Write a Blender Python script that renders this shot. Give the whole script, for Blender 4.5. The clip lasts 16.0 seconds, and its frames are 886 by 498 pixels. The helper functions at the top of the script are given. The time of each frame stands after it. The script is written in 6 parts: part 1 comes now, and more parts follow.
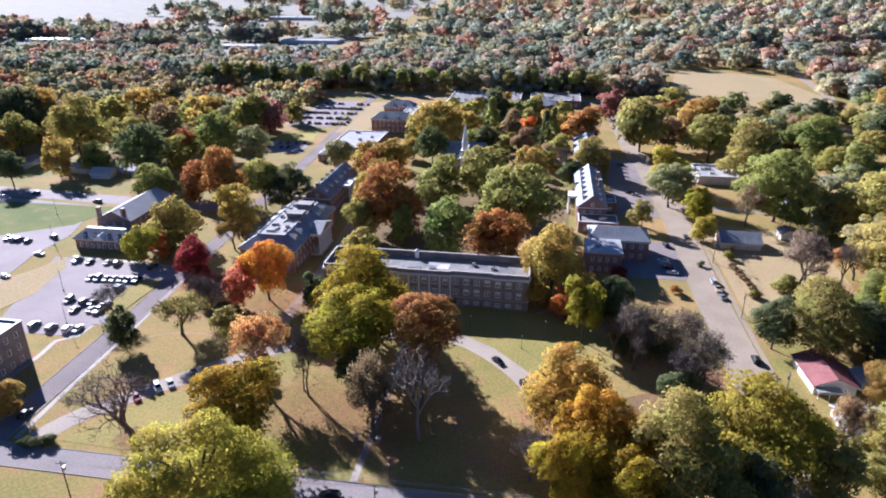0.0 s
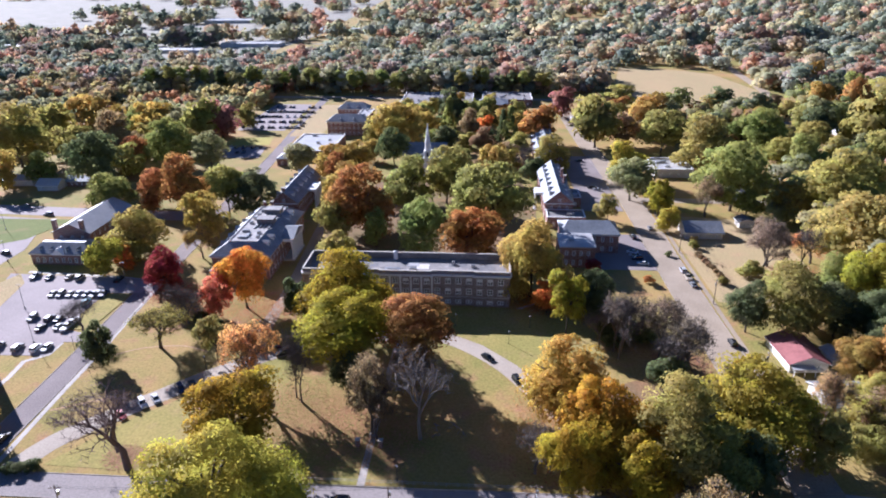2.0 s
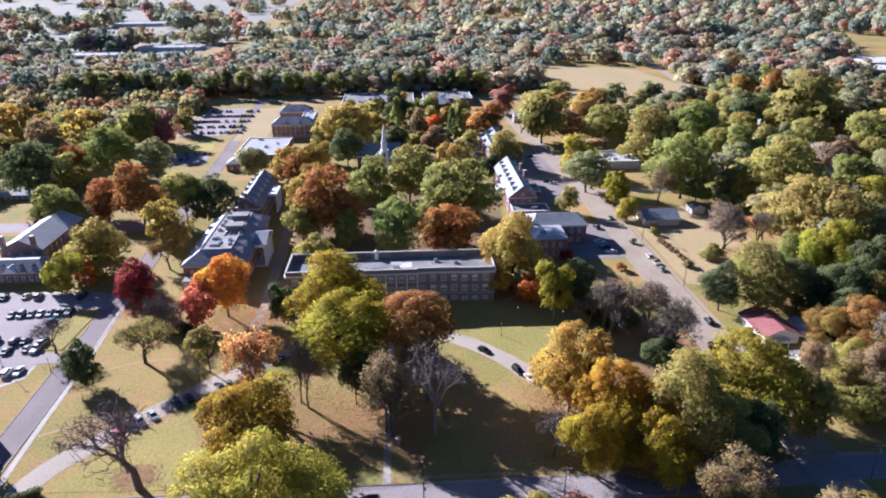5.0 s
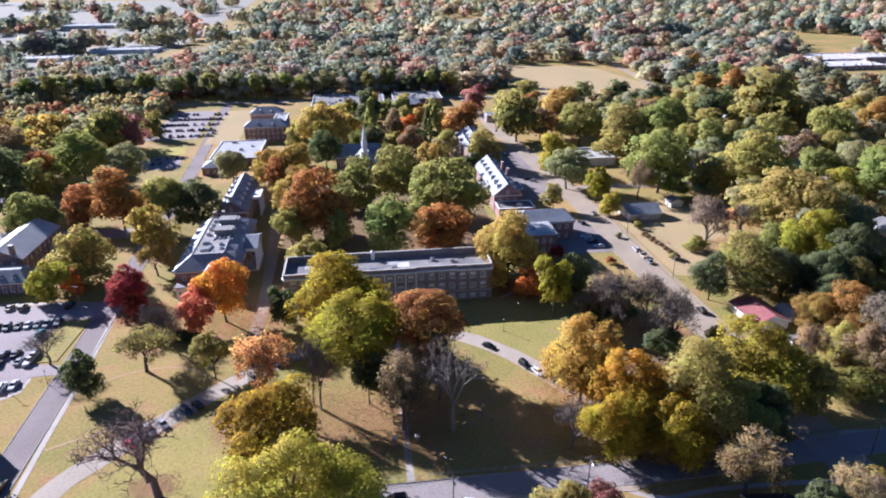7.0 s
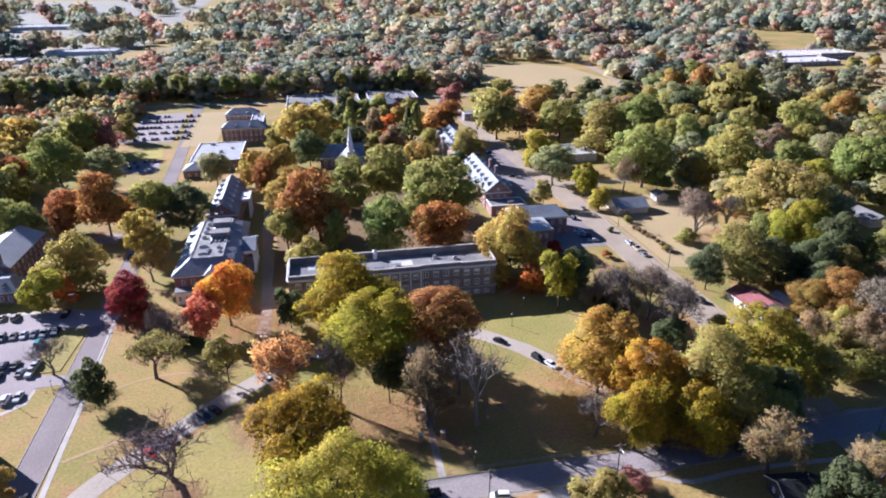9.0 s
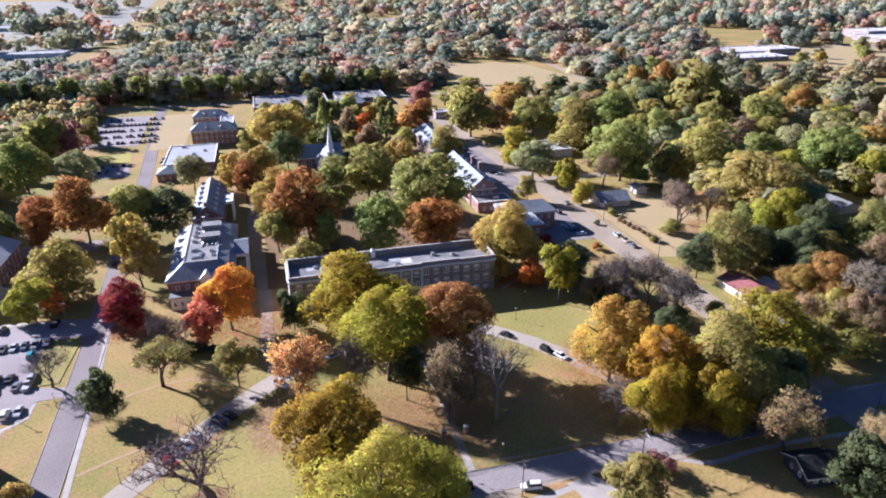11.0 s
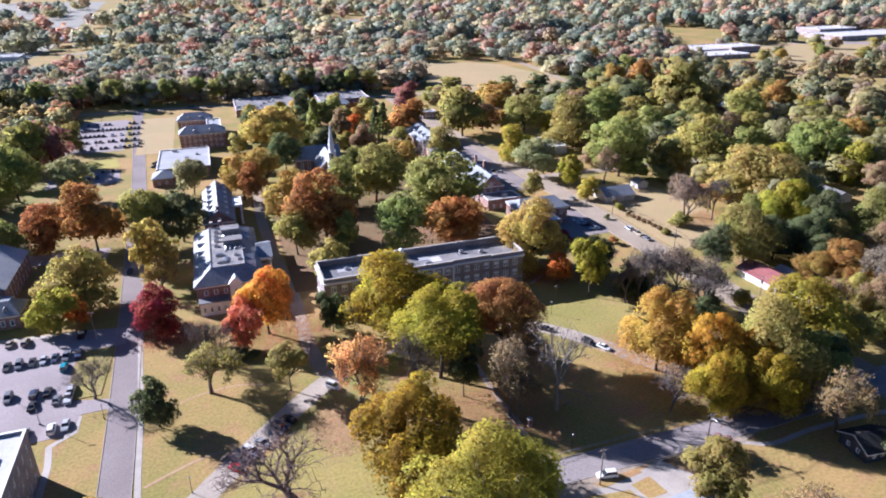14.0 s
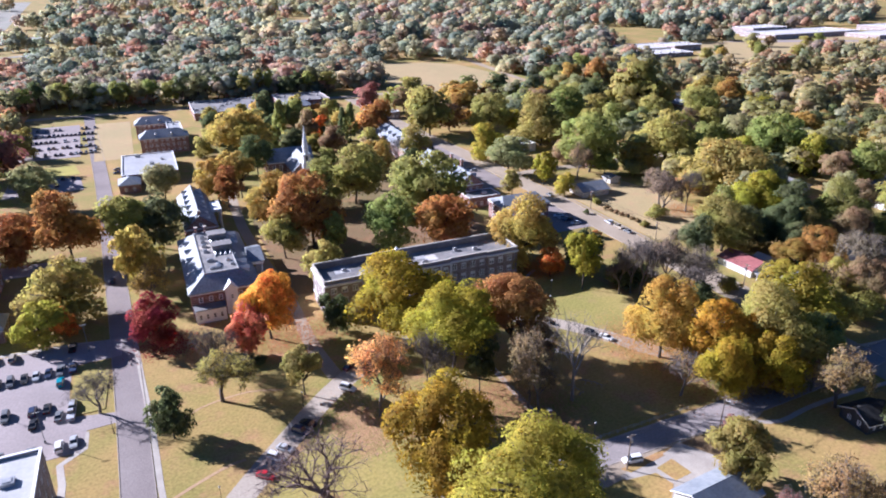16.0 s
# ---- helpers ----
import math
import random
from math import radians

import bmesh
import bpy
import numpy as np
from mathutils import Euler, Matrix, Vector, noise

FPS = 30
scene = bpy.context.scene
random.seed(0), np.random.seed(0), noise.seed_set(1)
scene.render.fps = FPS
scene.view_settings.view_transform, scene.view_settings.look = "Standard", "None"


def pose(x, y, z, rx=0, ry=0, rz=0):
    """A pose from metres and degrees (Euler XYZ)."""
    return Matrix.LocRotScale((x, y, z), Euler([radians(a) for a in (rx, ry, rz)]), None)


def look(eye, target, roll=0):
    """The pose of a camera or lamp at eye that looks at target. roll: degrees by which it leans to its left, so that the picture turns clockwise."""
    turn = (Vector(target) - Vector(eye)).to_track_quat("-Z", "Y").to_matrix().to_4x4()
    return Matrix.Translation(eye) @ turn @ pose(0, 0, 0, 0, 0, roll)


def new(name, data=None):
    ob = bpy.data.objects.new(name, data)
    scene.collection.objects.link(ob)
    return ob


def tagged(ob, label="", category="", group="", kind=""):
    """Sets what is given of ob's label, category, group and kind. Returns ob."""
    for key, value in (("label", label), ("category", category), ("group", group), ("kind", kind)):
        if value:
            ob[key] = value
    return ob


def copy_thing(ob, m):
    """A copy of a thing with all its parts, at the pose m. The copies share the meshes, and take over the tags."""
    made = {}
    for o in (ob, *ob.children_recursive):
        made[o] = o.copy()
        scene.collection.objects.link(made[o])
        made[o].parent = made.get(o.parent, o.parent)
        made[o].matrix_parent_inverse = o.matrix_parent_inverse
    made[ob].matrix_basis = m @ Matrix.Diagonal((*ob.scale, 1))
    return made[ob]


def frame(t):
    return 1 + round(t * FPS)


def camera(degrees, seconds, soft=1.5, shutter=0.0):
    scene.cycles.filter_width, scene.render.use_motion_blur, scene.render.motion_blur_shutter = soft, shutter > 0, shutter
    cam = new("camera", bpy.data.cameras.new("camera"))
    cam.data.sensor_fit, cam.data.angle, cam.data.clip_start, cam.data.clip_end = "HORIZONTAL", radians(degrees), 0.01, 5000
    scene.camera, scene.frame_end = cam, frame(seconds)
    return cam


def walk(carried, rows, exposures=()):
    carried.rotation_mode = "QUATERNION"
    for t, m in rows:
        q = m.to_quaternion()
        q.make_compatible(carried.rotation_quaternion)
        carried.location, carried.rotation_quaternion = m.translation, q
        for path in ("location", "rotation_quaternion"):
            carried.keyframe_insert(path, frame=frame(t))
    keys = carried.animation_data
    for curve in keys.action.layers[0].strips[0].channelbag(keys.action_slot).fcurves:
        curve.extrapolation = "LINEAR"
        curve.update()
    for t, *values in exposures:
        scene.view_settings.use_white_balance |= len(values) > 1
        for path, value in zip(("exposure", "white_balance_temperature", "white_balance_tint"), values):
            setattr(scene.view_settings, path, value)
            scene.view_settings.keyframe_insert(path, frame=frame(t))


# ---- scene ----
cam = camera(68.0, 16.0, 2.0)
PATH = [
    (0, (-0.66, 0.74, 107.83), (-3.63, 18.88, 99.95), -0.2),
    (0.5, (-3.61, 0.07, 107.82), (-6.14, 18.28, 99.94), -0.3),
    (1, (-6.61, -0.38, 107.75), (-8.72, 17.89, 99.88), -0.3),
    (1.5, (-9.67, -0.79, 107.67), (-11.38, 17.52, 99.80), -0.4),
    (2, (-12.82, -1.40, 107.59), (-14.11, 16.96, 99.73), -0.4),
    (2.5, (-16.13, -2.06, 107.49), (-17.18, 16.30, 99.64), -0.4),
    (3, (-19.59, -2.67, 107.39), (-20.30, 15.72, 99.54), -0.3),
    (3.5, (-23.12, -3.09, 107.26), (-23.16, 15.31, 99.42), -0.3),
    (4, (-26.62, -3.29, 107.22), (-26.20, 15.11, 99.38), -0.3),
    (6.5, (-43.35, -4.10, 107.26), (-41.44, 14.19, 99.41), -0.5),
    (7, (-46.92, -4.02, 107.28), (-44.64, 14.23, 99.44), -0.4),
    (7.5, (-50.49, -3.91, 107.31), (-47.96, 14.31, 99.46), -0.4),
    (8, (-54.12, -3.64, 107.24), (-51.29, 14.53, 99.38), -0.4),
    (8.5, (-57.73, -3.35, 107.16), (-54.62, 14.77, 99.30), -0.4),
    (9, (-61.46, -2.95, 107.08), (-58.04, 15.12, 99.22), -0.4),
    (9.5, (-65.21, -2.29, 107.00), (-61.50, 15.72, 99.13), -0.4),
    (11.8, (-83.13, 1.07, 106.11), (-78.06, 18.75, 98.25), -0.4),
    (12, (-84.74, 1.50, 106.09), (-79.65, 19.18, 98.24), -0.4),
    (12.5, (-88.78, 2.65, 106.08), (-83.62, 20.30, 98.23), -0.4),
    (13, (-92.98, 3.75, 105.99), (-87.64, 21.35, 98.14), -0.4),
    (13.5, (-97.16, 4.89, 105.92), (-91.59, 22.43, 98.06), -0.3),
    (14, (-101.36, 6.08, 105.83), (-95.37, 23.47, 97.97), -0.4),
    (14.5, (-105.56, 7.36, 105.74), (-98.95, 24.52, 97.88), -0.3),
    (15, (-109.82, 8.58, 105.64), (-102.75, 25.56, 97.78), -0.3),
    (15.5, (-114.08, 10.02, 105.56), (-106.79, 26.91, 97.70), -0.2),
    (16, (-118.41, 11.51, 105.51), (-110.87, 28.29, 97.66), -0.2),
]
walk(cam, [(t, look(eye, target, roll)) for t, eye, target, roll in PATH], [(0.0, 1.08, 4380, 20), (16.0, 1.15, 4380, 20)])

# ---- light: low autumn sun ahead and to one side of the camera, clear sky ----
SUN_AZ, SUN_EL = 314.0, 25.5      # degrees from +Y towards +X, and above the horizon
world = bpy.data.worlds.new("world")
scene.world = world
world.use_nodes = True
wn, wl = world.node_tree.nodes, world.node_tree.links
sky = wn.new("ShaderNodeTexSky")
sky.sky_type = 'NISHITA'
sky.sun_disc = False
sky.sun_elevation, sky.sun_rotation = radians(SUN_EL), radians(SUN_AZ)
sky.air_density, sky.dust_density, sky.ozone_density = 1.0, 0.3, 3.0
wl.new(sky.outputs[0], wn["Background"].inputs[0])
wn["Background"].inputs[1].default_value = 0.026
sun = new("sun", bpy.data.lights.new("sun", "SUN"))
sun.data.energy, sun.data.angle, sun.data.color = 6.9, radians(0.5), (1.0, 0.78, 0.535)
a, e = radians(SUN_AZ), radians(SUN_EL)
sun.matrix_world = look((math.sin(a) * math.cos(e) * 400, math.cos(a) * math.cos(e) * 400, math.sin(e) * 400), (0, 0, 0))

# ---- materials ----
def mat(name):
    m = bpy.data.materials.new(name)
    m.use_nodes = True
    return m, m.node_tree.nodes, m.node_tree.links, m.node_tree.nodes["Principled BSDF"]


def noise_tex(n, l, scale, detail=4.0, coord="Object", rough=0.6):
    tc = n.new("ShaderNodeTexCoord")
    t = n.new("ShaderNodeTexNoise")
    t.inputs["Scale"].default_value, t.inputs["Detail"].default_value, t.inputs["Roughness"].default_value = scale, detail, rough
    l.new(tc.outputs[coord], t.inputs["Vector"])
    return t.outputs["Fac"]


def ramp(n, l, fac, stops):
    r = n.new("ShaderNodeValToRGB")
    while len(r.color_ramp.elements) < len(stops):
        r.color_ramp.elements.new(0.5)
    for el, (p, c) in zip(r.color_ramp.elements, stops):
        el.position, el.color = p, (*c, 1)
    l.new(fac, r.inputs[0])
    return r.outputs[0]


def mix(n, l, fac, a, b, kind='MIX'):
    m = n.new("ShaderNodeMix")
    m.data_type, m.blend_type = 'RGBA', kind
    for sock, v in ((m.inputs[0], fac), (m.inputs[6], a), (m.inputs[7], b)):
        if isinstance(v, (int, float)):
            sock.default_value = v
        elif isinstance(v, tuple):
            sock.default_value = (*v, 1)
        else:
            l.new(v, sock)
    return m.outputs[2]


def bump(n, l, bsdf, height, strength, dist):
    b = n.new("ShaderNodeBump")
    b.inputs["Strength"].default_value, b.inputs["Distance"].default_value = strength, dist
    l.new(height, b.inputs["Height"])
    l.new(b.outputs[0], bsdf.inputs["Normal"])


def surface(name, c1, c2, coarse, fine, rough=0.8, metal=0.0, grain=0.25, relief=0.0, spec=0.5):
    """Two tones in blotches, with a fine grain over them."""
    m, n, l, p = mat(name)
    base = ramp(n, l, noise_tex(n, l, coarse, 5), [(0.35, c1), (0.65, c2)])
    g = ramp(n, l, noise_tex(n, l, fine, 3), [(0.3, (1 - grain,) * 3), (0.7, (1 + grain * 0.4,) * 3)])
    l.new(mix(n, l, 1.0, base, g, 'MULTIPLY'), p.inputs["Base Color"])
    p.inputs["Roughness"].default_value, p.inputs["Metallic"].default_value = rough, metal
    p.inputs["Specular IOR Level"].default_value = spec
    if relief:
        bump(n, l, p, noise_tex(n, l, fine, 4), 0.6, relief)
    return m


def lawn_material(name, dry, green, bare, green_at=0.55):
    m, n, l, p = mat(name)
    big = noise_tex(n, l, 0.022, 5)
    mid = noise_tex(n, l, 0.11, 6)
    fine = noise_tex(n, l, 1.3, 4)
    c = mix(n, l, ramp(n, l, big, [(green_at - 0.12, (0, 0, 0)), (green_at + 0.1, (1, 1, 1))]), dry, green)
    c = mix(n, l, ramp(n, l, mid, [(0.52, (0, 0, 0)), (0.72, (1, 1, 1))]), c, bare)
    c = mix(n, l, 1.0, c, ramp(n, l, fine, [(0.25, (0.62, 0.62, 0.6)), (0.75, (1.15, 1.15, 1.1))]), 'MULTIPLY')
    l.new(c, p.inputs["Base Color"])
    p.inputs["Roughness"].default_value, p.inputs["Specular IOR Level"].default_value = 0.95, 0.15
    bump(n, l, p, fine, 0.5, 0.15)
    return m


def leaf_material(name, through_light=0.62, wax=0.01, differ=0.14, grain=1.0):
    """Leaves take their colour from the object; single clumps and parts of a crown differ."""
    m, n, l, p = mat(name)
    info = n.new("ShaderNodeObjectInfo")
    geo = n.new("ShaderNodeNewGeometry")
    hs = n.new("ShaderNodeHueSaturation")
    part_noise = noise_tex(n, l, 1.6 * grain, 2)
    span = n.new("ShaderNodeMapRange")
    span.inputs[1].default_value, span.inputs[2].default_value = 0.3, 0.7
    span.inputs[3].default_value, span.inputs[4].default_value = 0.485, 0.525
    l.new(part_noise, span.inputs[0])
    l.new(span.outputs[0], hs.inputs["Hue"])
    val = n.new("ShaderNodeMapRange")
    val.inputs[3].default_value, val.inputs[4].default_value = 1 - differ, 1 + differ
    l.new(geo.outputs["Random Per Island"], val.inputs[0])
    clump = n.new("ShaderNodeMapRange")
    clump.inputs[1].default_value, clump.inputs[2].default_value = 0.32, 0.68
    clump.inputs[3].default_value, clump.inputs[4].default_value = 0.72, 1.22
    l.new(noise_tex(n, l, 5.5 * grain, 3), clump.inputs[0])
    both = n.new("ShaderNodeMath")
    both.operation = 'MULTIPLY'
    l.new(val.outputs[0], both.inputs[0])
    l.new(clump.outputs[0], both.inputs[1])
    l.new(both.outputs[0], hs.inputs["Value"])
    l.new(info.outputs["Color"], hs.inputs["Color"])
    n.remove(p)
    d, t, g = n.new("ShaderNodeBsdfDiffuse"), n.new("ShaderNodeBsdfTranslucent"), n.new("ShaderNodeBsdfGlossy")
    g.inputs["Roughness"].default_value = 0.75
    g.inputs["Color"].default_value = (0.8, 0.85, 0.9, 1)
    l.new(hs.outputs[0], d.inputs[0])
    l.new(hs.outputs[0], t.inputs[0])
    m1, m2 = n.new("ShaderNodeMixShader"), n.new("ShaderNodeMixShader")
    m1.inputs[0].default_value, m2.inputs[0].default_value = through_light, wax
    l.new(d.outputs[0], m1.inputs[1])
    l.new(t.outputs[0], m1.inputs[2])
    l.new(m1.outputs[0], m2.inputs[1])
    l.new(g.outputs[0], m2.inputs[2])
    l.new(m2.outputs[0], n["Material Output"].inputs[0])
    return m


def brick_material(name, c1, c2, mortar):
    m, n, l, p = mat(name)
    tc = n.new("ShaderNodeTexCoord")
    sep, com, add = n.new("ShaderNodeSeparateXYZ"), n.new("ShaderNodeCombineXYZ"), n.new("ShaderNodeMath")
    l.new(tc.outputs["Object"], sep.inputs[0])
    l.new(sep.outputs[0], add.inputs[0])
    l.new(sep.outputs[1], add.inputs[1])
    l.new(add.outputs[0], com.inputs[0])
    l.new(sep.outputs[2], com.inputs[1])
    b = n.new("ShaderNodeTexBrick")
    b.inputs["Color1"].default_value, b.inputs["Color2"].default_value, b.inputs["Mortar"].default_value = (*c1, 1), (*c2, 1), (*mortar, 1)
    b.inputs["Scale"].default_value, b.inputs["Mortar Size"].default_value = 1.0, 0.012
    b.inputs["Brick Width"].default_value, b.inputs["Row Height"].default_value = 0.22, 0.075
    l.new(com.outputs[0], b.inputs["Vector"])
    stain = ramp(n, l, noise_tex(n, l, 0.35, 5), [(0.3, (0.72, 0.7, 0.7)), (0.7, (1.1, 1.08, 1.05))])
    l.new(mix(n, l, 1.0, b.outputs[0], stain, 'MULTIPLY'), p.inputs["Base Color"])
    p.inputs["Roughness"].default_value = 0.85
    return m


def paint_material(name, rough=0.42, metal=0.0):
    """Car paint: the colour is the object's."""
    m, n, l, p = mat(name)
    info = n.new("ShaderNodeObjectInfo")
    dust = ramp(n, l, noise_tex(n, l, 1.5, 4), [(0.3, (0.85, 0.85, 0.85)), (0.7, (1.05, 1.05, 1.05))])
    l.new(mix(n, l, 1.0, info.outputs["Color"], dust, 'MULTIPLY'), p.inputs["Base Color"])
    p.inputs["Roughness"].default_value, p.inputs["Metallic"].default_value = rough, metal
    p.inputs["Coat Weight"].default_value = 0.15
    p.inputs["Specular IOR Level"].default_value = 0.3
    return m


LAWN = lawn_material("dry_lawn", (0.43, 0.29, 0.11), (0.27, 0.245, 0.065), (0.40, 0.225, 0.12), 0.50)
GREENLAWN = lawn_material("green_lawn", (0.40, 0.32, 0.10), (0.30, 0.27, 0.075), (0.38, 0.28, 0.12), 0.48)
FIELD = lawn_material("straw_field", (0.47, 0.355, 0.185), (0.42, 0.335, 0.17), (0.46, 0.32, 0.18), 0.5)
GREENFIELD = lawn_material("green_turf", (0.22, 0.23, 0.06), (0.15, 0.19, 0.045), (0.27, 0.23, 0.09), 0.5)
YELLOWTURF = lawn_material("yellow_turf", (0.44, 0.38, 0.09), (0.34, 0.33, 0.07), (0.42, 0.33, 0.12), 0.5)
ASPHALT = surface("worn_asphalt", (0.25, 0.215, 0.205), (0.31, 0.27, 0.255), 0.06, 2.5, 0.9, 0, 0.22, 0.004, 0.05)
OLDROAD = surface("bleached_road", (0.33, 0.27, 0.195), (0.40, 0.33, 0.245), 0.08, 1.8, 0.85, 0, 0.2, 0.004, 0.15)
LAMPMETAL = surface("galvanised_steel", (0.18, 0.18, 0.185), (0.25, 0.25, 0.255), 0.6, 4.0, 0.7, 0.3, 0.15)
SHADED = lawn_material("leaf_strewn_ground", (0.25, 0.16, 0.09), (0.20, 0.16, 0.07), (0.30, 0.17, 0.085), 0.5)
LOT = surface("pale_lot_paving", (0.30, 0.26, 0.25), (0.37, 0.32, 0.31), 0.05, 1.5, 0.85, 0, 0.16, 0.004, 0.12)
# Pale land, greyed further so that distance haze is part of its colour.
PALEFIELD = lawn_material("pale_open_land", (0.36, 0.33, 0.29), (0.29, 0.285, 0.235), (0.40, 0.37, 0.335), 0.5)
DRIVE = surface("pale_drive", (0.37, 0.315, 0.25), (0.44, 0.38, 0.305), 0.08, 1.8, 0.85, 0, 0.18, 0.004, 0.15)
CONCRETE = surface("concrete", (0.35, 0.31, 0.265), (0.44, 0.395, 0.34), 0.2, 3.0, 0.8, 0, 0.15)
BRICK = brick_material("red_brick", (0.27, 0.105, 0.075), (0.21, 0.08, 0.06), (0.42, 0.38, 0.34))
BRICKB = brick_material("brown_brick", (0.30, 0.235, 0.225), (0.25, 0.195, 0.19), (0.42, 0.40, 0.39))
TRIM = surface("white_trim", (0.83, 0.825, 0.815), (0.88, 0.875, 0.865), 0.5, 4.0, 0.6, 0, 0.08)
KERB = surface("worn_kerb", (0.33, 0.285, 0.24), (0.40, 0.35, 0.30), 0.2, 3.0, 0.85, 0, 0.15)
STONE = surface("limestone", (0.45, 0.41, 0.36), (0.56, 0.52, 0.46), 0.4, 3.0, 0.8, 0, 0.12)
SLATE = surface("slate_roof", (0.22, 0.235, 0.26), (0.33, 0.345, 0.37), 0.15, 1.6, 0.5, 0, 0.35, 0.0, 0.45)
ROOFING = surface("weathered_metal_roofing", (0.24, 0.26, 0.29), (0.32, 0.34, 0.37), 0.2, 1.5, 0.5, 0.1, 0.2)
SHINGLE = surface("grey_shingle", (0.16, 0.155, 0.15), (0.24, 0.23, 0.22), 0.2, 1.8, 0.75, 0, 0.35, 0.03)
# Dark house: the trees' shade is worked into its wall and roof colours.
SHADESIDING = surface("siding_with_shade", (0.05, 0.05, 0.055), (0.08, 0.08, 0.085), 0.3, 2.0, 0.8, 0, 0.15)
SHADESHINGLE = surface("shingle_with_shade", (0.03, 0.03, 0.032), (0.05, 0.05, 0.052), 0.2, 1.8, 0.9, 0, 0.35, 0.03, 0.2)
REDROOF = surface("red_metal_roof", (0.24, 0.085, 0.08), (0.31, 0.12, 0.11), 0.2, 1.2, 0.55, 0, 0.18)
MEMBRANE = surface("roof_membrane", (0.19, 0.18, 0.175), (0.31, 0.29, 0.28), 0.16, 1.2, 0.65, 0, 0.25)
MEMBRANE_D = surface("dark_roof_membrane", (0.13, 0.13, 0.14), (0.22, 0.215, 0.22), 0.12, 1.2, 0.6, 0, 0.25)
WHITEROOF = surface("white_roof", (0.38, 0.375, 0.38), (0.49, 0.485, 0.48), 0.08, 0.8, 0.5, 0, 0.12)
PALEROOF = surface("pale_gravel_roof", (0.52, 0.49, 0.47), (0.64, 0.61, 0.59), 0.04, 0.7, 0.8, 0, 0.12)
SIDING = surface("painted_siding", (0.55, 0.53, 0.49), (0.66, 0.64, 0.60), 0.3, 2.0, 0.7, 0, 0.1)
METAL = surface("grey_metal", (0.38, 0.39, 0.40), (0.48, 0.48, 0.49), 0.6, 4.0, 0.4, 0.7, 0.15)
DARKMETAL = surface("dark_metal", (0.03, 0.03, 0.03), (0.05, 0.05, 0.05), 0.6, 4.0, 0.45, 0.5, 0.15)
STREET = surface("grey_street_asphalt", (0.28, 0.25, 0.235), (0.34, 0.30, 0.285), 0.07, 2.0, 0.9, 0, 0.25, 0.004, 0.1)
TRAIL = surface("trodden_earth", (0.40, 0.27, 0.15), (0.48, 0.335, 0.19), 0.3, 2.0, 0.95, 0, 0.2, 0.01, 0.1)
POLEWOOD = surface("pole_timber", (0.14, 0.10, 0.075), (0.22, 0.17, 0.13), 0.8, 6.0, 0.9, 0, 0.3)
BARK = surface("bark", (0.06, 0.045, 0.035), (0.12, 0.095, 0.075), 0.6, 5.0, 0.95, 0, 0.4)
GREYBARK = surface("grey_bark", (0.115, 0.095, 0.08), (0.185, 0.155, 0.135), 0.6, 5.0, 0.95, 0, 0.3)
REDBARK = surface("brown_bark", (0.15, 0.105, 0.095), (0.23, 0.165, 0.15), 0.6, 5.0, 0.95, 0, 0.3)
PALEBARK = surface("bleached_deadwood", (0.19, 0.165, 0.145), (0.30, 0.265, 0.235), 0.6, 5.0, 0.9, 0, 0.2)
LEAF = leaf_material("leaves")
FARLEAF = leaf_material("far_leaves", 0.62, 0.045, 0.04, 0.045)
LITTER = leaf_material("fallen_leaves", 0.1)
PAINT = paint_material("car_paint")
RUBBER = surface("tyre_rubber", (0.02, 0.02, 0.02), (0.03, 0.03, 0.03), 2, 8, 0.85, 0, 0.2)
LENS_R = surface("red_lamp_lens", (0.30, 0.01, 0.01), (0.38, 0.02, 0.02), 2, 8, 0.2, 0, 0.05)
LENS_W = surface("clear_lamp_lens", (0.6, 0.6, 0.6), (0.7, 0.7, 0.7), 2, 8, 0.15, 0, 0.05)
POOL = surface("turquoise_tarpaulin", (0.02, 0.36, 0.40), (0.03, 0.46, 0.50), 0.6, 3, 0.5, 0, 0.1)
GLASS, gn, gl, gp = mat("window_glass")
gp.inputs["Base Color"].default_value = (0.03, 0.035, 0.04, 1)
gp.inputs["Roughness"].default_value, gp.inputs["Specular IOR Level"].default_value = 0.06, 0.9
l_bump = noise_tex(gn, gl, 0.8, 2)
bump(gn, gl, gp, l_bump, 0.15, 0.02)

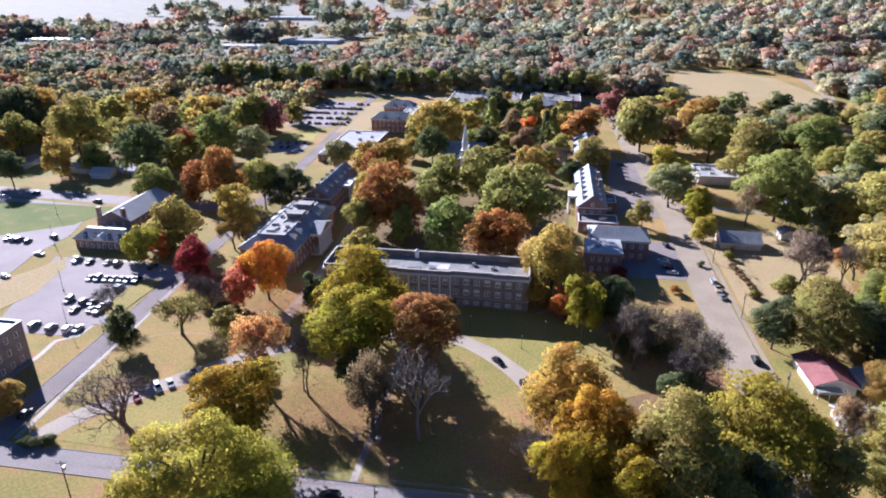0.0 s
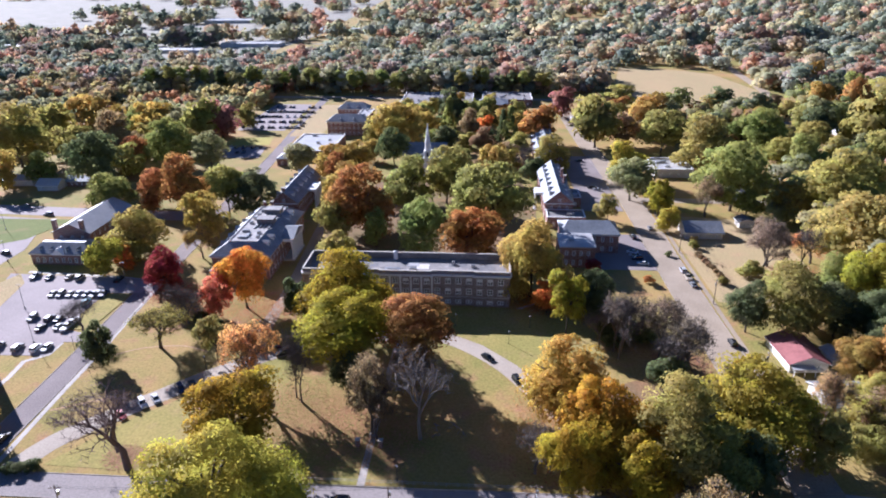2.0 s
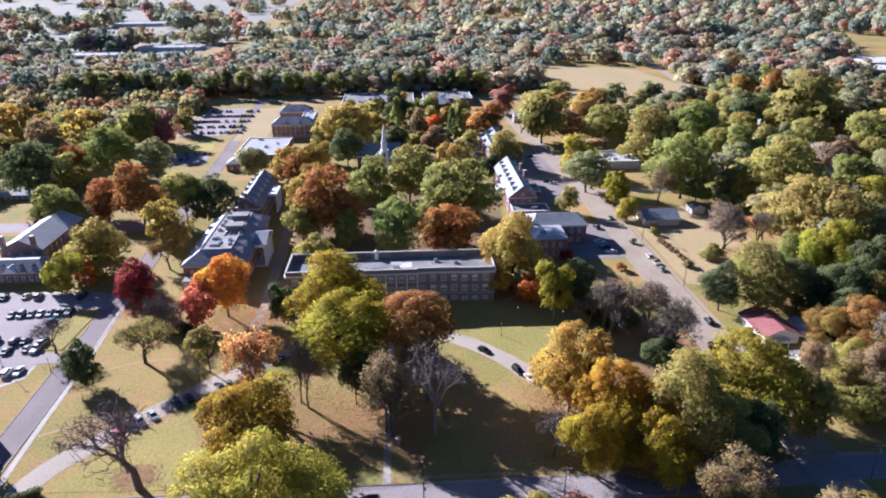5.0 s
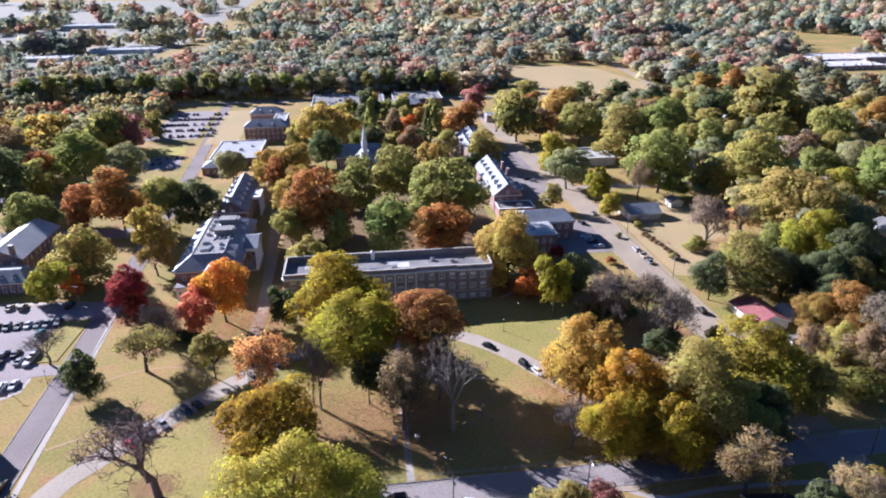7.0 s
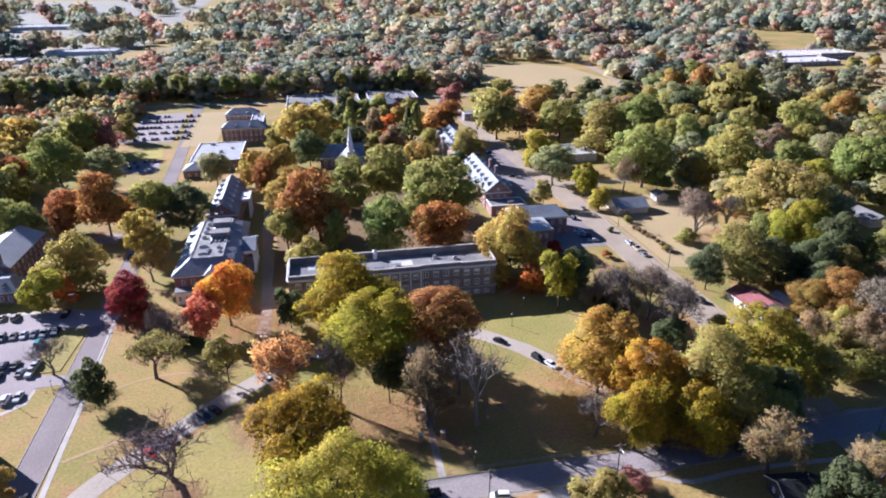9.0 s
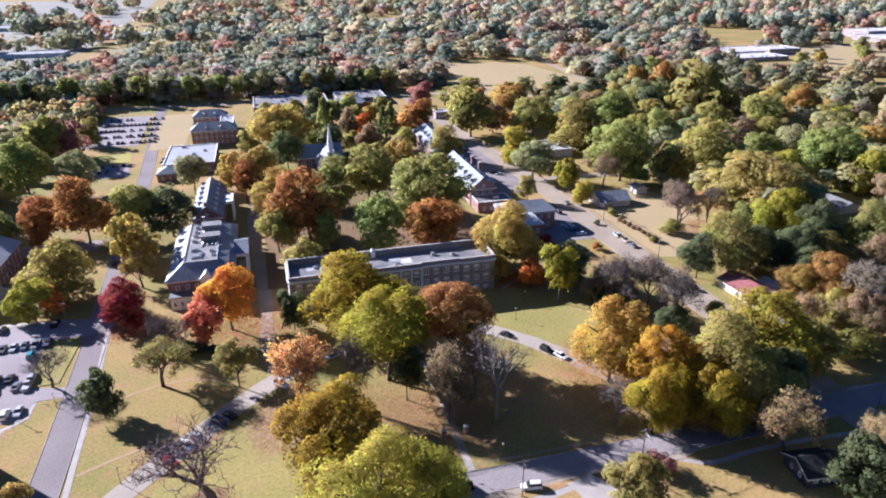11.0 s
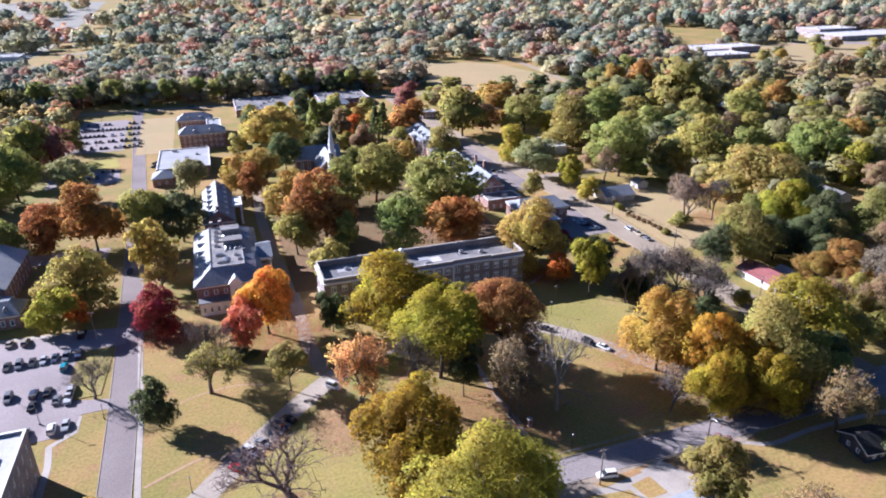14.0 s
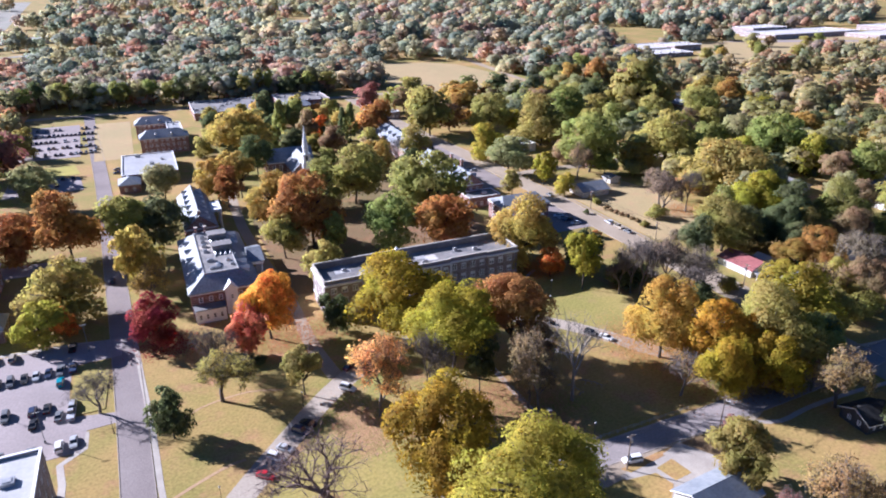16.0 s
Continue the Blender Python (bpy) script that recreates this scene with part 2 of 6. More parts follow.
# ---- building helpers ----
class Shape:
    """Gathers faces for one mesh."""

    def __init__(self):
        self.v, self.f = [], []

    def poly(self, *pts):
        i = len(self.v)
        self.v += [tuple(p) for p in pts]
        self.f.append(tuple(range(i, i + len(pts))))
        return self

    def solid(self, low, top):
        """A closed body between two rings of corners (counter-clockwise seen from above)."""
        i, k = len(self.v), len(low)
        self.v += [tuple(p) for p in low] + [tuple(p) for p in top]
        self.f.append(tuple(range(i + k - 1, i - 1, -1)))
        self.f.append(tuple(range(i + k, i + 2 * k)))
        for j in range(k):
            self.f.append((i + j, i + (j + 1) % k, i + k + (j + 1) % k, i + k + j))
        return self

    def box(self, x0, x1, y0, y1, z0, z1, inset=0.0):
        a = inset
        return self.solid([(x0, y0, z0), (x1, y0, z0), (x1, y1, z0), (x0, y1, z0)],
                          [(x0 + a, y0 + a, z1), (x1 - a, y0 + a, z1), (x1 - a, y1 - a, z1), (x0 + a, y1 - a, z1)])

    def prism(self, pts, z0, z1):
        area = sum(p[0] * q[1] - q[0] * p[1] for p, q in zip(pts, pts[1:] + pts[:1]))
        pts = pts if area > 0 else pts[::-1]
        return self.solid([(x, y, z0) for x, y in pts], [(x, y, z1) for x, y in pts])

    def tube(self, pts, radii, n=6, close=True):
        pts = [Vector(p) for p in pts]
        i = len(self.v)
        for j, p in enumerate(pts):
            d = (pts[min(j + 1, len(pts) - 1)] - pts[max(j - 1, 0)]).normalized()
            u = d.orthogonal().normalized()
            w = d.cross(u)
            for k in range(n):
                t = 2 * math.pi * k / n
                self.v.append(tuple(p + (u * math.cos(t) + w * math.sin(t)) * radii[j]))
        for j in range(len(pts) - 1):
            for k in range(n):
                self.f.append((i + j * n + k, i + j * n + (k + 1) % n, i + (j + 1) * n + (k + 1) % n, i + (j + 1) * n + k))
        if close:
            self.f.append(tuple(range(i + n - 1, i - 1, -1)))
            self.f.append(tuple(range(i + (len(pts) - 1) * n, i + len(pts) * n)))
        return self

    def mesh(self, name, material, smooth=False):
        me = bpy.data.meshes.new(name)
        me.from_pydata(self.v, [], self.f)
        me.materials.append(material)
        if smooth:
            me.shade_smooth()
        return me


def part(name, shape, material=None, parent=None, label="", m=None, smooth=False):
    me = shape if isinstance(shape, bpy.types.Mesh) else shape.mesh(name, material, smooth)
    ob = new(name, me)
    ob.parent = parent
    if m is not None:
        ob.matrix_basis = m
    return tagged(ob, label)


def thing(name, label, category, m=None, group="", kind=""):
    ob = new(name)
    ob.empty_display_size = 0.5
    if m is not None:
        ob.matrix_basis = m
    return tagged(ob, label, category, group, kind)


def quads_mesh(name, quads, material, normals=None):
    """A mesh from an array of faces (n, corners, 3), fast; normals (n, 3) or (n, corners, 3) round off the shading of a crown."""
    n, k = quads.shape[:2]
    if normals is not None:
        flat = np.cross(quads[:, 1] - quads[:, 0], quads[:, -1] - quads[:, 0])
        normals = np.repeat(normals[:, None], k, 1) if normals.ndim == 2 else normals
        turn = np.einsum("ij,ij->i", flat, normals.mean(1)) < 0
        normals = np.where(turn[:, None, None], normals[:, ::-1], normals)
        quads = np.where(turn[:, None, None], quads[:, ::-1], quads)
    me = bpy.data.meshes.new(name)
    me.vertices.add(k * n)
    me.vertices.foreach_set("co", np.ascontiguousarray(quads, dtype=np.float32).ravel())
    me.loops.add(k * n)
    me.loops.foreach_set("vertex_index", np.arange(k * n, dtype=np.int32))
    me.polygons.add(n)
    me.polygons.foreach_set("loop_start", np.arange(0, k * n, k, dtype=np.int32))
    me.materials.append(material)
    me.update(calc_edges=True)
    if normals is not None:
        me.shade_smooth()
        me.normals_split_custom_set_from_vertices(normals.reshape(-1, 3).tolist())
    return me


def strip(points, width):
    """The outline of a road along a bent line."""
    left, right = [], []
    for i, p in enumerate(points):
        a, b = Vector(points[max(i - 1, 0)]), Vector(points[min(i + 1, len(points) - 1)])
        d = (b - a).normalized()
        s = Vector((-d.y, d.x)) * width / 2
        left.append((p[0] + s.x, p[1] + s.y))
        right.append((p[0] - s.x, p[1] - s.y))
    return left, right


def smooth_line(points, steps=6):
    out = []
    P = [Vector(p) for p in points]
    for i in range(len(P) - 1):
        a, b, c, d = P[max(i - 1, 0)], P[i], P[i + 1], P[min(i + 2, len(P) - 1)]
        for s in range(steps):
            t = s / steps
            out.append(tuple(0.5 * ((2 * b) + (c - a) * t + (2 * a - 5 * b + 4 * c - d) * t * t + (3 * b - a - 3 * c + d) * t ** 3)))
    out.append(tuple(P[-1]))
    return out


def paved(name, label, line, width, material, top=0.04, kerb=True, category="road"):
    left, right = strip(line, width)
    LAYER["n"] += 1
    top -= 0.0007 * LAYER["n"] + 0.003
    s = Shape()
    for i in range(len(line) - 1):
        s.poly((*right[i], top), (*right[i + 1], top), (*left[i + 1], top), (*left[i], top))
    ob = part(name, s, material)
    tagged(ob, label, category, kind="structure")
    if kerb:
        for side in (0, 1):
            a, b = strip(line, width + 0.02)[side], strip(line, width + 0.34)[side]
            k = Shape()
            for i in range(len(line) - 1):
                ring = [a[i], a[i + 1], b[i + 1], b[i]]
                k.prism(ring, 0.0, 0.15)
            part("kerb", k, KERB, ob, "pale concrete kerb")
    return ob


LAYER = {"n": 0}


def sheet(name, label, pts, material, z=0.04, category="ground"):
    LAYER["n"] += 1
    z += 0.0007 * LAYER["n"] + 0.012
    s = Shape().prism(list(pts), z - 0.2, z)
    return tagged(part(name, s, material), label, category, kind="structure")

# ---- ground, roads and paving ----
s = Shape()
s.poly((-9000, -9000, 0), (9000, -9000, 0), (9000, 9000, 0), (-9000, 9000, 0))
tagged(part("ground", s, LAWN), "dry autumn lawn in straw and faded green", "lawn", kind="structure")
left_line = smooth_line([(-132, -200), (-132.5, 60), (-133.5, 130), (-136, 200), (-139, 259), (-146, 390), (-157, 541), (-160, 592)], 4)
paved("road_1", "bleached asphalt campus road with pale kerbs", left_line, 7.0, ASPHALT, 0.05)
paved("road_2", "worn asphalt street in front of the lawn", [(-900, 108.6), (-300, 108.6), (-60, 108.6), (20, 109), (120, 113), (900, 140)], 7.4, STREET, 0.055)
right_line = smooth_line([(66, -60), (62, 112), (60, 180), (59.2, 240), (59.5, 290), (57.5, 350), (52, 430), (49, 520), (48, 580)], 4)
paved("road_3", "wide sun-bleached street between campus and houses", right_line, 11.0, OLDROAD, 0.05)
drive_line = smooth_line([(-124, 110), (-119.5, 122), (-112.5, 131), (-101.5, 143), (-90, 155), (-79, 164.5), (-66, 172), (-50, 177),
                          (-35, 180), (-25, 178.5), (-15, 172), (-6, 163), (1, 152.5), (8, 141), (15, 131), (22, 122), (27, 110)], 5)
paved("driveway", "pale curved concrete drive across the lawn", drive_line, 6.4, DRIVE, 0.045, False)
paved("road_4", "hazy cross road behind the campus", [(-420, 596), (-160, 597), (60, 590), (225, 600)], 9.0, OLDROAD, 0.05, False)
paved("road_5", "far tree-lined road", smooth_line([(222, 530), (233, 575), (247, 663), (262, 787), (277, 886), (312, 1050), (390, 1500)], 4), 9.0, OLDROAD, 0.05, False)
paved("road_6", "residential street among trees", [(62, 318), (150, 316), (260, 312), (520, 300)], 7.0, OLDROAD, 0.045, False)
paved("road_7", "residential street among trees", [(235, 120), (240, 240), (258, 330), (300, 470), (330, 620)], 7.0, OLDROAD, 0.047, False)
paved("road_8", "wide pale highway beside the sports field", [(-900, 318), (-290, 291), (-216, 286), (-150, 283)], 12.0, LOT, 0.05, False)
paved("pavement_1", "narrow concrete footpath beside the campus road", [(-127.6, 114), (-129.2, 141), (-130.0, 163), (-132.0, 190), (-133.5, 215)], 1.4, CONCRETE, 0.06, False, "footpath")
paved("pavement_2", "concrete footpath from the gate to the hall", [(-40, 112.6), (-40, 150), (-39.5, 176)], 1.8, CONCRETE, 0.03, False, "footpath")
paved("pavement_3", "narrow concrete footpath across the shaded lawn", [(-26, 182), (-15, 188), (-5, 196), (6, 204)], 1.3, CONCRETE, 0.03, False, "footpath")
paved("pavement_4", "concrete footpath along the street", [(67.5, 150), (66.8, 190), (66.6, 250), (67.3, 300)], 1.5, OLDROAD, 0.05, False, "footpath")
paved("pavement_5", "pale bent concrete walk by the brick block", [(-145.2, 168.5), (-145.2, 161.8), (-150.2, 157.5), (-149.2, 150), (-149.2, 130)], 1.6, CONCRETE, 0.06, False, "footpath")
paved("pavement_6", "paved forecourt path beside the hall", smooth_line([(-82, 166), (-84, 185), (-84, 215), (-86, 250), (-88, 300), (-86, 350)], 4), 4.5, OLDROAD, 0.043, False, "footpath")
paved("pavement_7", "concrete footpath from lot to road", [(-137.5, 213.5), (-150, 216), (-190, 219)], 1.6, CONCRETE, 0.03, False, "footpath")
sheet("parking_lot_1", "pale worn parking lot paving", [(-196, 217), (-137, 215), (-137, 203.5), (-150, 203), (-150, 189), (-149, 176.5), (-137.5, 174), (-137.5, 169.5),
                                                 (-145, 169), (-146, 161), (-162, 160.5), (-177, 163)], LOT, 0.04, "car park")
sheet("parking_lot_2", "pale worn parking lot paving", [(-206, 216), (-200, 190), (-230, 170), (-330, 200), (-300, 284), (-219, 276), (-206, 240)], LOT, 0.042, "car park")
sheet("sports_turf", "green sports turf beside the highway", [(-330, 274), (-206, 276), (-213, 251), (-236, 234), (-330, 232)], GREENFIELD, 0.06, "sports field")
sheet("lot_island", "grass island in the car park", [(-149.3, 176.8), (-141, 176.8), (-140, 202), (-149.3, 202)], GREENLAWN, 0.15, "lawn")
sheet("straw_lawn", "straw-coloured lawn around the bungalow", [(68.6, 208), (90, 203), (112, 214), (113, 262), (108, 290), (68.4, 296)], FIELD, 0.003, "lawn")
sheet("straw_strip", "straw-coloured grass strip between the car parks", [(-203, 190), (-184, 171.5), (-180.5, 186), (-185, 209), (-192, 217), (-196, 204)], FIELD, 0.07, "lawn")
sheet("far_lot", "pale distant car park", [(-196, 462), (-160, 462), (-165, 562), (-196, 562)], LOT, 0.05, "car park")
sheet("small_lot", "pale distant car park", [(-192, 385), (-155, 388), (-158, 414), (-192, 412)], LOT, 0.05, "car park")
sheet("sports_turf", "yellow-green distant turf", [(-190, 418), (-158, 420), (-162, 442), (-190, 440)], YELLOWTURF, 0.05, "lawn")
sheet("straw_verge", "straw-coloured grass verge", [(-152, 445), (-130, 445), (-131, 560), (-155, 560)], FIELD, 0.05, "lawn")
sheet("yard_lot", "pale yard paving behind the hall", [(28, 233), (53.5, 233), (53.5, 270), (28, 270)], ASPHALT, 0.03, "car park")
sheet("yard_lot", "pale yard paving between halls and street", [(33, 300), (53, 300), (50, 400), (33, 400)], ASPHALT, 0.03, "car park")
sheet("straw_field", "wide straw-coloured mown field", [(138, 800), (206, 772), (229, 745), (239, 650), (238, 600), (196, 535), (150, 545), (96, 590)], FIELD, 0.06, "field")
sheet("straw_field", "wide straw-coloured mown field by the school", [(396, 565), (440, 600), (560, 690), (640, 800), (900, 790), (1200, 740), (900, 600), (640, 572)], FIELD, 0.06, "field")
sheet("school_lot", "pale school car park before the low blocks", [(700, 806), (760, 770), (960, 690), (1180, 690), (1180, 716), (940, 716), (800, 786)], LOT, 0.09, "car park")
sheet("front_pavement", "pale worn concrete apron by the street", [(-44, 105.2), (-44, 99), (-31, 100.5), (-22, 104), (-4, 104.6)], OLDROAD, 0.05, "pavement")
sheet("pavement_8", "pale concrete yard and garden paths", [(-34.5, 101.2), (-19.5, 103.2), (-13.5, 105), (-10, 99), (-10.5, 92), (-26, 91), (-31, 90.5)], CONCRETE, 0.05, "pavement")
sheet("garden_lawn", "small square of dry lawn between paths", [(-25.2, 99.8), (-19.9, 100.8), (-19.0, 95.3), (-24.0, 94.9)], LAWN, 0.08, "lawn")
sheet("garden_lawn", "small dry lawn beside the garden path", [(-34.8, 99.6), (-26.4, 98.6), (-25.3, 94.2), (-30.4, 89.5), (-36, 92)], LAWN, 0.08, "lawn")
sheet("garden_lawn", "narrow strip of dry lawn along the street", [(-33, 102.9), (-21.5, 104.0), (-20.5, 102.4), (-31.5, 101.0)], LAWN, 0.08, "lawn")
sheet("garden_lawn", "leaf-strewn corner lawn by the street", [(-14.2, 104.3), (-3, 104.2), (-7.5, 93.5), (-10.5, 98.5)], SHADED, 0.08, "lawn")
sheet("street_apron", "pale worn concrete where the street widens", [(-44, 105.1), (-14, 105.0), (2, 104.2), (9, 103.0), (15, 105.2)], OLDROAD, 0.045, "pavement")
sheet("leaf_strewn_ground", "leaf-strewn ground under the corner trees", [(9, 113.5), (57, 114.5), (55, 150), (30, 158), (14, 150), (10, 130)], SHADED, 0.004, "ground")
sheet("front_lawn", "fading green lawn before the main hall", [(-46, 183), (-25, 182), (-13, 174.5), (-3, 164), (4, 154), (18, 156), (24, 172), (22, 190), (6, 199), (-46, 199)], GREENLAWN, 0.003, "lawn")
sheet("drive_lawn", "greener lawn between the drive and the street", [(-116.5, 115), (-104.5, 132.5), (-95, 142.5), (-84, 153), (-73, 161), (-66, 150), (-64, 132), (-70, 113.5)], GREENLAWN, 0.003, "lawn")
sheet("leaf_strewn_green", "leaf-strewn ground under the trees of the green", [(-83, 221), (-40, 219), (-2, 220), (9, 236), (11, 300), (6, 345), (-30, 352), (-70, 345), (-83, 300)], SHADED, 0.005, "ground")
for (x0, x1, y0, y1) in ((-300, -60, 1050, 1110), (150, 420, 1490, 1590)):
    sheet("far_field", "pale open distant field", [(x0, y0), (x1, y0 + 30), (x1 - 30, y1), (x0 + 60, y1 - 20)], PALEFIELD, 0.08, "field")

sheet("far_field", "pale open distant country with scattered trees", [(-1500, 822), (-330, 832), (-315, 1200), (-430, 2900), (-3000, 2900)], PALEFIELD, 0.07, "field")

paved("pavement_9", "pale concrete footpath along the shaded street", smooth_line([(8, 103.4), (15, 100.3), (27, 101.3), (44, 101), (62, 99.6), (90, 99)], 3), 1.4, CONCRETE, 0.055, False, "footpath")
paved("pavement_10", "pale concrete footpath beyond the street corner", [(57, 117.2), (63.4, 116.4), (75.3, 114.9), (98, 114)], 1.5, CONCRETE, 0.075, False, "footpath")
paved("trail_1", "worn dirt trail across the lawn", smooth_line([(-127.6, 135.2), (-121, 138.6), (-114.2, 141.4), (-110.5, 141.8)], 3), 0.9, TRAIL, 0.07, False, "trail")
paved("trail_2", "worn dirt trail across the lawn", smooth_line([(-127.9, 160.5), (-118, 167), (-106, 169), (-97, 166)], 3), 0.7, TRAIL, 0.07, False, "trail")

# ---- walls with openings, windows ----
SIDES = {"south": 0, "east": 90, "north": 180, "west": 270}


def wall_mesh(shape, m, length, z0, z1, holes, depth=0.35):
    """A wall of the given thickness along local x from 0, its outer face at local y = 0 looking to -y; holes (x0, x1, z0, z1) go through."""
    us = sorted({0.0, length, *[h[0] for h in holes], *[h[1] for h in holes]})
    zs = sorted({z0, z1, *[h[2] for h in holes], *[h[3] for h in holes]})

    def put(*pts):
        shape.poly(*[m @ Vector(p) for p in pts])
    for a, b in zip(us, us[1:]):
        for c, d in zip(zs, zs[1:]):
            x, z = (a + b) / 2, (c + d) / 2
            if any(h[0] < x < h[1] and h[2] < z < h[3] for h in holes):
                continue
            put((a, 0, c), (b, 0, c), (b, 0, d), (a, 0, d))
            put((a, depth, d), (b, depth, d), (b, depth, c), (a, depth, c))
    for a, b, c, d in holes:
        put((a, 0, c), (a, depth, c), (b, depth, c), (b, 0, c))
        put((a, 0, d), (b, 0, d), (b, depth, d), (a, depth, d))
        put((a, 0, c), (a, 0, d), (a, depth, d), (a, depth, c))
        put((b, 0, c), (b, depth, c), (b, depth, d), (b, 0, d))


WINDOW_KINDS = {}


def window_meshes(w, h, leaves):
    key = (round(w, 2), round(h, 2), leaves)
    if key not in WINDOW_KINDS:
        f, t = Shape(), 0.27
        holes = []
        for i in range(leaves):
            a = t if i == 0 else w * i / leaves + 0.17
            b = w - t if i == leaves - 1 else w * (i + 1) / leaves - 0.17
            holes += [(a, b, t, h * 0.5 - 0.08), (a, b, h * 0.5 + 0.08, h - t)]
        wall_mesh(f, pose(0, -0.02, 0), w, 0.0, h, holes, 0.13)
        g = Shape().box(t * 0.7, w - t * 0.7, 0.05, 0.075, t * 0.7, h - t * 0.7)
        s = Shape().box(-0.12, w + 0.12, -0.2, 0.02, -0.14, 0.0)
        WINDOW_KINDS[key] = (f.mesh("window", TRIM), g.mesh("pane", GLASS), s.mesh("sill", STONE))
    return WINDOW_KINDS[key]


BLINDS = {}


def window_at(parent, m, w, h, leaves=2, sill=None, blind=0.0):
    sill = leaves > 1 if sill is None else sill
    f, g, s = window_meshes(w, h, leaves)
    win = part("window", f, None, parent, "", m)
    part("pane", g, None, win)
    if sill:
        part("sill", s, None, win)
    if blind:
        key = (round(w, 2), round(h, 2), blind)
        if key not in BLINDS:
            BLINDS[key] = Shape().box(0.15, w - 0.15, 0.025, 0.045, h * (1 - blind), h - 0.15).mesh("blind", TRIM)
        part("blind", BLINDS[key], None, win, "lowered white blind")
    return win


def side_frame(x0, x1, y0, y1, side):
    """Where a side's local frame lies: x along the wall, -y outwards."""
    if side == "south":
        return pose(x0, y0, 0, 0, 0, 0), x1 - x0
    if side == "east":
        return pose(x1, y0, 0, 0, 0, 90), y1 - y0
    if side == "north":
        return pose(x1, y1, 0, 0, 0, 180), x1 - x0
    return pose(x0, y1, 0, 0, 0, 270), y1 - y0


def block(parent, x0, x1, y0, y1, z1, rows, bays, material, w=1.3, leaves=1, z0=0.0, skip=(), margin=1.2, wall_label=""):
    """Four walls with their windows. rows: (sill height, window height); bays: windows on each side; skip: (side, row, bay) left blank."""
    for side in SIDES:
        m, length = side_frame(x0, x1, y0, y1, side)
        n = bays.get(side, 0)
        holes, spots = [], []
        for r, (zs, h) in enumerate(rows):
            for b in range(n):
                if (side, r, b) in skip or (side, -1, b) in skip:
                    continue
                u = margin + (length - 2 * margin) * (b + 0.5) / n
                holes.append((u - w / 2, u + w / 2, zs, zs + h))
                spots.append((u - w / 2, zs, h))
        s = Shape()
        wall_mesh(s, m, length, z0, z1, holes)
        part("wall", s, material, parent, wall_label)
        for u, zs, h in spots:
            window_at(parent, m @ pose(u, 0.12, zs), w, h, leaves)


def hip_roof(parent, x0, x1, y0, y1, z0, z1, ix, iy, material, over=0.5, label="", name="roof"):
    s = Shape()
    s.box(x0 - over, x1 + over, y0 - over, y1 + over, z0, z0 + 0.25)
    s.solid([(x0 - over, y0 - over, z0 + 0.25), (x1 + over, y0 - over, z0 + 0.25), (x1 + over, y1 + over, z0 + 0.25), (x0 - over, y1 + over, z0 + 0.25)],
            [(x0 + ix, y0 + iy, z1), (x1 - ix, y0 + iy, z1), (x1 - ix, y1 - iy, z1), (x0 + ix, y1 - iy, z1)])
    return part(name, s, material, parent, label)


def gable_roof(parent, x0, x1, y0, y1, z0, z1, along, material, over=0.4, label="", name="roof"):
    """A pitched roof with its ridge along "x" or "y", as two thick slopes, and gable walls below."""
    s, t = Shape(), 0.22
    if along == "x":
        ym = (y0 + y1) / 2
        a, b = x0 - over, x1 + over
        s.solid([(a, y0 - over, z0 - 0.1), (b, y0 - over, z0 - 0.1), (b, ym, z1), (a, ym, z1)],
                [(a, y0 - over, z0 - 0.1 + t), (b, y0 - over, z0 - 0.1 + t), (b, ym, z1 + t), (a, ym, z1 + t)])
        s.solid([(a, ym, z1), (b, ym, z1), (b, y1 + over, z0 - 0.1), (a, y1 + over, z0 - 0.1)],
                [(a, ym, z1 + t), (b, ym, z1 + t), (b, y1 + over, z0 - 0.1 + t), (a, y1 + over, z0 - 0.1 + t)])
    else:
        xm = (x0 + x1) / 2
        a, b = y0 - over, y1 + over
        s.solid([(x0 - over, a, z0 - 0.1), (xm, a, z1), (xm, b, z1), (x0 - over, b, z0 - 0.1)],
                [(x0 - over, a, z0 - 0.1 + t), (xm, a, z1 + t), (xm, b, z1 + t), (x0 - over, b, z0 - 0.1 + t)])
        s.solid([(xm, a, z1), (x1 + over, a, z0 - 0.1), (x1 + over, b, z0 - 0.1), (xm, b, z1)],
                [(xm, a, z1 + t), (x1 + over, a, z0 - 0.1 + t), (x1 + over, b, z0 - 0.1 + t), (xm, b, z1 + t)])
    return part(name, s, material, parent, label)


def gables(parent, x0, x1, y0, y1, z0, z1, along, material):
    for i in (0, 1):
        s = Shape()
        if along == "y":
            y = (y0, y1 - 0.3)[i]
            xm = (x0 + x1) / 2
            s.solid([(x0, y, z0), (x1, y, z0), (x1, y + 0.3, z0), (x0, y + 0.3, z0)], [(xm - 0.05, y, z1), (xm + 0.05, y, z1), (xm + 0.05, y + 0.3, z1), (xm - 0.05, y + 0.3, z1)])
        else:
            x = (x0, x1 - 0.3)[i]
            ym = (y0 + y1) / 2
            s.solid([(x, y0, z0), (x + 0.3, y0, z0), (x + 0.3, y1, z0), (x, y1, z0)], [(x, ym - 0.05, z1), (x + 0.3, ym - 0.05, z1), (x + 0.3, ym + 0.05, z1), (x, ym + 0.05, z1)])
        part("gable", s, material, parent)


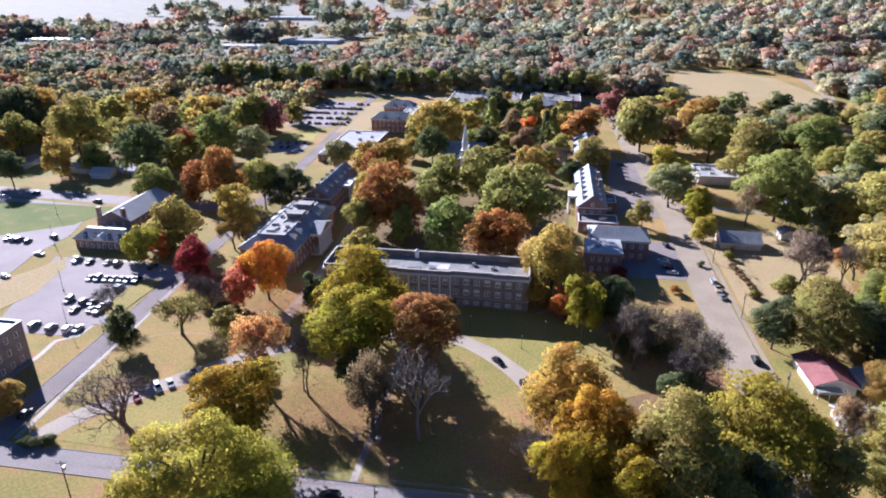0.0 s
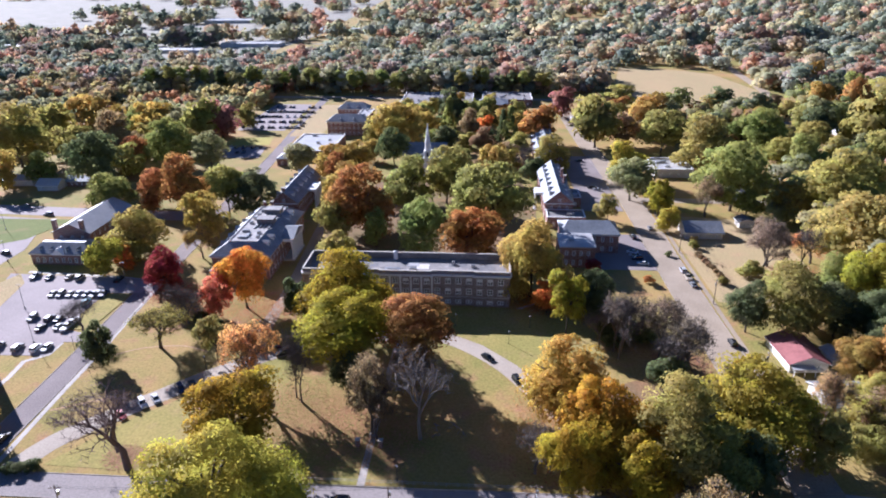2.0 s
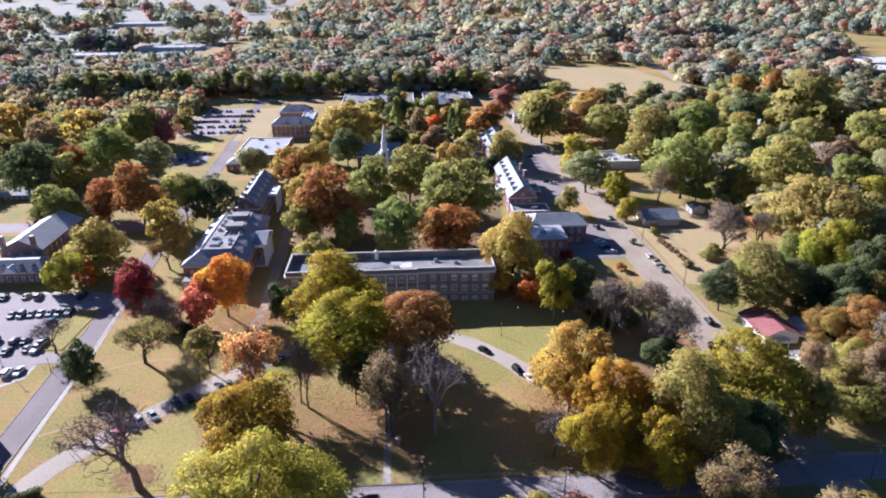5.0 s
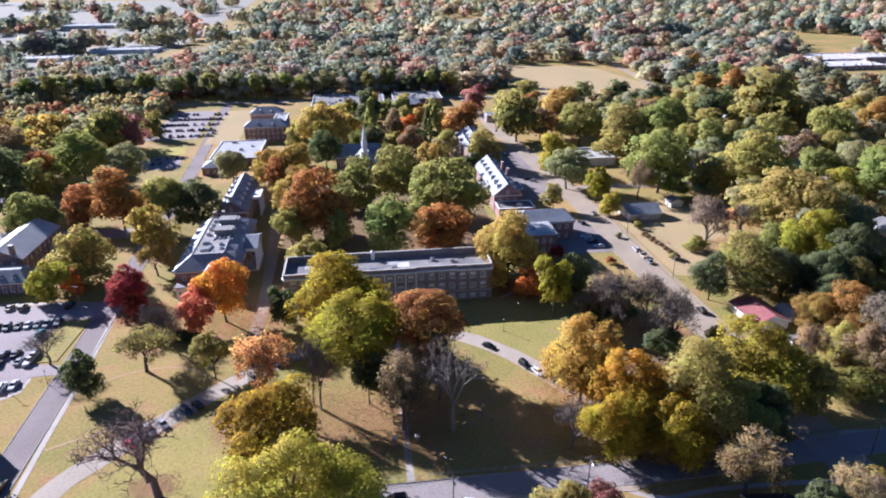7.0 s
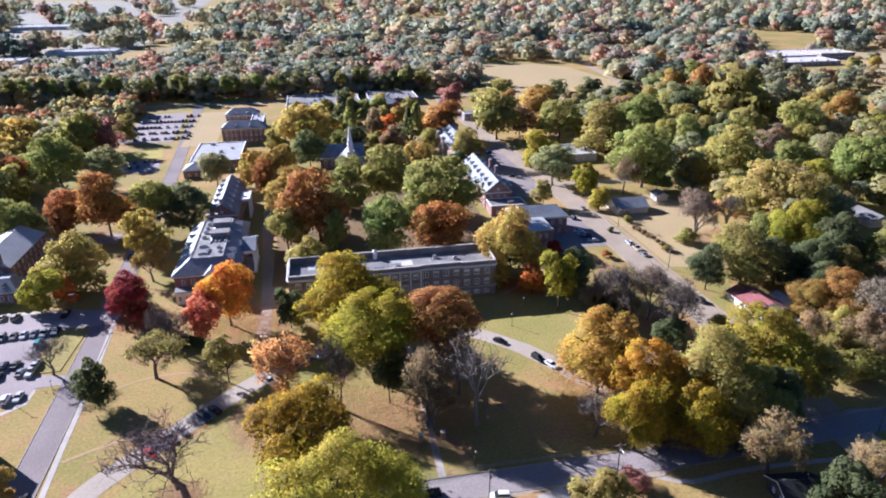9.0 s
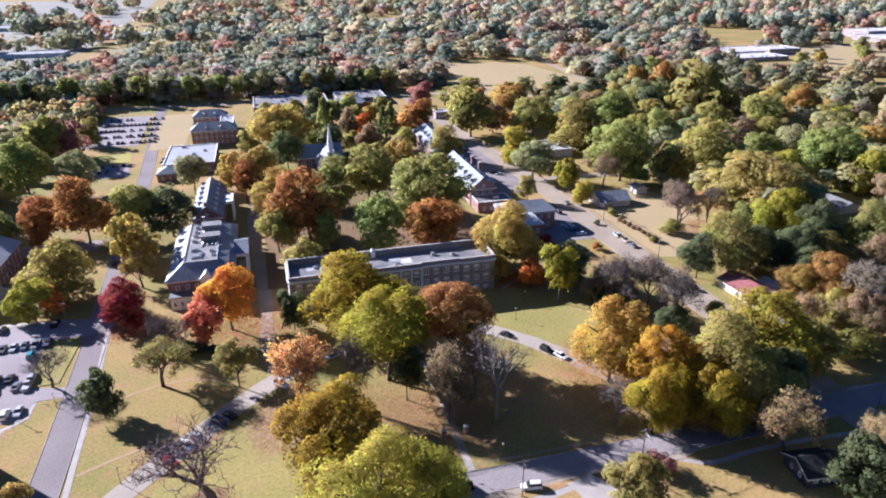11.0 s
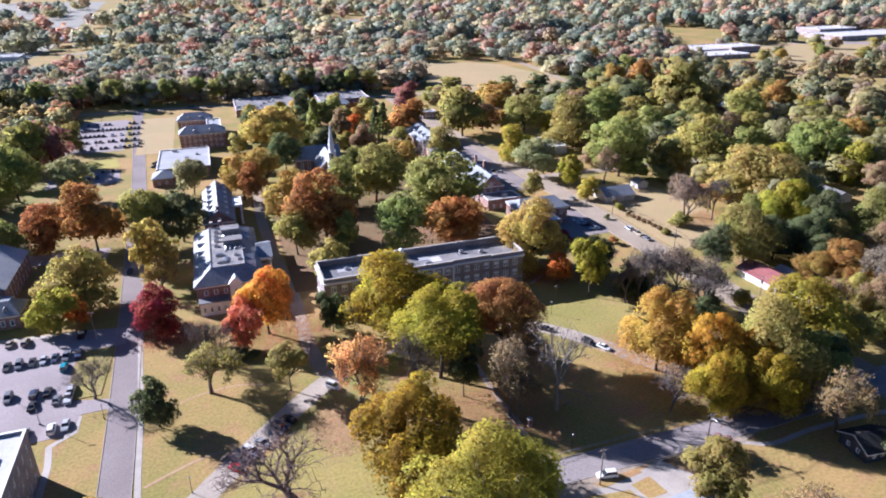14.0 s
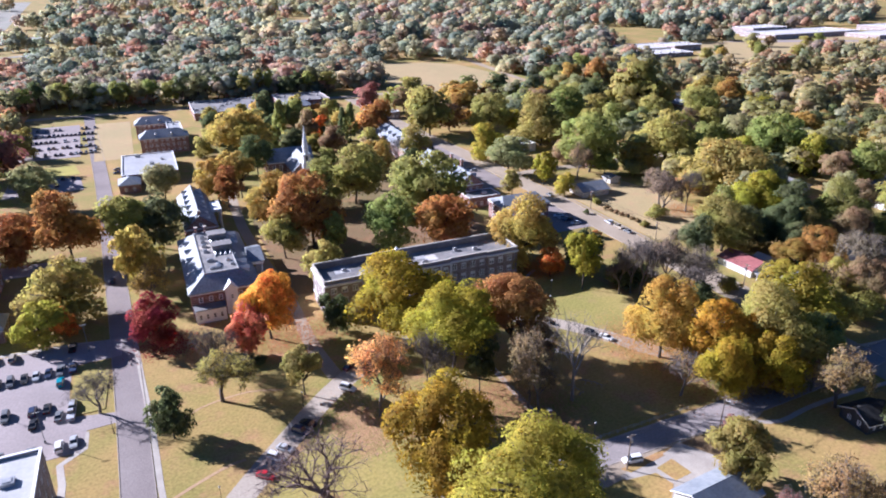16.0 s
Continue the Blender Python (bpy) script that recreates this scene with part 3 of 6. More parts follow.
def dormer(parent, x, y, z, face, deep=3.0, w=1.5, h=1.6, roofing=None):
    """A small gabled dormer whose window looks to face (degrees, 0 = -y)."""
    m = pose(x, y, z, 0, 0, face)
    s = Shape()
    s.box(-w / 2, w / 2, 0, deep, 0, h)
    d = part("dormer", s, TRIM, parent, "white painted dormer", m)
    r = Shape()
    r.solid([(-w / 2 - 0.2, -0.2, h), (0, -0.2, h + 0.75), (0, deep, h + 0.75), (-w / 2 - 0.2, deep, h)],
            [(-w / 2 - 0.2, -0.2, h + 0.1), (0, -0.2, h + 0.87), (0, deep, h + 0.87), (-w / 2 - 0.2, deep, h + 0.1)])
    r.solid([(0, -0.2, h + 0.75), (w / 2 + 0.2, -0.2, h), (w / 2 + 0.2, deep, h), (0, deep, h + 0.75)],
            [(0, -0.2, h + 0.87), (w / 2 + 0.2, -0.2, h + 0.1), (w / 2 + 0.2, deep, h + 0.1), (0, deep, h + 0.87)])
    part("dormer_roof", r, roofing or WHITEROOF, d)
    f, g, _ = window_meshes(0.9, 1.2, 1)
    part("pane", Shape().box(-0.42, 0.42, -0.03, -0.005, 0.25, h - 0.2), GLASS, d)


def chimney(parent, x, y, z0, z1, w=1.1):
    s = Shape().box(x - w / 2, x + w / 2, y - w / 2, y + w / 2, z0, z1)
    c = part("chimney", s, BRICK, parent)
    part("chimney_cap", Shape().box(x - w / 2 - 0.12, x + w / 2 + 0.12, y - w / 2 - 0.12, y + w / 2 + 0.12, z1, z1 + 0.18), STONE, c)


def roof_unit(parent, x, y, z, w, d, h, label="grey rooftop air unit"):
    s = Shape().box(x - w / 2, x + w / 2, y - d / 2, y + d / 2, z, z + h, 0.05)
    s.box(x - w * 0.3, x + w * 0.3, y - d * 0.3, y + d * 0.3, z + h, z + h + 0.15)
    part("air_unit", s, METAL, parent, label)


def columns(parent, xs, ys, z0, z1, r=0.38):
    for x in xs:
        for y in ys:
            s = Shape()
            s.box(x - r * 1.4, x + r * 1.4, y - r * 1.4, y + r * 1.4, z0, z0 + 0.3)
            s.tube([(x, y, z0 + 0.3), (x, y, (z0 + z1) / 2), (x, y, z1 - 0.3)], [r, r * 0.96, r * 0.84], 10)
            s.box(x - r * 1.3, x + r * 1.3, y - r * 1.3, y + r * 1.3, z1 - 0.3, z1)
            part("column", s, TRIM, parent, "white column")


def patch_sheets(parent, x0, x1, y0, y1, z, count, seed, materials):
    rnd = random.Random(seed)
    for i in range(count):
        w, d = rnd.uniform(2, 9), rnd.uniform(1.5, 5)
        x, y = rnd.uniform(x0, x1 - w), rnd.uniform(y0, max(y0 + 0.1, y1 - d))
        part("roof_patch", Shape().box(x, x + w, y, min(y + d, y1), z, z + 0.012 + 0.006 * i), rnd.choice(materials), parent)


# ---- the main hall: long three-storey flat-roofed brick building ----
def main_hall():
    hall = thing("main_hall", "long three-storey brown brick hall with flat parapet roof", "building")
    x0, x1, y0, y1, top = -75.6, -4.2, 200.6, 215.8, 12.9
    xc, bay = (x0 + x1) / 2, 3.62
    shade = random.Random(8)
    rows = [(0.75, 1.45), (4.2, 2.3), (8.1, 2.3)]
    # the front breaks into end pavilions, long wings and a middle with pilasters
    sections = [(-9.5, -6.5, 0.55), (-6.5, -2.5, 0.0), (-2.5, 2.5, 0.7), (2.5, 6.5, 0.0), (6.5, 9.5, 0.55)]
    for a, b, out in sections:
        u0 = x0 if a == -9.5 else xc + a * bay
        u1 = x1 if b == 9.5 else xc + b * bay
        m = pose(u0, y0 - out, 0)
        holes = []
        for k in range(19):
            off = k - 9
            if a < off < b:
                u = xc + off * bay - u0
                for r, (zs, h) in enumerate(rows):
                    if off == 0 and r == 0:
                        holes.append((u - 1.1, u + 1.1, 0.4, 3.0))
                    else:
                        holes.append((u - 0.98, u + 0.98, zs, zs + h))
        s = Shape()
        wall_mesh(s, m, u1 - u0, 0, top, holes)
        if out:
            for v, w in ((u0, 1), (u1, -1)):
                s.poly((v, y0 - out, 0), (v, y0 - out, top), (v, y0 + 0.02, top), (v, y0 + 0.02, 0))
        part("wall", s, BRICKB, hall)
        for h in holes:
            window_at(hall, m @ pose(h[0], 0.14, h[2]), h[1] - h[0], h[3] - h[2], 2, None, shade.choice((0.0, 0.0, 0.0, 0.3, 0.45, 0.45)))
        s = Shape()
        s.box(u0 - 0.12, u1 + 0.12, y0 - out - 0.22, y0 - out + 0.05, 3.25, 3.6)
        part("stone_band", s, STONE, hall, "pale stone band course")
        s = Shape()
        s.box(u0 - 0.1, u1 + 0.1, y0 - out - 0.3, y0 - out + 0.05, 11.0, 11.35)
        s.box(u0 - 0.3, u1 + 0.3, y0 - out - 0.65, y0 - out + 0.05, 11.35, 11.75)
        part("cornice", s, TRIM, hall, "white painted cornice")
        s = Shape().box(u0 - 0.08, u1 + 0.08, y0 - out - 0.12, y0 - out + 0.45, top, top + 0.3)
        part("coping", s, STONE, hall, "pale stone coping")
    for k in (-2.5, -1.5, -0.5, 0.5, 1.5, 2.5):
        x = xc + k * bay
        s = Shape().box(x - 0.32, x + 0.32, y0 - 1.05, y0 - 0.68, 3.6, 10.7)
        s.box(x - 0.45, x + 0.45, y0 - 1.15, y0 - 0.68, 10.7, 11.0).box(x - 0.45, x + 0.45, y0 - 1.15, y0 - 0.68, 3.6, 4.0)
        part("pilaster", s, TRIM, hall, "white pilaster")
    for side in ("east", "west", "north"):
        m, length = side_frame(x0, x1, y0, y1, side)
        holes = []
        n = {"east": 3, "west": 3, "north": 0}[side]
        for b in range(n):
            u = length * (b + 0.5) / n
            holes += [(u - 0.9, u + 0.9, zs, zs + h) for zs, h in rows]
        s = Shape()
        wall_mesh(s, m, length, 0, top, holes)
        part("wall", s, BRICKB, hall)
        for h in holes:
            window_at(hall, m @ pose(h[0], 0.14, h[2]), h[1] - h[0], h[3] - h[2], 2, None, shade.choice((0.0, 0.0, 0.0, 0.3, 0.45, 0.45)))
        s = Shape()
        for zs, ze, o in ((3.25, 3.6, 0.2), (11.0, 11.35, 0.3), (11.35, 11.75, 0.6)):
            c = [m @ Vector(p) for p in ((-0.1, -o, zs), (length + 0.1, -o, zs), (length + 0.1, 0.05, zs), (-0.1, 0.05, zs))]
            s.solid(c, [p + Vector((0, 0, ze - zs)) for p in c])
        part("cornice", s, TRIM, hall, "white painted cornice")
        c = [m @ Vector(p) for p in ((0.35, -0.12, top + 0.003), (length - 0.35, -0.12, top + 0.003), (length - 0.35, 0.45, top + 0.003), (0.35, 0.45, top + 0.003))]
        part("coping", Shape().solid(c, [p + Vector((0, 0, 0.3)) for p in c]), STONE, hall, "pale stone coping")
    part("roof", Shape().box(x0 + 0.3, x1 - 0.3, y0 + 0.3, y1 - 0.3, 10.4, 10.75), MEMBRANE, hall, "patched grey flat roof membrane")
    # Dark sheets over the inner parapet brick paint its shade.
    for a, b, c, d in ((x0 + 0.36, x1 - 0.36, y1 - 0.39, y1 - 0.355), (x0 + 0.355, x0 + 0.39, y0 + 0.4, y1 - 0.4), (x1 - 0.39, x1 - 0.355, y0 + 0.4, y1 - 0.4)):
        part("flashing", Shape().box(a, b, c, d, 10.76, top - 0.05), MEMBRANE_D, hall, "dark sheet painting shade on the inner parapet")
    patch_sheets(hall, x0 + 3, x1 - 3, y0 + 2, y1 - 2.5, 10.75, 16, 5, [WHITEROOF, MEMBRANE_D, PALEROOF, MEMBRANE, MEMBRANE_D])
    for x, y, w, d, h in ((-45, 205, 5.5, 2.0, 0.8), (-38, 206, 2.5, 1.5, 0.7), (-24, 211, 1.3, 1.3, 1.1), (-17, 209, 1.6, 1.2, 0.9), (-60, 206, 3.2, 2.4, 1.0), (-66, 211, 1.4, 1.4, 0.8)):
        roof_unit(hall, x, y, 10.75, w, d, h)
    s = Shape().box(-45.9, -44.5, y1 - 1.6, y1 - 0.4, 10.7, 13.6)
    s.solid([(-46.0, y1 - 1.7, 13.6), (-44.4, y1 - 1.7, 13.6), (-44.4, y1 - 0.3, 13.6), (-46.0, y1 - 0.3, 13.6)],
            [(-45.3, y1 - 1.1, 14.3), (-45.1, y1 - 1.1, 14.3), (-45.1, y1 - 0.9, 14.3), (-45.3, y1 - 0.9, 14.3)])
    part("stair_hood", s, TRIM, hall, "small white rooftop hood")
    s = Shape()
    for i in range(4):
        s.box(xc - 3.2 + i * 0.1, xc + 3.2 - i * 0.1, y0 - 2.6 + i * 0.4, y0 - 0.7, i * 0.1, i * 0.1 + 0.1)
    part("entrance_steps", s, STONE, hall)


main_hall()


# ---- the hip-roofed hall beside the campus road ----
def hip_hall():
    h = thing("dormered_hall", "two-storey red brick hall with slate hip roof and white portico", "building")
    x0, x1, y0, y1 = -115.3, -93.6, 217.5, 267.0
    block(h, x0, x1, y0, y1, 8.9, [(1.2, 2.2), (5.3, 2.0)], {"south": 6, "east": 13, "west": 13}, BRICK, 1.3, 1,
          skip={("east", 0, 6), ("east", 1, 6)}, margin=1.4)
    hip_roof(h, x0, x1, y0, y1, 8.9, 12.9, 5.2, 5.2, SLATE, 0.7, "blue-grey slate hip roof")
    part("eave", Shape().box(x0 - 0.5, x1 + 0.5, y0 - 0.5, y1 + 0.5, 8.45, 8.897), TRIM, h, "white eave board")
    part("roof_deck", Shape().box(x0 + 5.2, x1 - 5.2, y0 + 5.2, y1 - 5.2, 12.8, 12.96), MEMBRANE, h, "cluttered flat roof deck")
    for i in range(5):
        dormer(h, x0 + 1.2, y0 + 8 + i * 8.0, 9.6, 270, 3.2)
    for y in (y0 + 8, y0 + 14, y1 - 14, y1 - 8):
        dormer(h, x1 - 1.6, y, 10.0, 90, 4.2, 2.2, 2.0)
    rnd = random.Random(3)
    for (x, y, w, d, hh) in ((-107.5, 247, 1.6, 1.6, 1.0), (-107.5, 251.5, 1.4, 1.4, 0.9), (-107.3, 256, 1.6, 1.4, 1.0), (-107.6, 242, 1.4, 1.6, 0.9), (-106.8, 233, 2.6, 1.6, 0.8), (-104.6, 229, 1.6, 3.0, 0.5),
                             (-101.2, 231.5, 1.2, 1.6, 0.8), (-106, 226.5, 3.4, 1.4, 0.6), (-100.2, 227.5, 1.4, 1.4, 0.7)):
        roof_unit(h, x, y, 12.96, w, d, hh)
    for x, y, w, d in ((-102.2, 252.5, 6.4, 4.6), (-101.8, 241.0, 6.6, 4.4)):
        s = Shape().box(x - w / 2, x + w / 2, y, y + d, 12.9, 15.0)
        s.box(x - w / 2 - 0.2, x + w / 2 + 0.2, y - 0.2, y + d + 0.2, 15.0, 15.25)
        part("penthouse", s, MEMBRANE, h, "pale plant room on the roof deck")
        # Nothing is sunk here: a flat dark patch paints the well's shade.
        part("roof_well", Shape().box(x - w / 2, x + w / 2 + 0.8, y - 4.4, y - 0.25, 12.93, 12.99), MEMBRANE_D, h, "flat dark patch painting a sunken well's shade")
        for k in range(4):
            part("duct", Shape().tube([(x - w / 2 + 0.6 + k * 1.6, y - 4.0, 13.1), (x - w / 2 + 1.0 + k * 1.6, y - 2.2, 13.5), (x - w / 2 + 0.4 + k * 1.8, y - 0.6, 13.2)], [0.3, 0.25, 0.3], 6), METAL, h, "grey roof duct")
    s = Shape()
    for a, b, c, d in ((-110.1, -98.8, 222.7, 223.0), (-110.1, -98.8, 261.5, 261.8), (-110.1, -109.8, 223.0, 261.5), (-99.1, -98.8, 223.0, 261.5), (-104.9, -104.6, 236, 258)):
        s.box(a, b, c, d, 12.9, 13.3)
    part("parapet", s, WHITEROOF, h, "low pale deck kerb")
    patch_sheets(h, -109.5, -99.5, 224, 261, 12.96, 8, 23, [MEMBRANE_D, CONCRETE, MEMBRANE])
    for (x, y) in ((-108.8, 262.5), (-105.5, 262.8)):
        chimney(h, x, y, 11, 15.2, 1.0)
    # portico on the side of the green
    px, pa, pb = x1, 234.5, 249.5
    part("portico_floor", Shape().box(px, px + 4.6, pa, pb, 0, 0.7), STONE, h)
    columns(h, [px + 4.0], [pa + 0.8 + i * (pb - pa - 1.6) / 5 for i in range(6)], 0.7, 8.4, 0.45)
    part("entablature", Shape().box(px - 0.1, px + 4.8, pa - 0.1, pb + 0.1, 8.4, 9.6), TRIM, h, "white portico entablature")
    s = Shape().solid([(px - 0.2, pa - 0.4, 9.6), (px + 5.1, pa - 0.4, 9.6), (px + 5.1, pb + 0.4, 9.6), (px - 0.2, pb + 0.4, 9.6)],
                      [(px - 0.2, (pa + pb) / 2 - 0.1, 12.2), (px + 5.1, (pa + pb) / 2 - 0.1, 12.2), (px + 5.1, (pa + pb) / 2 + 0.1, 12.2), (px - 0.2, (pa + pb) / 2 + 0.1, 12.2)])
    part("pediment", s, SLATE, h)
    # gabled bay and flat porch on the street front
    s = Shape().box(-104.6, -100.6, y0 - 0.9, y0, 0, 9.0)
    part("wall", s, TRIM, h, "white painted bay")
    s = Shape().solid([(-105.1, y0 - 1.3, 9.0), (-100.1, y0 - 1.3, 9.0), (-100.1, y0 + 3, 9.0), (-105.1, y0 + 3, 9.0)],
                      [(-102.7, y0 - 1.3, 11.3), (-102.5, y0 - 1.3, 11.3), (-102.5, y0 + 4, 11.3), (-102.7, y0 + 4, 11.3)])
    part("gable", s, TRIM, h, "white front gable")
    s = Shape().box(x0 + 0.6, -105.2, y0 - 4.2, y0 - 0.02, 0, 4.6)
    part("porch", s, TRIM, h, "pale flat-roofed porch")
    part("porch_roof", Shape().box(x0 + 0.3, -105.0, y0 - 4.5, y0 - 0.01, 4.6, 4.9), MEMBRANE_D, h)
    for z in (1.0, 5.4):
        window_at(h, pose(-103.3, y0 - 0.95, z), 1.3, 1.9, 1)
    for x in (x0 + 1.4, x0 + 3.6, x0 + 5.8, x0 + 8.0):
        window_at(h, pose(x, y0 - 4.28, 1.2), 1.2, 2.0, 1)


hip_hall()


# ---- mansard-roofed halls with dormers ----
def dormered_hall(label, x0, x1, y0, y1, eave, ridge, portico=None, dormers=6, east_dormers=True, chimneys=()):
    h = thing("dormered_hall", label, "building")
    n = int((y1 - y0) / 3.6)
    block(h, x0, x1, y0, y1, eave, [(1.0, 1.9), (4.6, 1.9)] if eave > 6.5 else [(1.0, 1.9)], {"south": 3, "east": n, "west": n}, BRICK, 1.2, 1)
    part("eave", Shape().box(x0 - 0.4, x1 + 0.4, y0 - 0.4, y1 + 0.4, eave - 0.35, eave - 0.003), TRIM, h, "white eave board")
    gables(h, x0, x1, y0, y1, eave, ridge - 0.1, "y", BRICK)
    gable_roof(h, x0, x1, y0, y1, eave, ridge, "y", SLATE, 0.5, "pale grey slate roof")
    for i in range(dormers):
        y = y0 + (y1 - y0) * (i + 0.5) / dormers
        zz = eave + (ridge - eave) * 0.36
        dormer(h, x0 + 2.1, y, zz, 270, 2.8, 1.5, 1.5)
        if east_dormers:
            dormer(h, x1 - 2.1, y, zz, 90, 2.8, 1.8, 1.7)
    window_at(h, pose((x0 + x1) / 2 - 0.6, y0 - 0.1, eave + 0.6), 1.2, 1.6, 1)
    if portico:
        pa, pb, side = portico
        px = x1 if side > 0 else x0
        a, b = (px, px + 4) if side > 0 else (px - 4, px)
        columns(h, [px + side * 3.5], [pa + 0.6 + i * (pb - pa - 1.2) / 3 for i in range(4)], 0.2, eave - 0.2, 0.4)
        part("entablature", Shape().box(a, b, pa, pb, eave - 0.2, eave + 0.9), TRIM, h, "white portico entablature")
    for x, y, z in chimneys:
        chimney(h, x, y, ridge - 3, z, 1.2)
    return h


dormered_hall("two-storey brick hall with slate roof, white dormers and portico", -112.0, -99.6, 279.5, 324.0, 8.6, 14.0, (298, 310, 1), 6, True, ((-106, 281, 15.5),))
dormered_hall("brick dormitory with pale slate roof, dormers and chimneys", 14.2, 27.2, 287.5, 340.0, 8.0, 13.6, (300, 308, -1), 7, True, ((24.5, 306, 15.8), (24.5, 318, 15.8)))
dormered_hall("brick dormitory with pale slate roof and white dormers", 15.2, 29.5, 362.5, 424.0, 7.8, 13.2, None, 8, True, ((27, 423, 15), (25, 365, 14.5)))


def low_block(name, label, x0, x1, y0, y1, h, walls, roofing, bays, rows, parapet=0.5, units=3, seed=1, w=1.4, leaves=2):
    b = thing(name, label, "building")
    block(b, x0, x1, y0, y1, h + parapet, rows, bays, walls, w, leaves)
    part("roof", Shape().box(x0 + 0.35, x1 - 0.35, y0 + 0.35, y1 - 0.35, h - 0.3, h), roofing, b, "flat roof")
    for side in SIDES:
        m, length = side_frame(x0, x1, y0, y1, side)
        e0 = 0.0 if side in ("south", "north") else 0.45
        c = [m @ Vector(p) for p in ((e0 - 0.1 * (e0 == 0), -0.1, h + parapet), (length - e0 + 0.1 * (e0 == 0), -0.1, h + parapet), (length - e0 + 0.1 * (e0 == 0), 0.45, h + parapet), (e0 - 0.1 * (e0 == 0), 0.45, h + parapet))]
        part("coping", Shape().solid(c, [p + Vector((0, 0, 0.2)) for p in c]), TRIM, b, "white coping")
    rnd = random.Random(seed)
    for i in range(units):
        roof_unit(b, rnd.uniform(x0 + 3, x1 - 3), rnd.uniform(y0 + 3, y1 - 3), h, rnd.uniform(1.2, 3), rnd.uniform(1.2, 2.5), rnd.uniform(0.7, 1.4))
    return b


low_block("library", "flat white-roofed brick block at the lot's corner", -186.0, -150.2, 108.0, 147.5, 12.4, BRICKB, WHITEROOF, {"east": 10, "north": 8}, [(1.0, 2.0), (5.0, 2.0), (9.0, 2.0)], 0.5, 5, 4, 1.5, 1)


# ---- brick street-side hall with dark hip roof and flat wing ----
def street_hall():
    h = thing("street_hall", "two-storey brick hall with dark slate roof and white-roofed wing", "building")
    block(h, 18.0, 41.0, 249.0, 263.5, 8.2, [(1.0, 2.0), (4.9, 2.0)], {"south": 6, "east": 3, "west": 2}, BRICK, 1.3, 1)
    part("eave", Shape().box(17.6, 41.4, 248.6, 263.9, 7.7, 8.197), TRIM, h, "white eave board")
    hip_roof(h, 18.0, 41.0, 249.0, 263.5, 8.2, 11.6, 3.0, 7.15, SLATE, 0.6, "dark slate hip roof")
    block(h, 16.0, 29.5, 234.5, 248.9, 8.3, [(1.0, 2.0), (4.9, 2.0)], {"south": 4, "east": 4}, BRICK, 1.2, 1)
    part("wing_roof", Shape().box(15.7, 29.8, 234.2, 249.0, 8.3, 8.7), WHITEROOF, h, "flat white wing roof")
    roof_unit(h, 21, 241, 8.7, 2, 2, 0.8)


street_hall()
low_block("link_block", "low flat-roofed brick link with white coping", 14.5, 31.5, 276.5, 286.8, 4.6, BRICK, MEMBRANE, {"south": 4, "east": 2}, [(1.0, 1.8)], 0.5, 2, 6)
low_block("annex", "low flat-roofed annex beside the dormitory", 27.6, 33.0, 305, 318, 4.5, BRICK, MEMBRANE_D, {"south": 1, "east": 3}, [(1.0, 1.8)], 0.4, 1, 7)


# ---- low brick centre by the car park ----
def lot_centre():
    h = thing("lot_centre", "low brick centre with blue-grey slate roof and dormers", "building")
    block(h, -193.0, -169.5, 226.0, 236.5, 4.6, [(0.9, 2.2)], {"south": 8, "east": 3, "west": 3}, BRICK, 1.4, 1)
    part("eave", Shape().box(-193.4, -169.1, 225.6, 236.9, 4.25, 4.597), TRIM, h, "white eave board")
    hip_roof(h, -193.0, -169.5, 226.0, 236.5, 4.6, 8.0, 3.0, 4.4, SLATE, 0.6, "blue-grey slate roof")
    for x in (-189, -184.5, -178, -173.5):
        dormer(h, x, 227.0, 5.2, 0, 2.4, 1.2, 1.0, SLATE)
    s = Shape().solid([(-184.0, 224.8, 4.6), (-178.4, 224.8, 4.6), (-178.4, 229, 4.6), (-184.0, 229, 4.6)],
                      [(-181.3, 224.8, 7.0), (-181.1, 224.8, 7.0), (-181.1, 229, 7.0), (-181.3, 229, 7.0)])
    part("gable", s, TRIM, h, "white entrance gable")
    block(h, -192.0, -176.0, 240.0, 274.0, 8.0, [(1.0, 2.4), (5.0, 1.8)], {"east": 8, "south": 3}, BRICK, 1.3, 1)
    gables(h, -192.0, -176.0, 240.0, 274.0, 8.0, 11.9, "y", BRICK)
    # White material here paints haze and sky reflection on the slate.
    gable_roof(h, -192.0, -176.0, 240.0, 274.0, 8.0, 12.0, "y", WHITEROOF, 0.6, "pale slate roof")
    part("link_roof", Shape().box(-190, -174, 236.5, 240.0, 0, 5.6), WHITEROOF, h)
    chimney(h, -190.5, 240.6, 8, 13.4, 1.5)
    chimney(h, -179.0, 240.6, 8, 13.4, 1.5)


lot_centre()


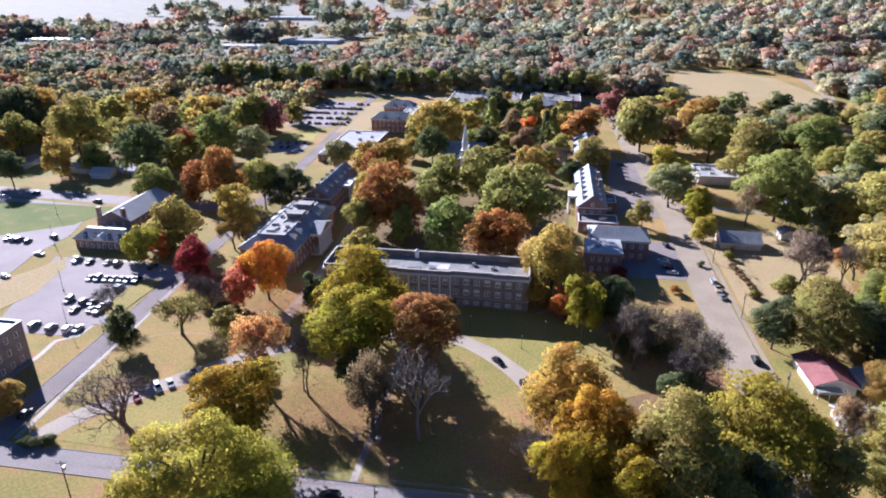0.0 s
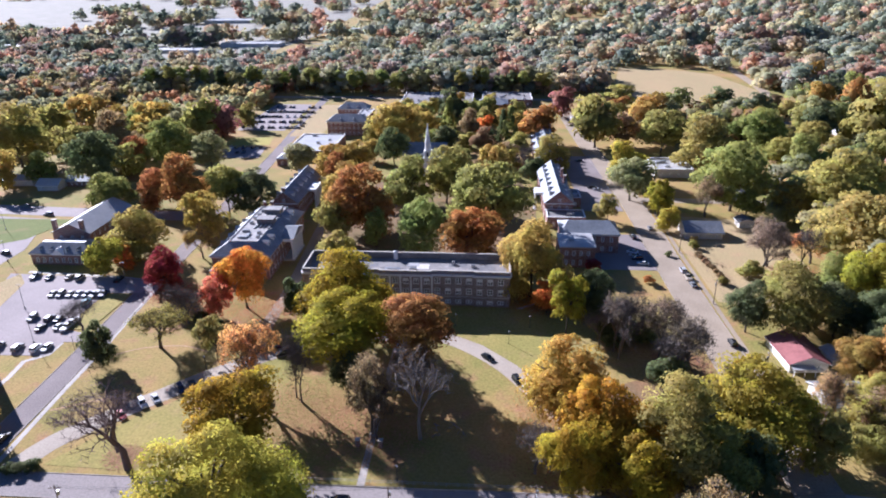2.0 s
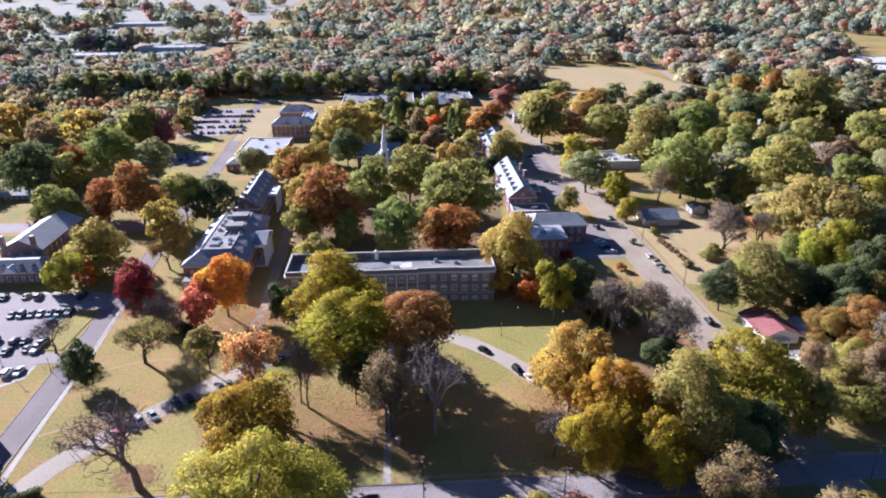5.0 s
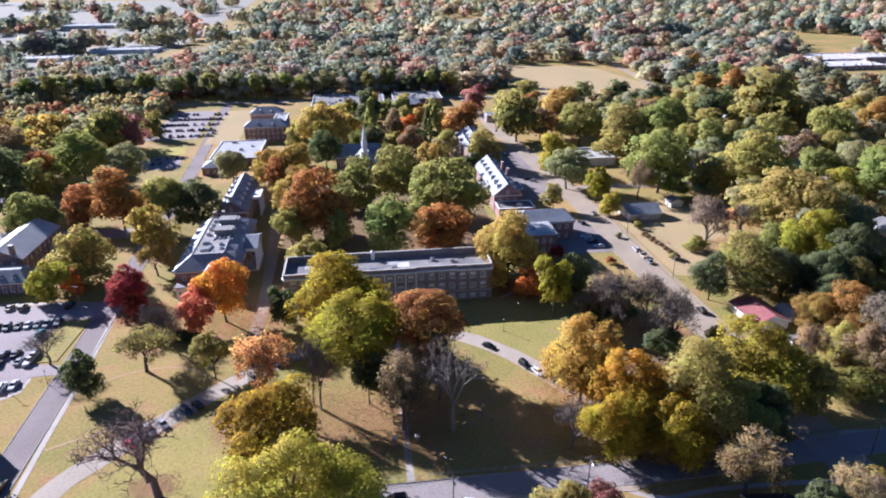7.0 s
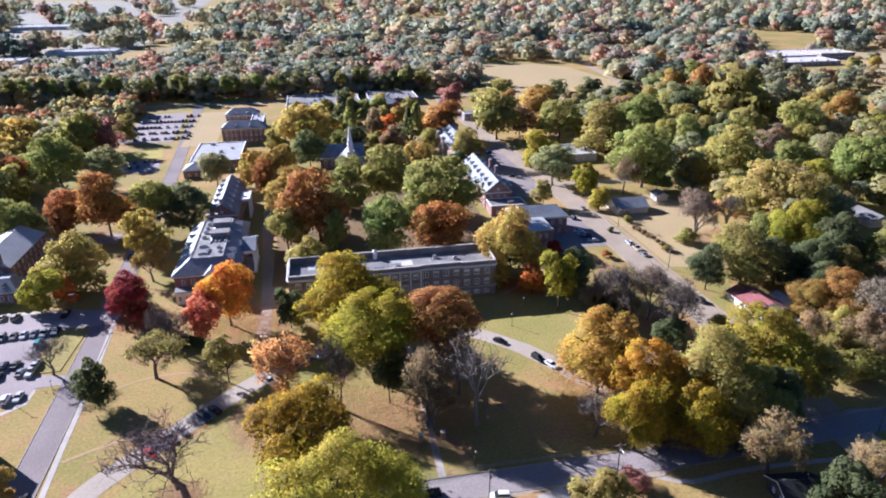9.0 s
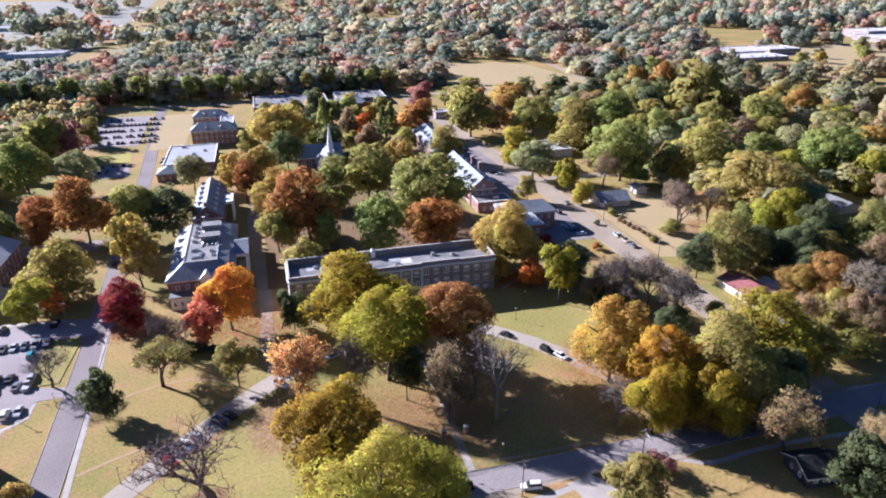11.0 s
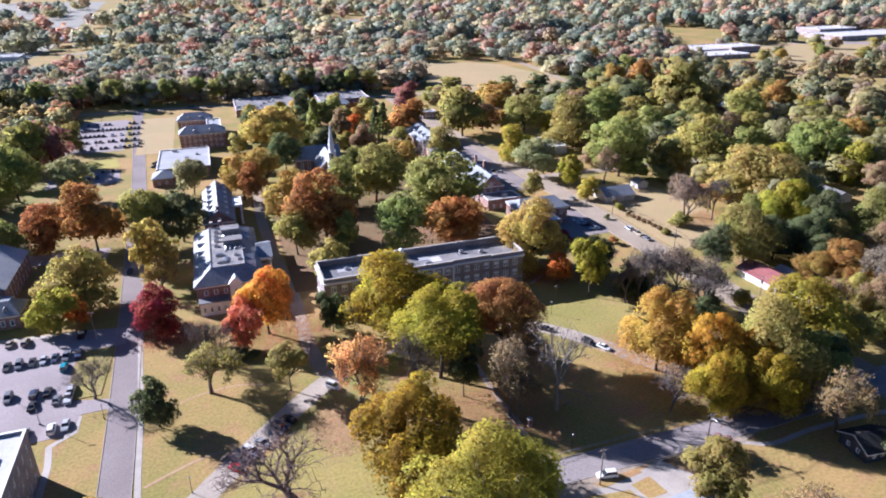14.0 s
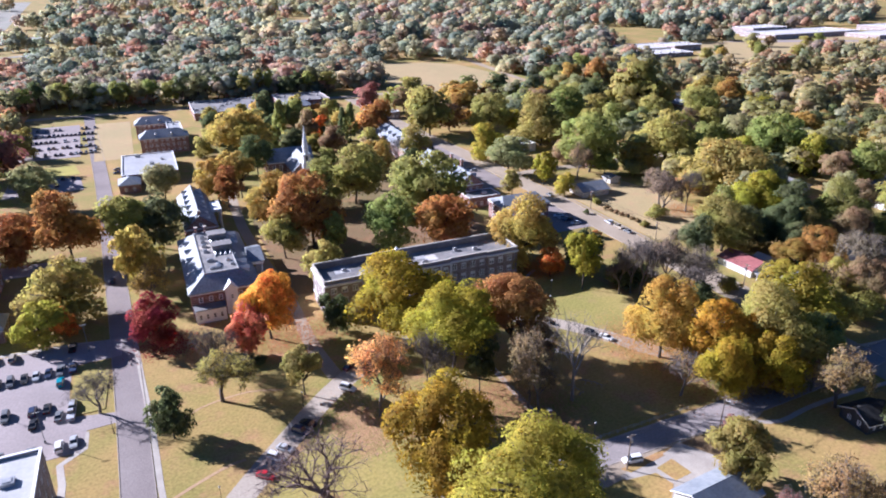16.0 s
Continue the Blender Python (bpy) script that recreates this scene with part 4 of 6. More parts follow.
# ---- chapel with its white steeple ----
def chapel():
    c = thing("chapel", "brick chapel with slate roofs and tall white steeple", "church")
    x0, x1, y0, y1 = -62.0, -37.0, 372.0, 386.0
    block(c, x0, x1, y0, y1, 7.0, [(1.5, 3.8)], {"south": 6, "west": 2}, BRICK, 1.4, 1)
    gables(c, x0, x1, y0, y1, 7.0, 12.9, "x", BRICK)
    gable_roof(c, x0, x1, y0, y1, 7.0, 13.0, "x", SLATE, 0.5, "blue-grey slate roof")
    part("eave", Shape().box(x0 - 0.3, x1 + 0.3, y0 - 0.45, y0 - 0.004, 6.5, 6.95), TRIM, c, "white eave board")
    # front wing with the steeple over its gable
    wx0, wx1, wy0, wy1 = -52.5, -38.5, 352.0, 371.9
    block(c, wx0, wx1, wy0, wy1, 6.2, [(1.4, 3.4)], {"west": 4, "east": 4}, BRICK, 1.4, 1)
    gables(c, wx0, wx1, wy0, wy1, 6.2, 13.3, "y", BRICK)
    gable_roof(c, wx0, wx1, wy0, wy1, 6.2, 13.4, "y", SLATE, 0.5, "pale slate roof", "wing_roof")
    tx, ty = -45.5, 350.5
    part("tower", Shape().box(tx - 2.3, tx + 2.3, ty - 2.3, ty + 1.4, 0, 11.5), TRIM, c, "white painted tower base")
    s = Shape().box(tx - 2.6, tx + 2.6, ty - 2.6, ty + 1.7, 11.5, 11.9)
    s.box(tx - 1.9, tx + 1.9, ty - 2.0, ty + 1.4, 11.9, 15.6)
    s.box(tx - 2.2, tx + 2.2, ty - 2.3, ty + 1.6, 15.6, 16.0)
    s.tube([(tx, ty - 0.3, 16.0), (tx, ty - 0.3, 19.6)], [1.55, 1.5], 8)
    s.tube([(tx, ty - 0.3, 19.6), (tx, ty - 0.3, 20.0)], [1.8, 1.8], 8)
    part("belfry", s, TRIM, c, "white painted belfry")
    part("louvre", Shape().box(tx - 0.6, tx + 0.6, ty - 2.06, ty - 2.0, 12.6, 15.0), DARKMETAL, c)
    for k in (-1, 1):
        part("louvre", Shape().box(tx + k * 1.93 - 0.03, tx + k * 1.93 + 0.03, ty - 0.9, ty + 0.3, 12.6, 15.0), DARKMETAL, c)
    part("spire", Shape().tube([(tx, ty - 0.3, 20.0), (tx, ty - 0.3, 31.0)], [1.5, 0.05], 8), TRIM, c, "slim white spire")


chapel()


# ---- distant campus blocks ----
def brick_dorm(label, x0, x1, y0, y1, eave, ridge):
    h = thing("brick_dormitory", label, "building")
    n = int((x1 - x0) / 3.2)
    block(h, x0, x1, y0, y1, eave, [(1.0, 1.8), (4.4, 1.8), (7.6, 1.6)] if eave > 9 else [(1.0, 1.8), (4.4, 1.8)], {"south": n, "west": 3, "east": 3}, BRICK, 1.4, 1)
    part("eave", Shape().box(x0 - 0.4, x1 + 0.4, y0 - 0.4, y1 + 0.4, eave - 0.4, eave - 0.003), TRIM, h, "white eave board")
    hip_roof(h, x0, x1, y0, y1, eave, ridge, 5, (y1 - y0) / 2 - 0.1, SLATE, 0.6, "slate hip roof")
    for k in range(2):
        dormer(h, x0 + (x1 - x0) * (k + 1) / 3, y0 + 1.6, eave + 0.6, 0, 2.6, 1.6, 1.3)


brick_dorm("three-storey brick dormitory with slate hip roof", -125.0, -97.0, 449.0, 462.0, 9.6, 14.0)
brick_dorm("three-storey brick dormitory with slate hip roof", -127.0, -104.0, 494.0, 507.0, 9.6, 14.0)
low_block("linking_wing", "pale-roofed link between the dormitories", -108.0, -99.0, 462.5, 494.0, 9.5, BRICK, WHITEROOF, {"east": 6, "west": 6}, [(1, 1.8), (4.4, 1.8)], 0.4, 2, 9)
low_block("gymnasium", "low brick hall with wide white flat roof", -136.0, -108.0, 384.0, 428.0, 5.6, BRICK, WHITEROOF, {"south": 6, "west": 8}, [(1.0, 2.0)], 0.3, 3, 10)
hh = thing("brick_cottage", "small brick wing with dark slate roof", "building")
block(hh, -137.5, -127.5, 370.5, 383.5, 4.2, [(1.0, 1.8)], {"south": 2, "west": 3}, BRICK, 1.2, 1)
hip_roof(hh, -137.5, -127.5, 370.5, 383.5, 4.2, 7.0, 4.6, 4.6, SLATE, 0.5)
low_block("long_hall", "long low building with pale cluttered flat roof", -86.0, -26.0, 540.0, 592.0, 5.2, BRICK, MEMBRANE, {"south": 12, "west": 8}, [(1.0, 2.0)], 0.5, 26, 11)
low_block("long_hall", "long low building with pale cluttered flat roof", -18.0, 24.0, 560.0, 596.0, 5.2, BRICK, MEMBRANE, {"south": 8, "east": 6}, [(1.0, 2.0)], 0.5, 16, 12)
hh = thing("entrance_wing", "brick wing with dark slate roof and white portico", "building")
block(hh, -20.0, 3.0, 536.0, 558.0, 5.5, [(1.0, 2.0)], {"south": 5, "west": 3, "east": 3}, BRICK, 1.3, 1)
hip_roof(hh, -20.0, 3.0, 536.0, 558.0, 5.5, 9.5, 8, 10.9, SLATE, 0.6)
columns(hh, [-18, -15.5, -13, -10.5], [532.5], 0, 5.0, 0.4)
part("portico_roof", Shape().box(-19.5, -9, 531.5, 536, 5.0, 6.2), TRIM, hh, "white portico roof")
low_block("street_store", "small flat-roofed block with white parapet", 80.0, 101.0, 357.0, 381.0, 4.0, SIDING, WHITEROOF, {"south": 4, "west": 4}, [(1.0, 1.6)], 0.8, 4, 14)
low_block("gate_house", "small dark brick house at the street's end", 48.0, 58.0, 484.0, 493.0, 5.0, BRICKB, SLATE, {"south": 3}, [(1.0, 1.8)], 0.3, 0, 15)
for (x0, x1, y0, y1, hgt) in ((432, 480, 712, 758, 4.5), (462, 545, 688, 730, 4.5), (500, 585, 742, 798, 4.5), (556, 604, 735, 775, 7), (810, 1010, 790, 860, 7), (840, 920, 860, 910, 11), (960, 1160, 720, 780, 6), (1100, 1190, 800, 860, 8)):
    low_block("school_block", "distant low brick school block with wide pale flat roof", x0, x1, y0, y1, hgt, BRICKB, PALEROOF, {"south": 10, "west": 5}, [(1.2, 2.0)], 0.4, 8, int(x0))
for (x0, x1, y0, y1, hgt) in ((-1080, -960, 1040, 1080, 8), (-840, -700, 980, 1010, 7), (-690, -600, 1080, 1120, 9), (-500, -420, 930, 960, 7), (-420, -330, 1010, 1045, 8), (-250, -150, 1000, 1040, 9), (-330, -200, 1240, 1290, 10),
                             (-640, -520, 1480, 1540, 10), (-60, 60, 1330, 1370, 9), (-1250, -1100, 1300, 1350, 10), (170, 240, 1080, 1110, 8), (20, 90, 880, 905, 7), (330, 420, 1180, 1215, 8), (-150, -90, 1560, 1600, 9)):
    low_block("warehouse", "distant low warehouse with pale flat roof", x0, x1, y0, y1, hgt * 0.6, SIDING, WHITEROOF, {}, [], 0.3, 5, int(x0))


# ---- houses ----
def house(label, x, y, w, d, h, pitch, turn, walls, roofing, along="x", porch=False):
    m = pose(x, y, 0, 0, 0, turn)
    b = thing("house", label, "house", m)
    block(b, -w / 2, w / 2, -d / 2, d / 2, h, [(0.9, 1.4)], {"south": max(2, int(w / 3)), "west": max(1, int(d / 4)), "east": max(1, int(d / 4))}, walls, 1.1, 1)
    gables(b, -w / 2, w / 2, -d / 2, d / 2, h, h + pitch - 0.15, along, walls)
    gable_roof(b, -w / 2, w / 2, -d / 2, d / 2, h, h + pitch, along, roofing, 0.6)
    gable_roof(b, -w / 2, w / 2, -d / 2, d / 2, h - 0.23, h + pitch - 0.23, along, TRIM, 0.66, "white fascia boards", "fascia")
    if porch:
        part("porch_roof", Shape().box(-w / 2, w * 0.1, -d / 2 - 2.6, -d / 2, h - 0.5, h - 0.3), WHITEROOF, b, "white flat porch roof")
        for px in (-w / 2 + 0.3, -w * 0.2, w * 0.1 - 0.3):
            part("post", Shape().box(px - 0.08, px + 0.08, -d / 2 - 2.5, -d / 2 - 2.34, 0, h - 0.5), TRIM, b)
    return b


house("white house with faded red metal roof and porch", 80.0, 172.5, 11.0, 15.0, 2.9, 2.4, 3, SIDING, REDROOF, "y", True)
house("small white shed beside the red-roofed house", 90.5, 172.0, 4.0, 6.5, 2.4, 1.0, 5, SIDING, WHITEROOF, "y")
house("grey shingled bungalow behind the lawn", 80.5, 272.5, 15.5, 12.0, 3.0, 3.0, 0, SIDING, SLATE, "x")
house("small pale gabled shed on straw lawn", 103.0, 283.5, 6.0, 6.0, 2.8, 1.6, 0, SIDING, SHINGLE, "y")
house("grey-roofed house half hidden by trees", 83.0, 150.5, 13.0, 11.0, 3.0, 2.6, 3, SIDING, SHINGLE, "x")
house("grey metal-roofed house beside the street", -21.2, 86.0, 15.5, 9.2, 3.3, 2.7, 4, SIDING, ROOFING, "x")
house("dark house with tree shade painted in and white window frames", 34.3, 91.2, 9.0, 8.0, 3.0, 2.2, -6, SHADESIDING, SHADESHINGLE, "x")
rnd = random.Random(11)
HOUSES = ((286, 430), (272, 385), (268, 352), (250, 330), (194, 482), (173, 384), (233, 238), (247, 230), (222, 221), (150, 345), (130, 405), (175, 300), (205, 335), (160, 270), (300, 345), (330, 300),
               (-306, 335), (-288, 338), (-268, 330), (-246, 322), (-232, 330), (230, 470), (310, 460), (340, 390), (270, 560), (320, 660), (120, 165), (138, 150), (150, 215), (180, 235), (195, 200), (290, 260), (112, 318), (128, 352), (118, 385), (205, 415), (230, 395))
for x, y in HOUSES:
    house("modest house half hidden among trees", x, y, rnd.uniform(11, 17), rnd.uniform(8, 11), 3.0, rnd.uniform(1.8, 2.8), rnd.choice((0, 3, 90, 87, 95)),
          rnd.choice((SIDING, BRICK, SIDING)), rnd.choice((SHINGLE, SLATE, SHINGLE, WHITEROOF)), "x")

# ---- trees ----
LIME, GOLD, SPRING, RUST, RUSTY = (.44, .385, .04), (.45, .33, .014), (.36, .305, .018), (.43, .205, .06), (.46, .23, .06)
DARK, TAUPE, AMBER, GOLDEN, OLIVE = (.165, .185, .07), (.33, .26, .165), (.56, .37, .06), (.56, .33, .02), (.38, .335, .085)
GREEN, FLAME, CRIMSON, CORAL, ORANGE = (.32, .33, .08), (.72, .27, .05), (.31, .052, .052), (.64, .24, .13), (.84, .40, .045)
OCHRE, OLIVEGOLD, SAGE, BROWN, YELLOW = (.48, .34, .075), (.42, .36, .085), (.38, .36, .16), (.35, .25, .125), (.46, .36, .07)
BRONZE, CHARTREUSE = (.38, .26, .015), (.40, .365, .03)
PEACH, STRAW, PINK, AMBERB, TWIG, BARKD, PALE = (.90, .50, .15), (.52, .38, .15), (.46, .22, .17), (.43, .275, .06), "twig", "barkd", "pale"
LEAF_WORDS = {CHARTREUSE: "bright yellow-green", BRONZE: "bronze gold", LIME: "yellow-green", GOLD: "golden olive", SPRING: "fresh yellow-green", RUST: "rust-brown", RUSTY: "rusty orange", DARK: "dark green", TAUPE: "thin greyish brown",
              AMBER: "amber", GOLDEN: "golden orange", OLIVE: "olive green", GREEN: "green", FLAME: "flame orange", CRIMSON: "crimson", CORAL: "coral red", ORANGE: "bright orange",
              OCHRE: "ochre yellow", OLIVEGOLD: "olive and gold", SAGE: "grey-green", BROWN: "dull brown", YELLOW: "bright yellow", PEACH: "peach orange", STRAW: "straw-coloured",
              PINK: "dusty pink", AMBERB: "amber brown"}
KIND_WORDS = {"broad": "broad round tree with %s autumn leaves", "oval": "tall oval tree with %s leaves", "cone": "pointed conifer with dense %s needles", "column": "slim upright tree with %s leaves",
              "sparse": "half-bare tree with %s leaves", "shrub": "low shrub with %s leaves", "pine": "tall pine with %s high crown"}


def crown_quads(seed, shape, puffs, leaves, size, tilt=0.45, shell=0.55, puff=1.0):
    """Leaf clumps gathered in puffs over the outside of a unit crown."""
    g = np.random.default_rng(seed)
    if shape == "cone":
        i = np.arange(puffs) + 0.5
        t = i / puffs
        th = i * 2.39996 + g.uniform(-0.35, 0.35, puffs)
        w = (1.08 * (1 - t) + 0.06) * g.uniform(0.55, 0.95, puffs)
        c = np.stack([np.cos(th) * w, np.sin(th) * w, 2 * t - 1], 1)
    else:
        # a few big limbs' worth of foliage, each a rounded mass of its own
        n = 10
        a = np.arange(n) * 2.39996 + g.uniform(-0.45, 0.45, n) + seed
        off = g.uniform(0.34, 0.68, n)
        mid = np.stack([off * np.cos(a), off * np.sin(a), g.uniform(-0.62, 0.34, n)], 1)
        mid[0] = (g.uniform(-0.22, 0.22), g.uniform(-0.22, 0.22), 0.46)
        mid[1] = (g.uniform(-0.45, 0.45), g.uniform(-0.45, 0.45), 0.28)
        size_ = g.uniform(0.24, 0.44, n)
        size_[:2] = g.uniform(0.38, 0.52, 2)
        c = []
        while len(c) < puffs:
            q = g.integers(0, n)
            d = g.normal(size=3)
            d /= np.linalg.norm(d)
            p = mid[q] + d * size_[q] * np.array([1, 1, 0.95]) * g.uniform(0.75, 1.0)
            near = np.linalg.norm(p - mid, axis=1) / size_
            if np.min(np.delete(near, q)) > 0.72 and p[2] > -0.93 and (not c or np.min(np.linalg.norm(np.array(c) - p, axis=1)) > 1.1 / puffs ** 0.5):
                c.append(p)
            elif g.random() < 0.002:
                c.append(p)
        c = np.array(c)
    pr = puff * g.uniform(0.16, 0.32, puffs) * (0.75 if shape == "cone" else 1.0)
    pick = g.integers(0, puffs, leaves)
    d = g.normal(size=(leaves, 3))
    d /= np.linalg.norm(d, axis=1, keepdims=True)
    d[:, 2] = np.where(d[:, 2] < -0.35, -d[:, 2], d[:, 2])
    r = pr[pick] * g.uniform(shell, 1.05, leaves) ** 0.6
    pos = c[pick] + d * r[:, None] * np.array([1, 1, 0.8])
    nrm = d + g.normal(scale=tilt, size=(leaves, 3))
    nrm /= np.linalg.norm(nrm, axis=1, keepdims=True)
    u = np.cross(nrm, g.normal(size=(leaves, 3)))
    u /= np.linalg.norm(u, axis=1, keepdims=True)
    v = np.cross(nrm, u)
    s = size * g.uniform(0.6, 1.35, (leaves, 1))
    k = g.uniform(0.55, 1.0, (leaves, 1))
    bend = nrm * s * 0.25
    out = pos / np.linalg.norm(pos, axis=1, keepdims=True) * 0.6 + d * 1.0 + nrm * 0.18 + np.array([0, 0, 0.15])
    out /= np.linalg.norm(out, axis=1, keepdims=True)
    return np.stack([pos - u * s - v * s * k * 0.6 - bend, pos + u * s - v * s * k * 0.6 - bend, pos + v * s * k * 1.3], 1), out


CROWNS = {}


def crown_mesh(shape, lod, i):
    key = (shape, lod, i)
    if key not in CROWNS:
        puffs, leaves, size = {-1: (150, 46000, 0.0195), 0: (120, 21000, 0.0285), 1: (70, 5200, 0.058), 2: (44, 2200, 0.086), 3: (100, 9000, 0.043)}[lod]
        q, out = crown_quads(17 * i + 105 + 100 * lod, shape, puffs, leaves, size, 0.45 if lod < 1 else 0.35, 0.75 if lod == 2 else 0.55, {-1: 1.05, 0: 1.1, 1: 1.25, 2: 1.35, 3: 1.15}[lod])
        if lod == 2 and shape == "round":
            out = q + np.array([0, 0, 0.3])
            out = out / np.linalg.norm(out, axis=2, keepdims=True)
        CROWNS[key] = quads_mesh("crown", q, LEAF, out)
    return CROWNS[key]


TRUNKS = {}


def trunk_mesh(i, limbs=True):
    """Trunk and limbs in crown units: x, y in crown radii, z in tree heights."""
    if (i, limbs) not in TRUNKS:
        g = random.Random(50 + i)
        s = Shape()
        lean = g.uniform(-0.06, 0.06)
        s.tube([(0, 0, -0.02), (0.01, 0, 0.04), (lean, 0.02, 0.25), (lean * 1.5, -0.02, 0.5), (lean * 2, 0, 0.78)], [0.06, 0.04, 0.034, 0.024, 0.01], 8)
        if limbs:
            for k in range(9):
                a, z = k * 2.4 + g.uniform(-0.3, 0.3), g.uniform(0.26, 0.5)
                q = g.uniform(0.4, 0.72)
                zt = z + g.uniform(0.1, 0.3)
                s.tube([(lean, 0, z), (math.cos(a) * q * 0.45, math.sin(a) * q * 0.45, z + (zt - z) * 0.6), (math.cos(a) * q, math.sin(a) * q, zt)], [0.028, 0.02, 0.006], 5)
        TRUNKS[(i, limbs)] = s.mesh("trunk", BARK, True)
    return TRUNKS[(i, limbs)]


BARES = {}


def bare_mesh(i, material, key):
    """A leafless tree of height 1 and crown radius about 0.5, with twigs. Keeps the twig ends."""
    if (i, key) not in BARES:
        g = random.Random(900 + i)
        s, stem, tips = Shape(), Shape(), []
        deep, stout = {"barkd": (5, 1.25), "pale": (4, 1.0)}.get(key, (5, 1.0))

        def grow(p, d, length, r, level):
            mid = p + d * length * 0.5 + Vector((g.uniform(-1, 1), g.uniform(-1, 1), g.uniform(-0.4, 0.6))) * length * 0.09
            end = p + d * length + Vector((g.uniform(-1, 1), g.uniform(-1, 1), 0)) * length * 0.06
            (stem if level == 0 else s).tube([p, mid, end], [r, r * 0.8, r * 0.58], 7 if level == 0 else 4 if level < 3 else 3, False)
            if level >= 3:
                tips.append(mid.copy())
                tips.append(end.copy())
            if level == deep:
                return
            for k in range((4, 4, 3, 3, 2)[level]):
                a = 2 * math.pi * k / (4, 4, 3, 3, 2)[level] + g.uniform(-0.5, 0.5)
                u = d.orthogonal().normalized()
                w = d.cross(u)
                spread = g.uniform(0.45, 0.95) if level else g.uniform(0.4, 0.85)
                nd = (d + (u * math.cos(a) + w * math.sin(a)) * spread + Vector((0, 0, 0.12))).normalized()
                t = g.uniform(0.55, 1.0) if k else 1.0
                grow(p.lerp(end, t), nd, length * g.uniform(0.55, 0.78), r * 0.55, level + 1)
        grow(Vector((0, 0, -0.01)), Vector((g.uniform(-0.1, 0.1), g.uniform(-0.1, 0.1), 1)).normalized(), 0.34, 0.026 * stout, 0)
        zmax = max(v[2] for v in s.v)
        wmax = max(abs(c) for v in s.v for c in v[:2])
        for o in (s, stem):
            o.v = [(x / wmax, y / wmax, z / zmax) for x, y, z in o.v]
        gg = np.random.default_rng(40 + i)
        for t in list(tips):
            for _ in range(1 if key in ("pale", "barkd") else 2):
                e = t + Vector(gg.normal(scale=0.045, size=3)) + Vector((0, 0, 0.02))
                w = Vector(gg.normal(size=3)).normalized() * 0.0028
                s.poly(*[(Vector((q.x / wmax, q.y / wmax, q.z / zmax))) for q in (t - w, t + w, e + w * 0.4, e - w * 0.4)])
        BARES[(i, key)] = (s.mesh("branchwork", material, True), [Vector((t.x / wmax, t.y / wmax, t.z / zmax)) for t in tips], stem.mesh("trunk", material, True))
    return BARES[(i, key)]


SPRAYS = {}


def spray_mesh(i, share):
    """Thin foliage on the twig ends of bare tree i."""
    if (i, share) not in SPRAYS:
        tips = bare_mesh(i, GREYBARK, "grey")[1]
        g = np.random.default_rng(70 + i)
        t = np.array([tuple(p) for p in tips])
        t = t[g.random(len(t)) < share]
        pos = np.repeat(t, 9, 0) + g.normal(scale=0.055, size=(9 * len(t), 3)) * np.array([1, 1, 0.5])
        nrm = g.normal(size=pos.shape) + np.array([0, 0, 0.6])
        nrm /= np.linalg.norm(nrm, axis=1, keepdims=True)
        u = np.cross(nrm, g.normal(size=pos.shape))
        u /= np.linalg.norm(u, axis=1, keepdims=True)
        v = np.cross(nrm, u)
        s = 0.0195 * g.uniform(0.6, 1.4, (len(pos), 1))
        sq = np.array([1, 1, 0.55])
        out = pos - np.array([0, 0, 0.45])
        out = out / np.linalg.norm(out, axis=1, keepdims=True) + 0.5 * nrm
        SPRAYS[(i, share)] = quads_mesh("foliage", np.stack([pos - u * s * sq, pos - v * s * sq, pos + u * s * sq, pos + v * s * sq], 1), LEAF, out / np.linalg.norm(out, axis=1, keepdims=True))
    return SPRAYS[(i, share)]


count = {"n": 0}


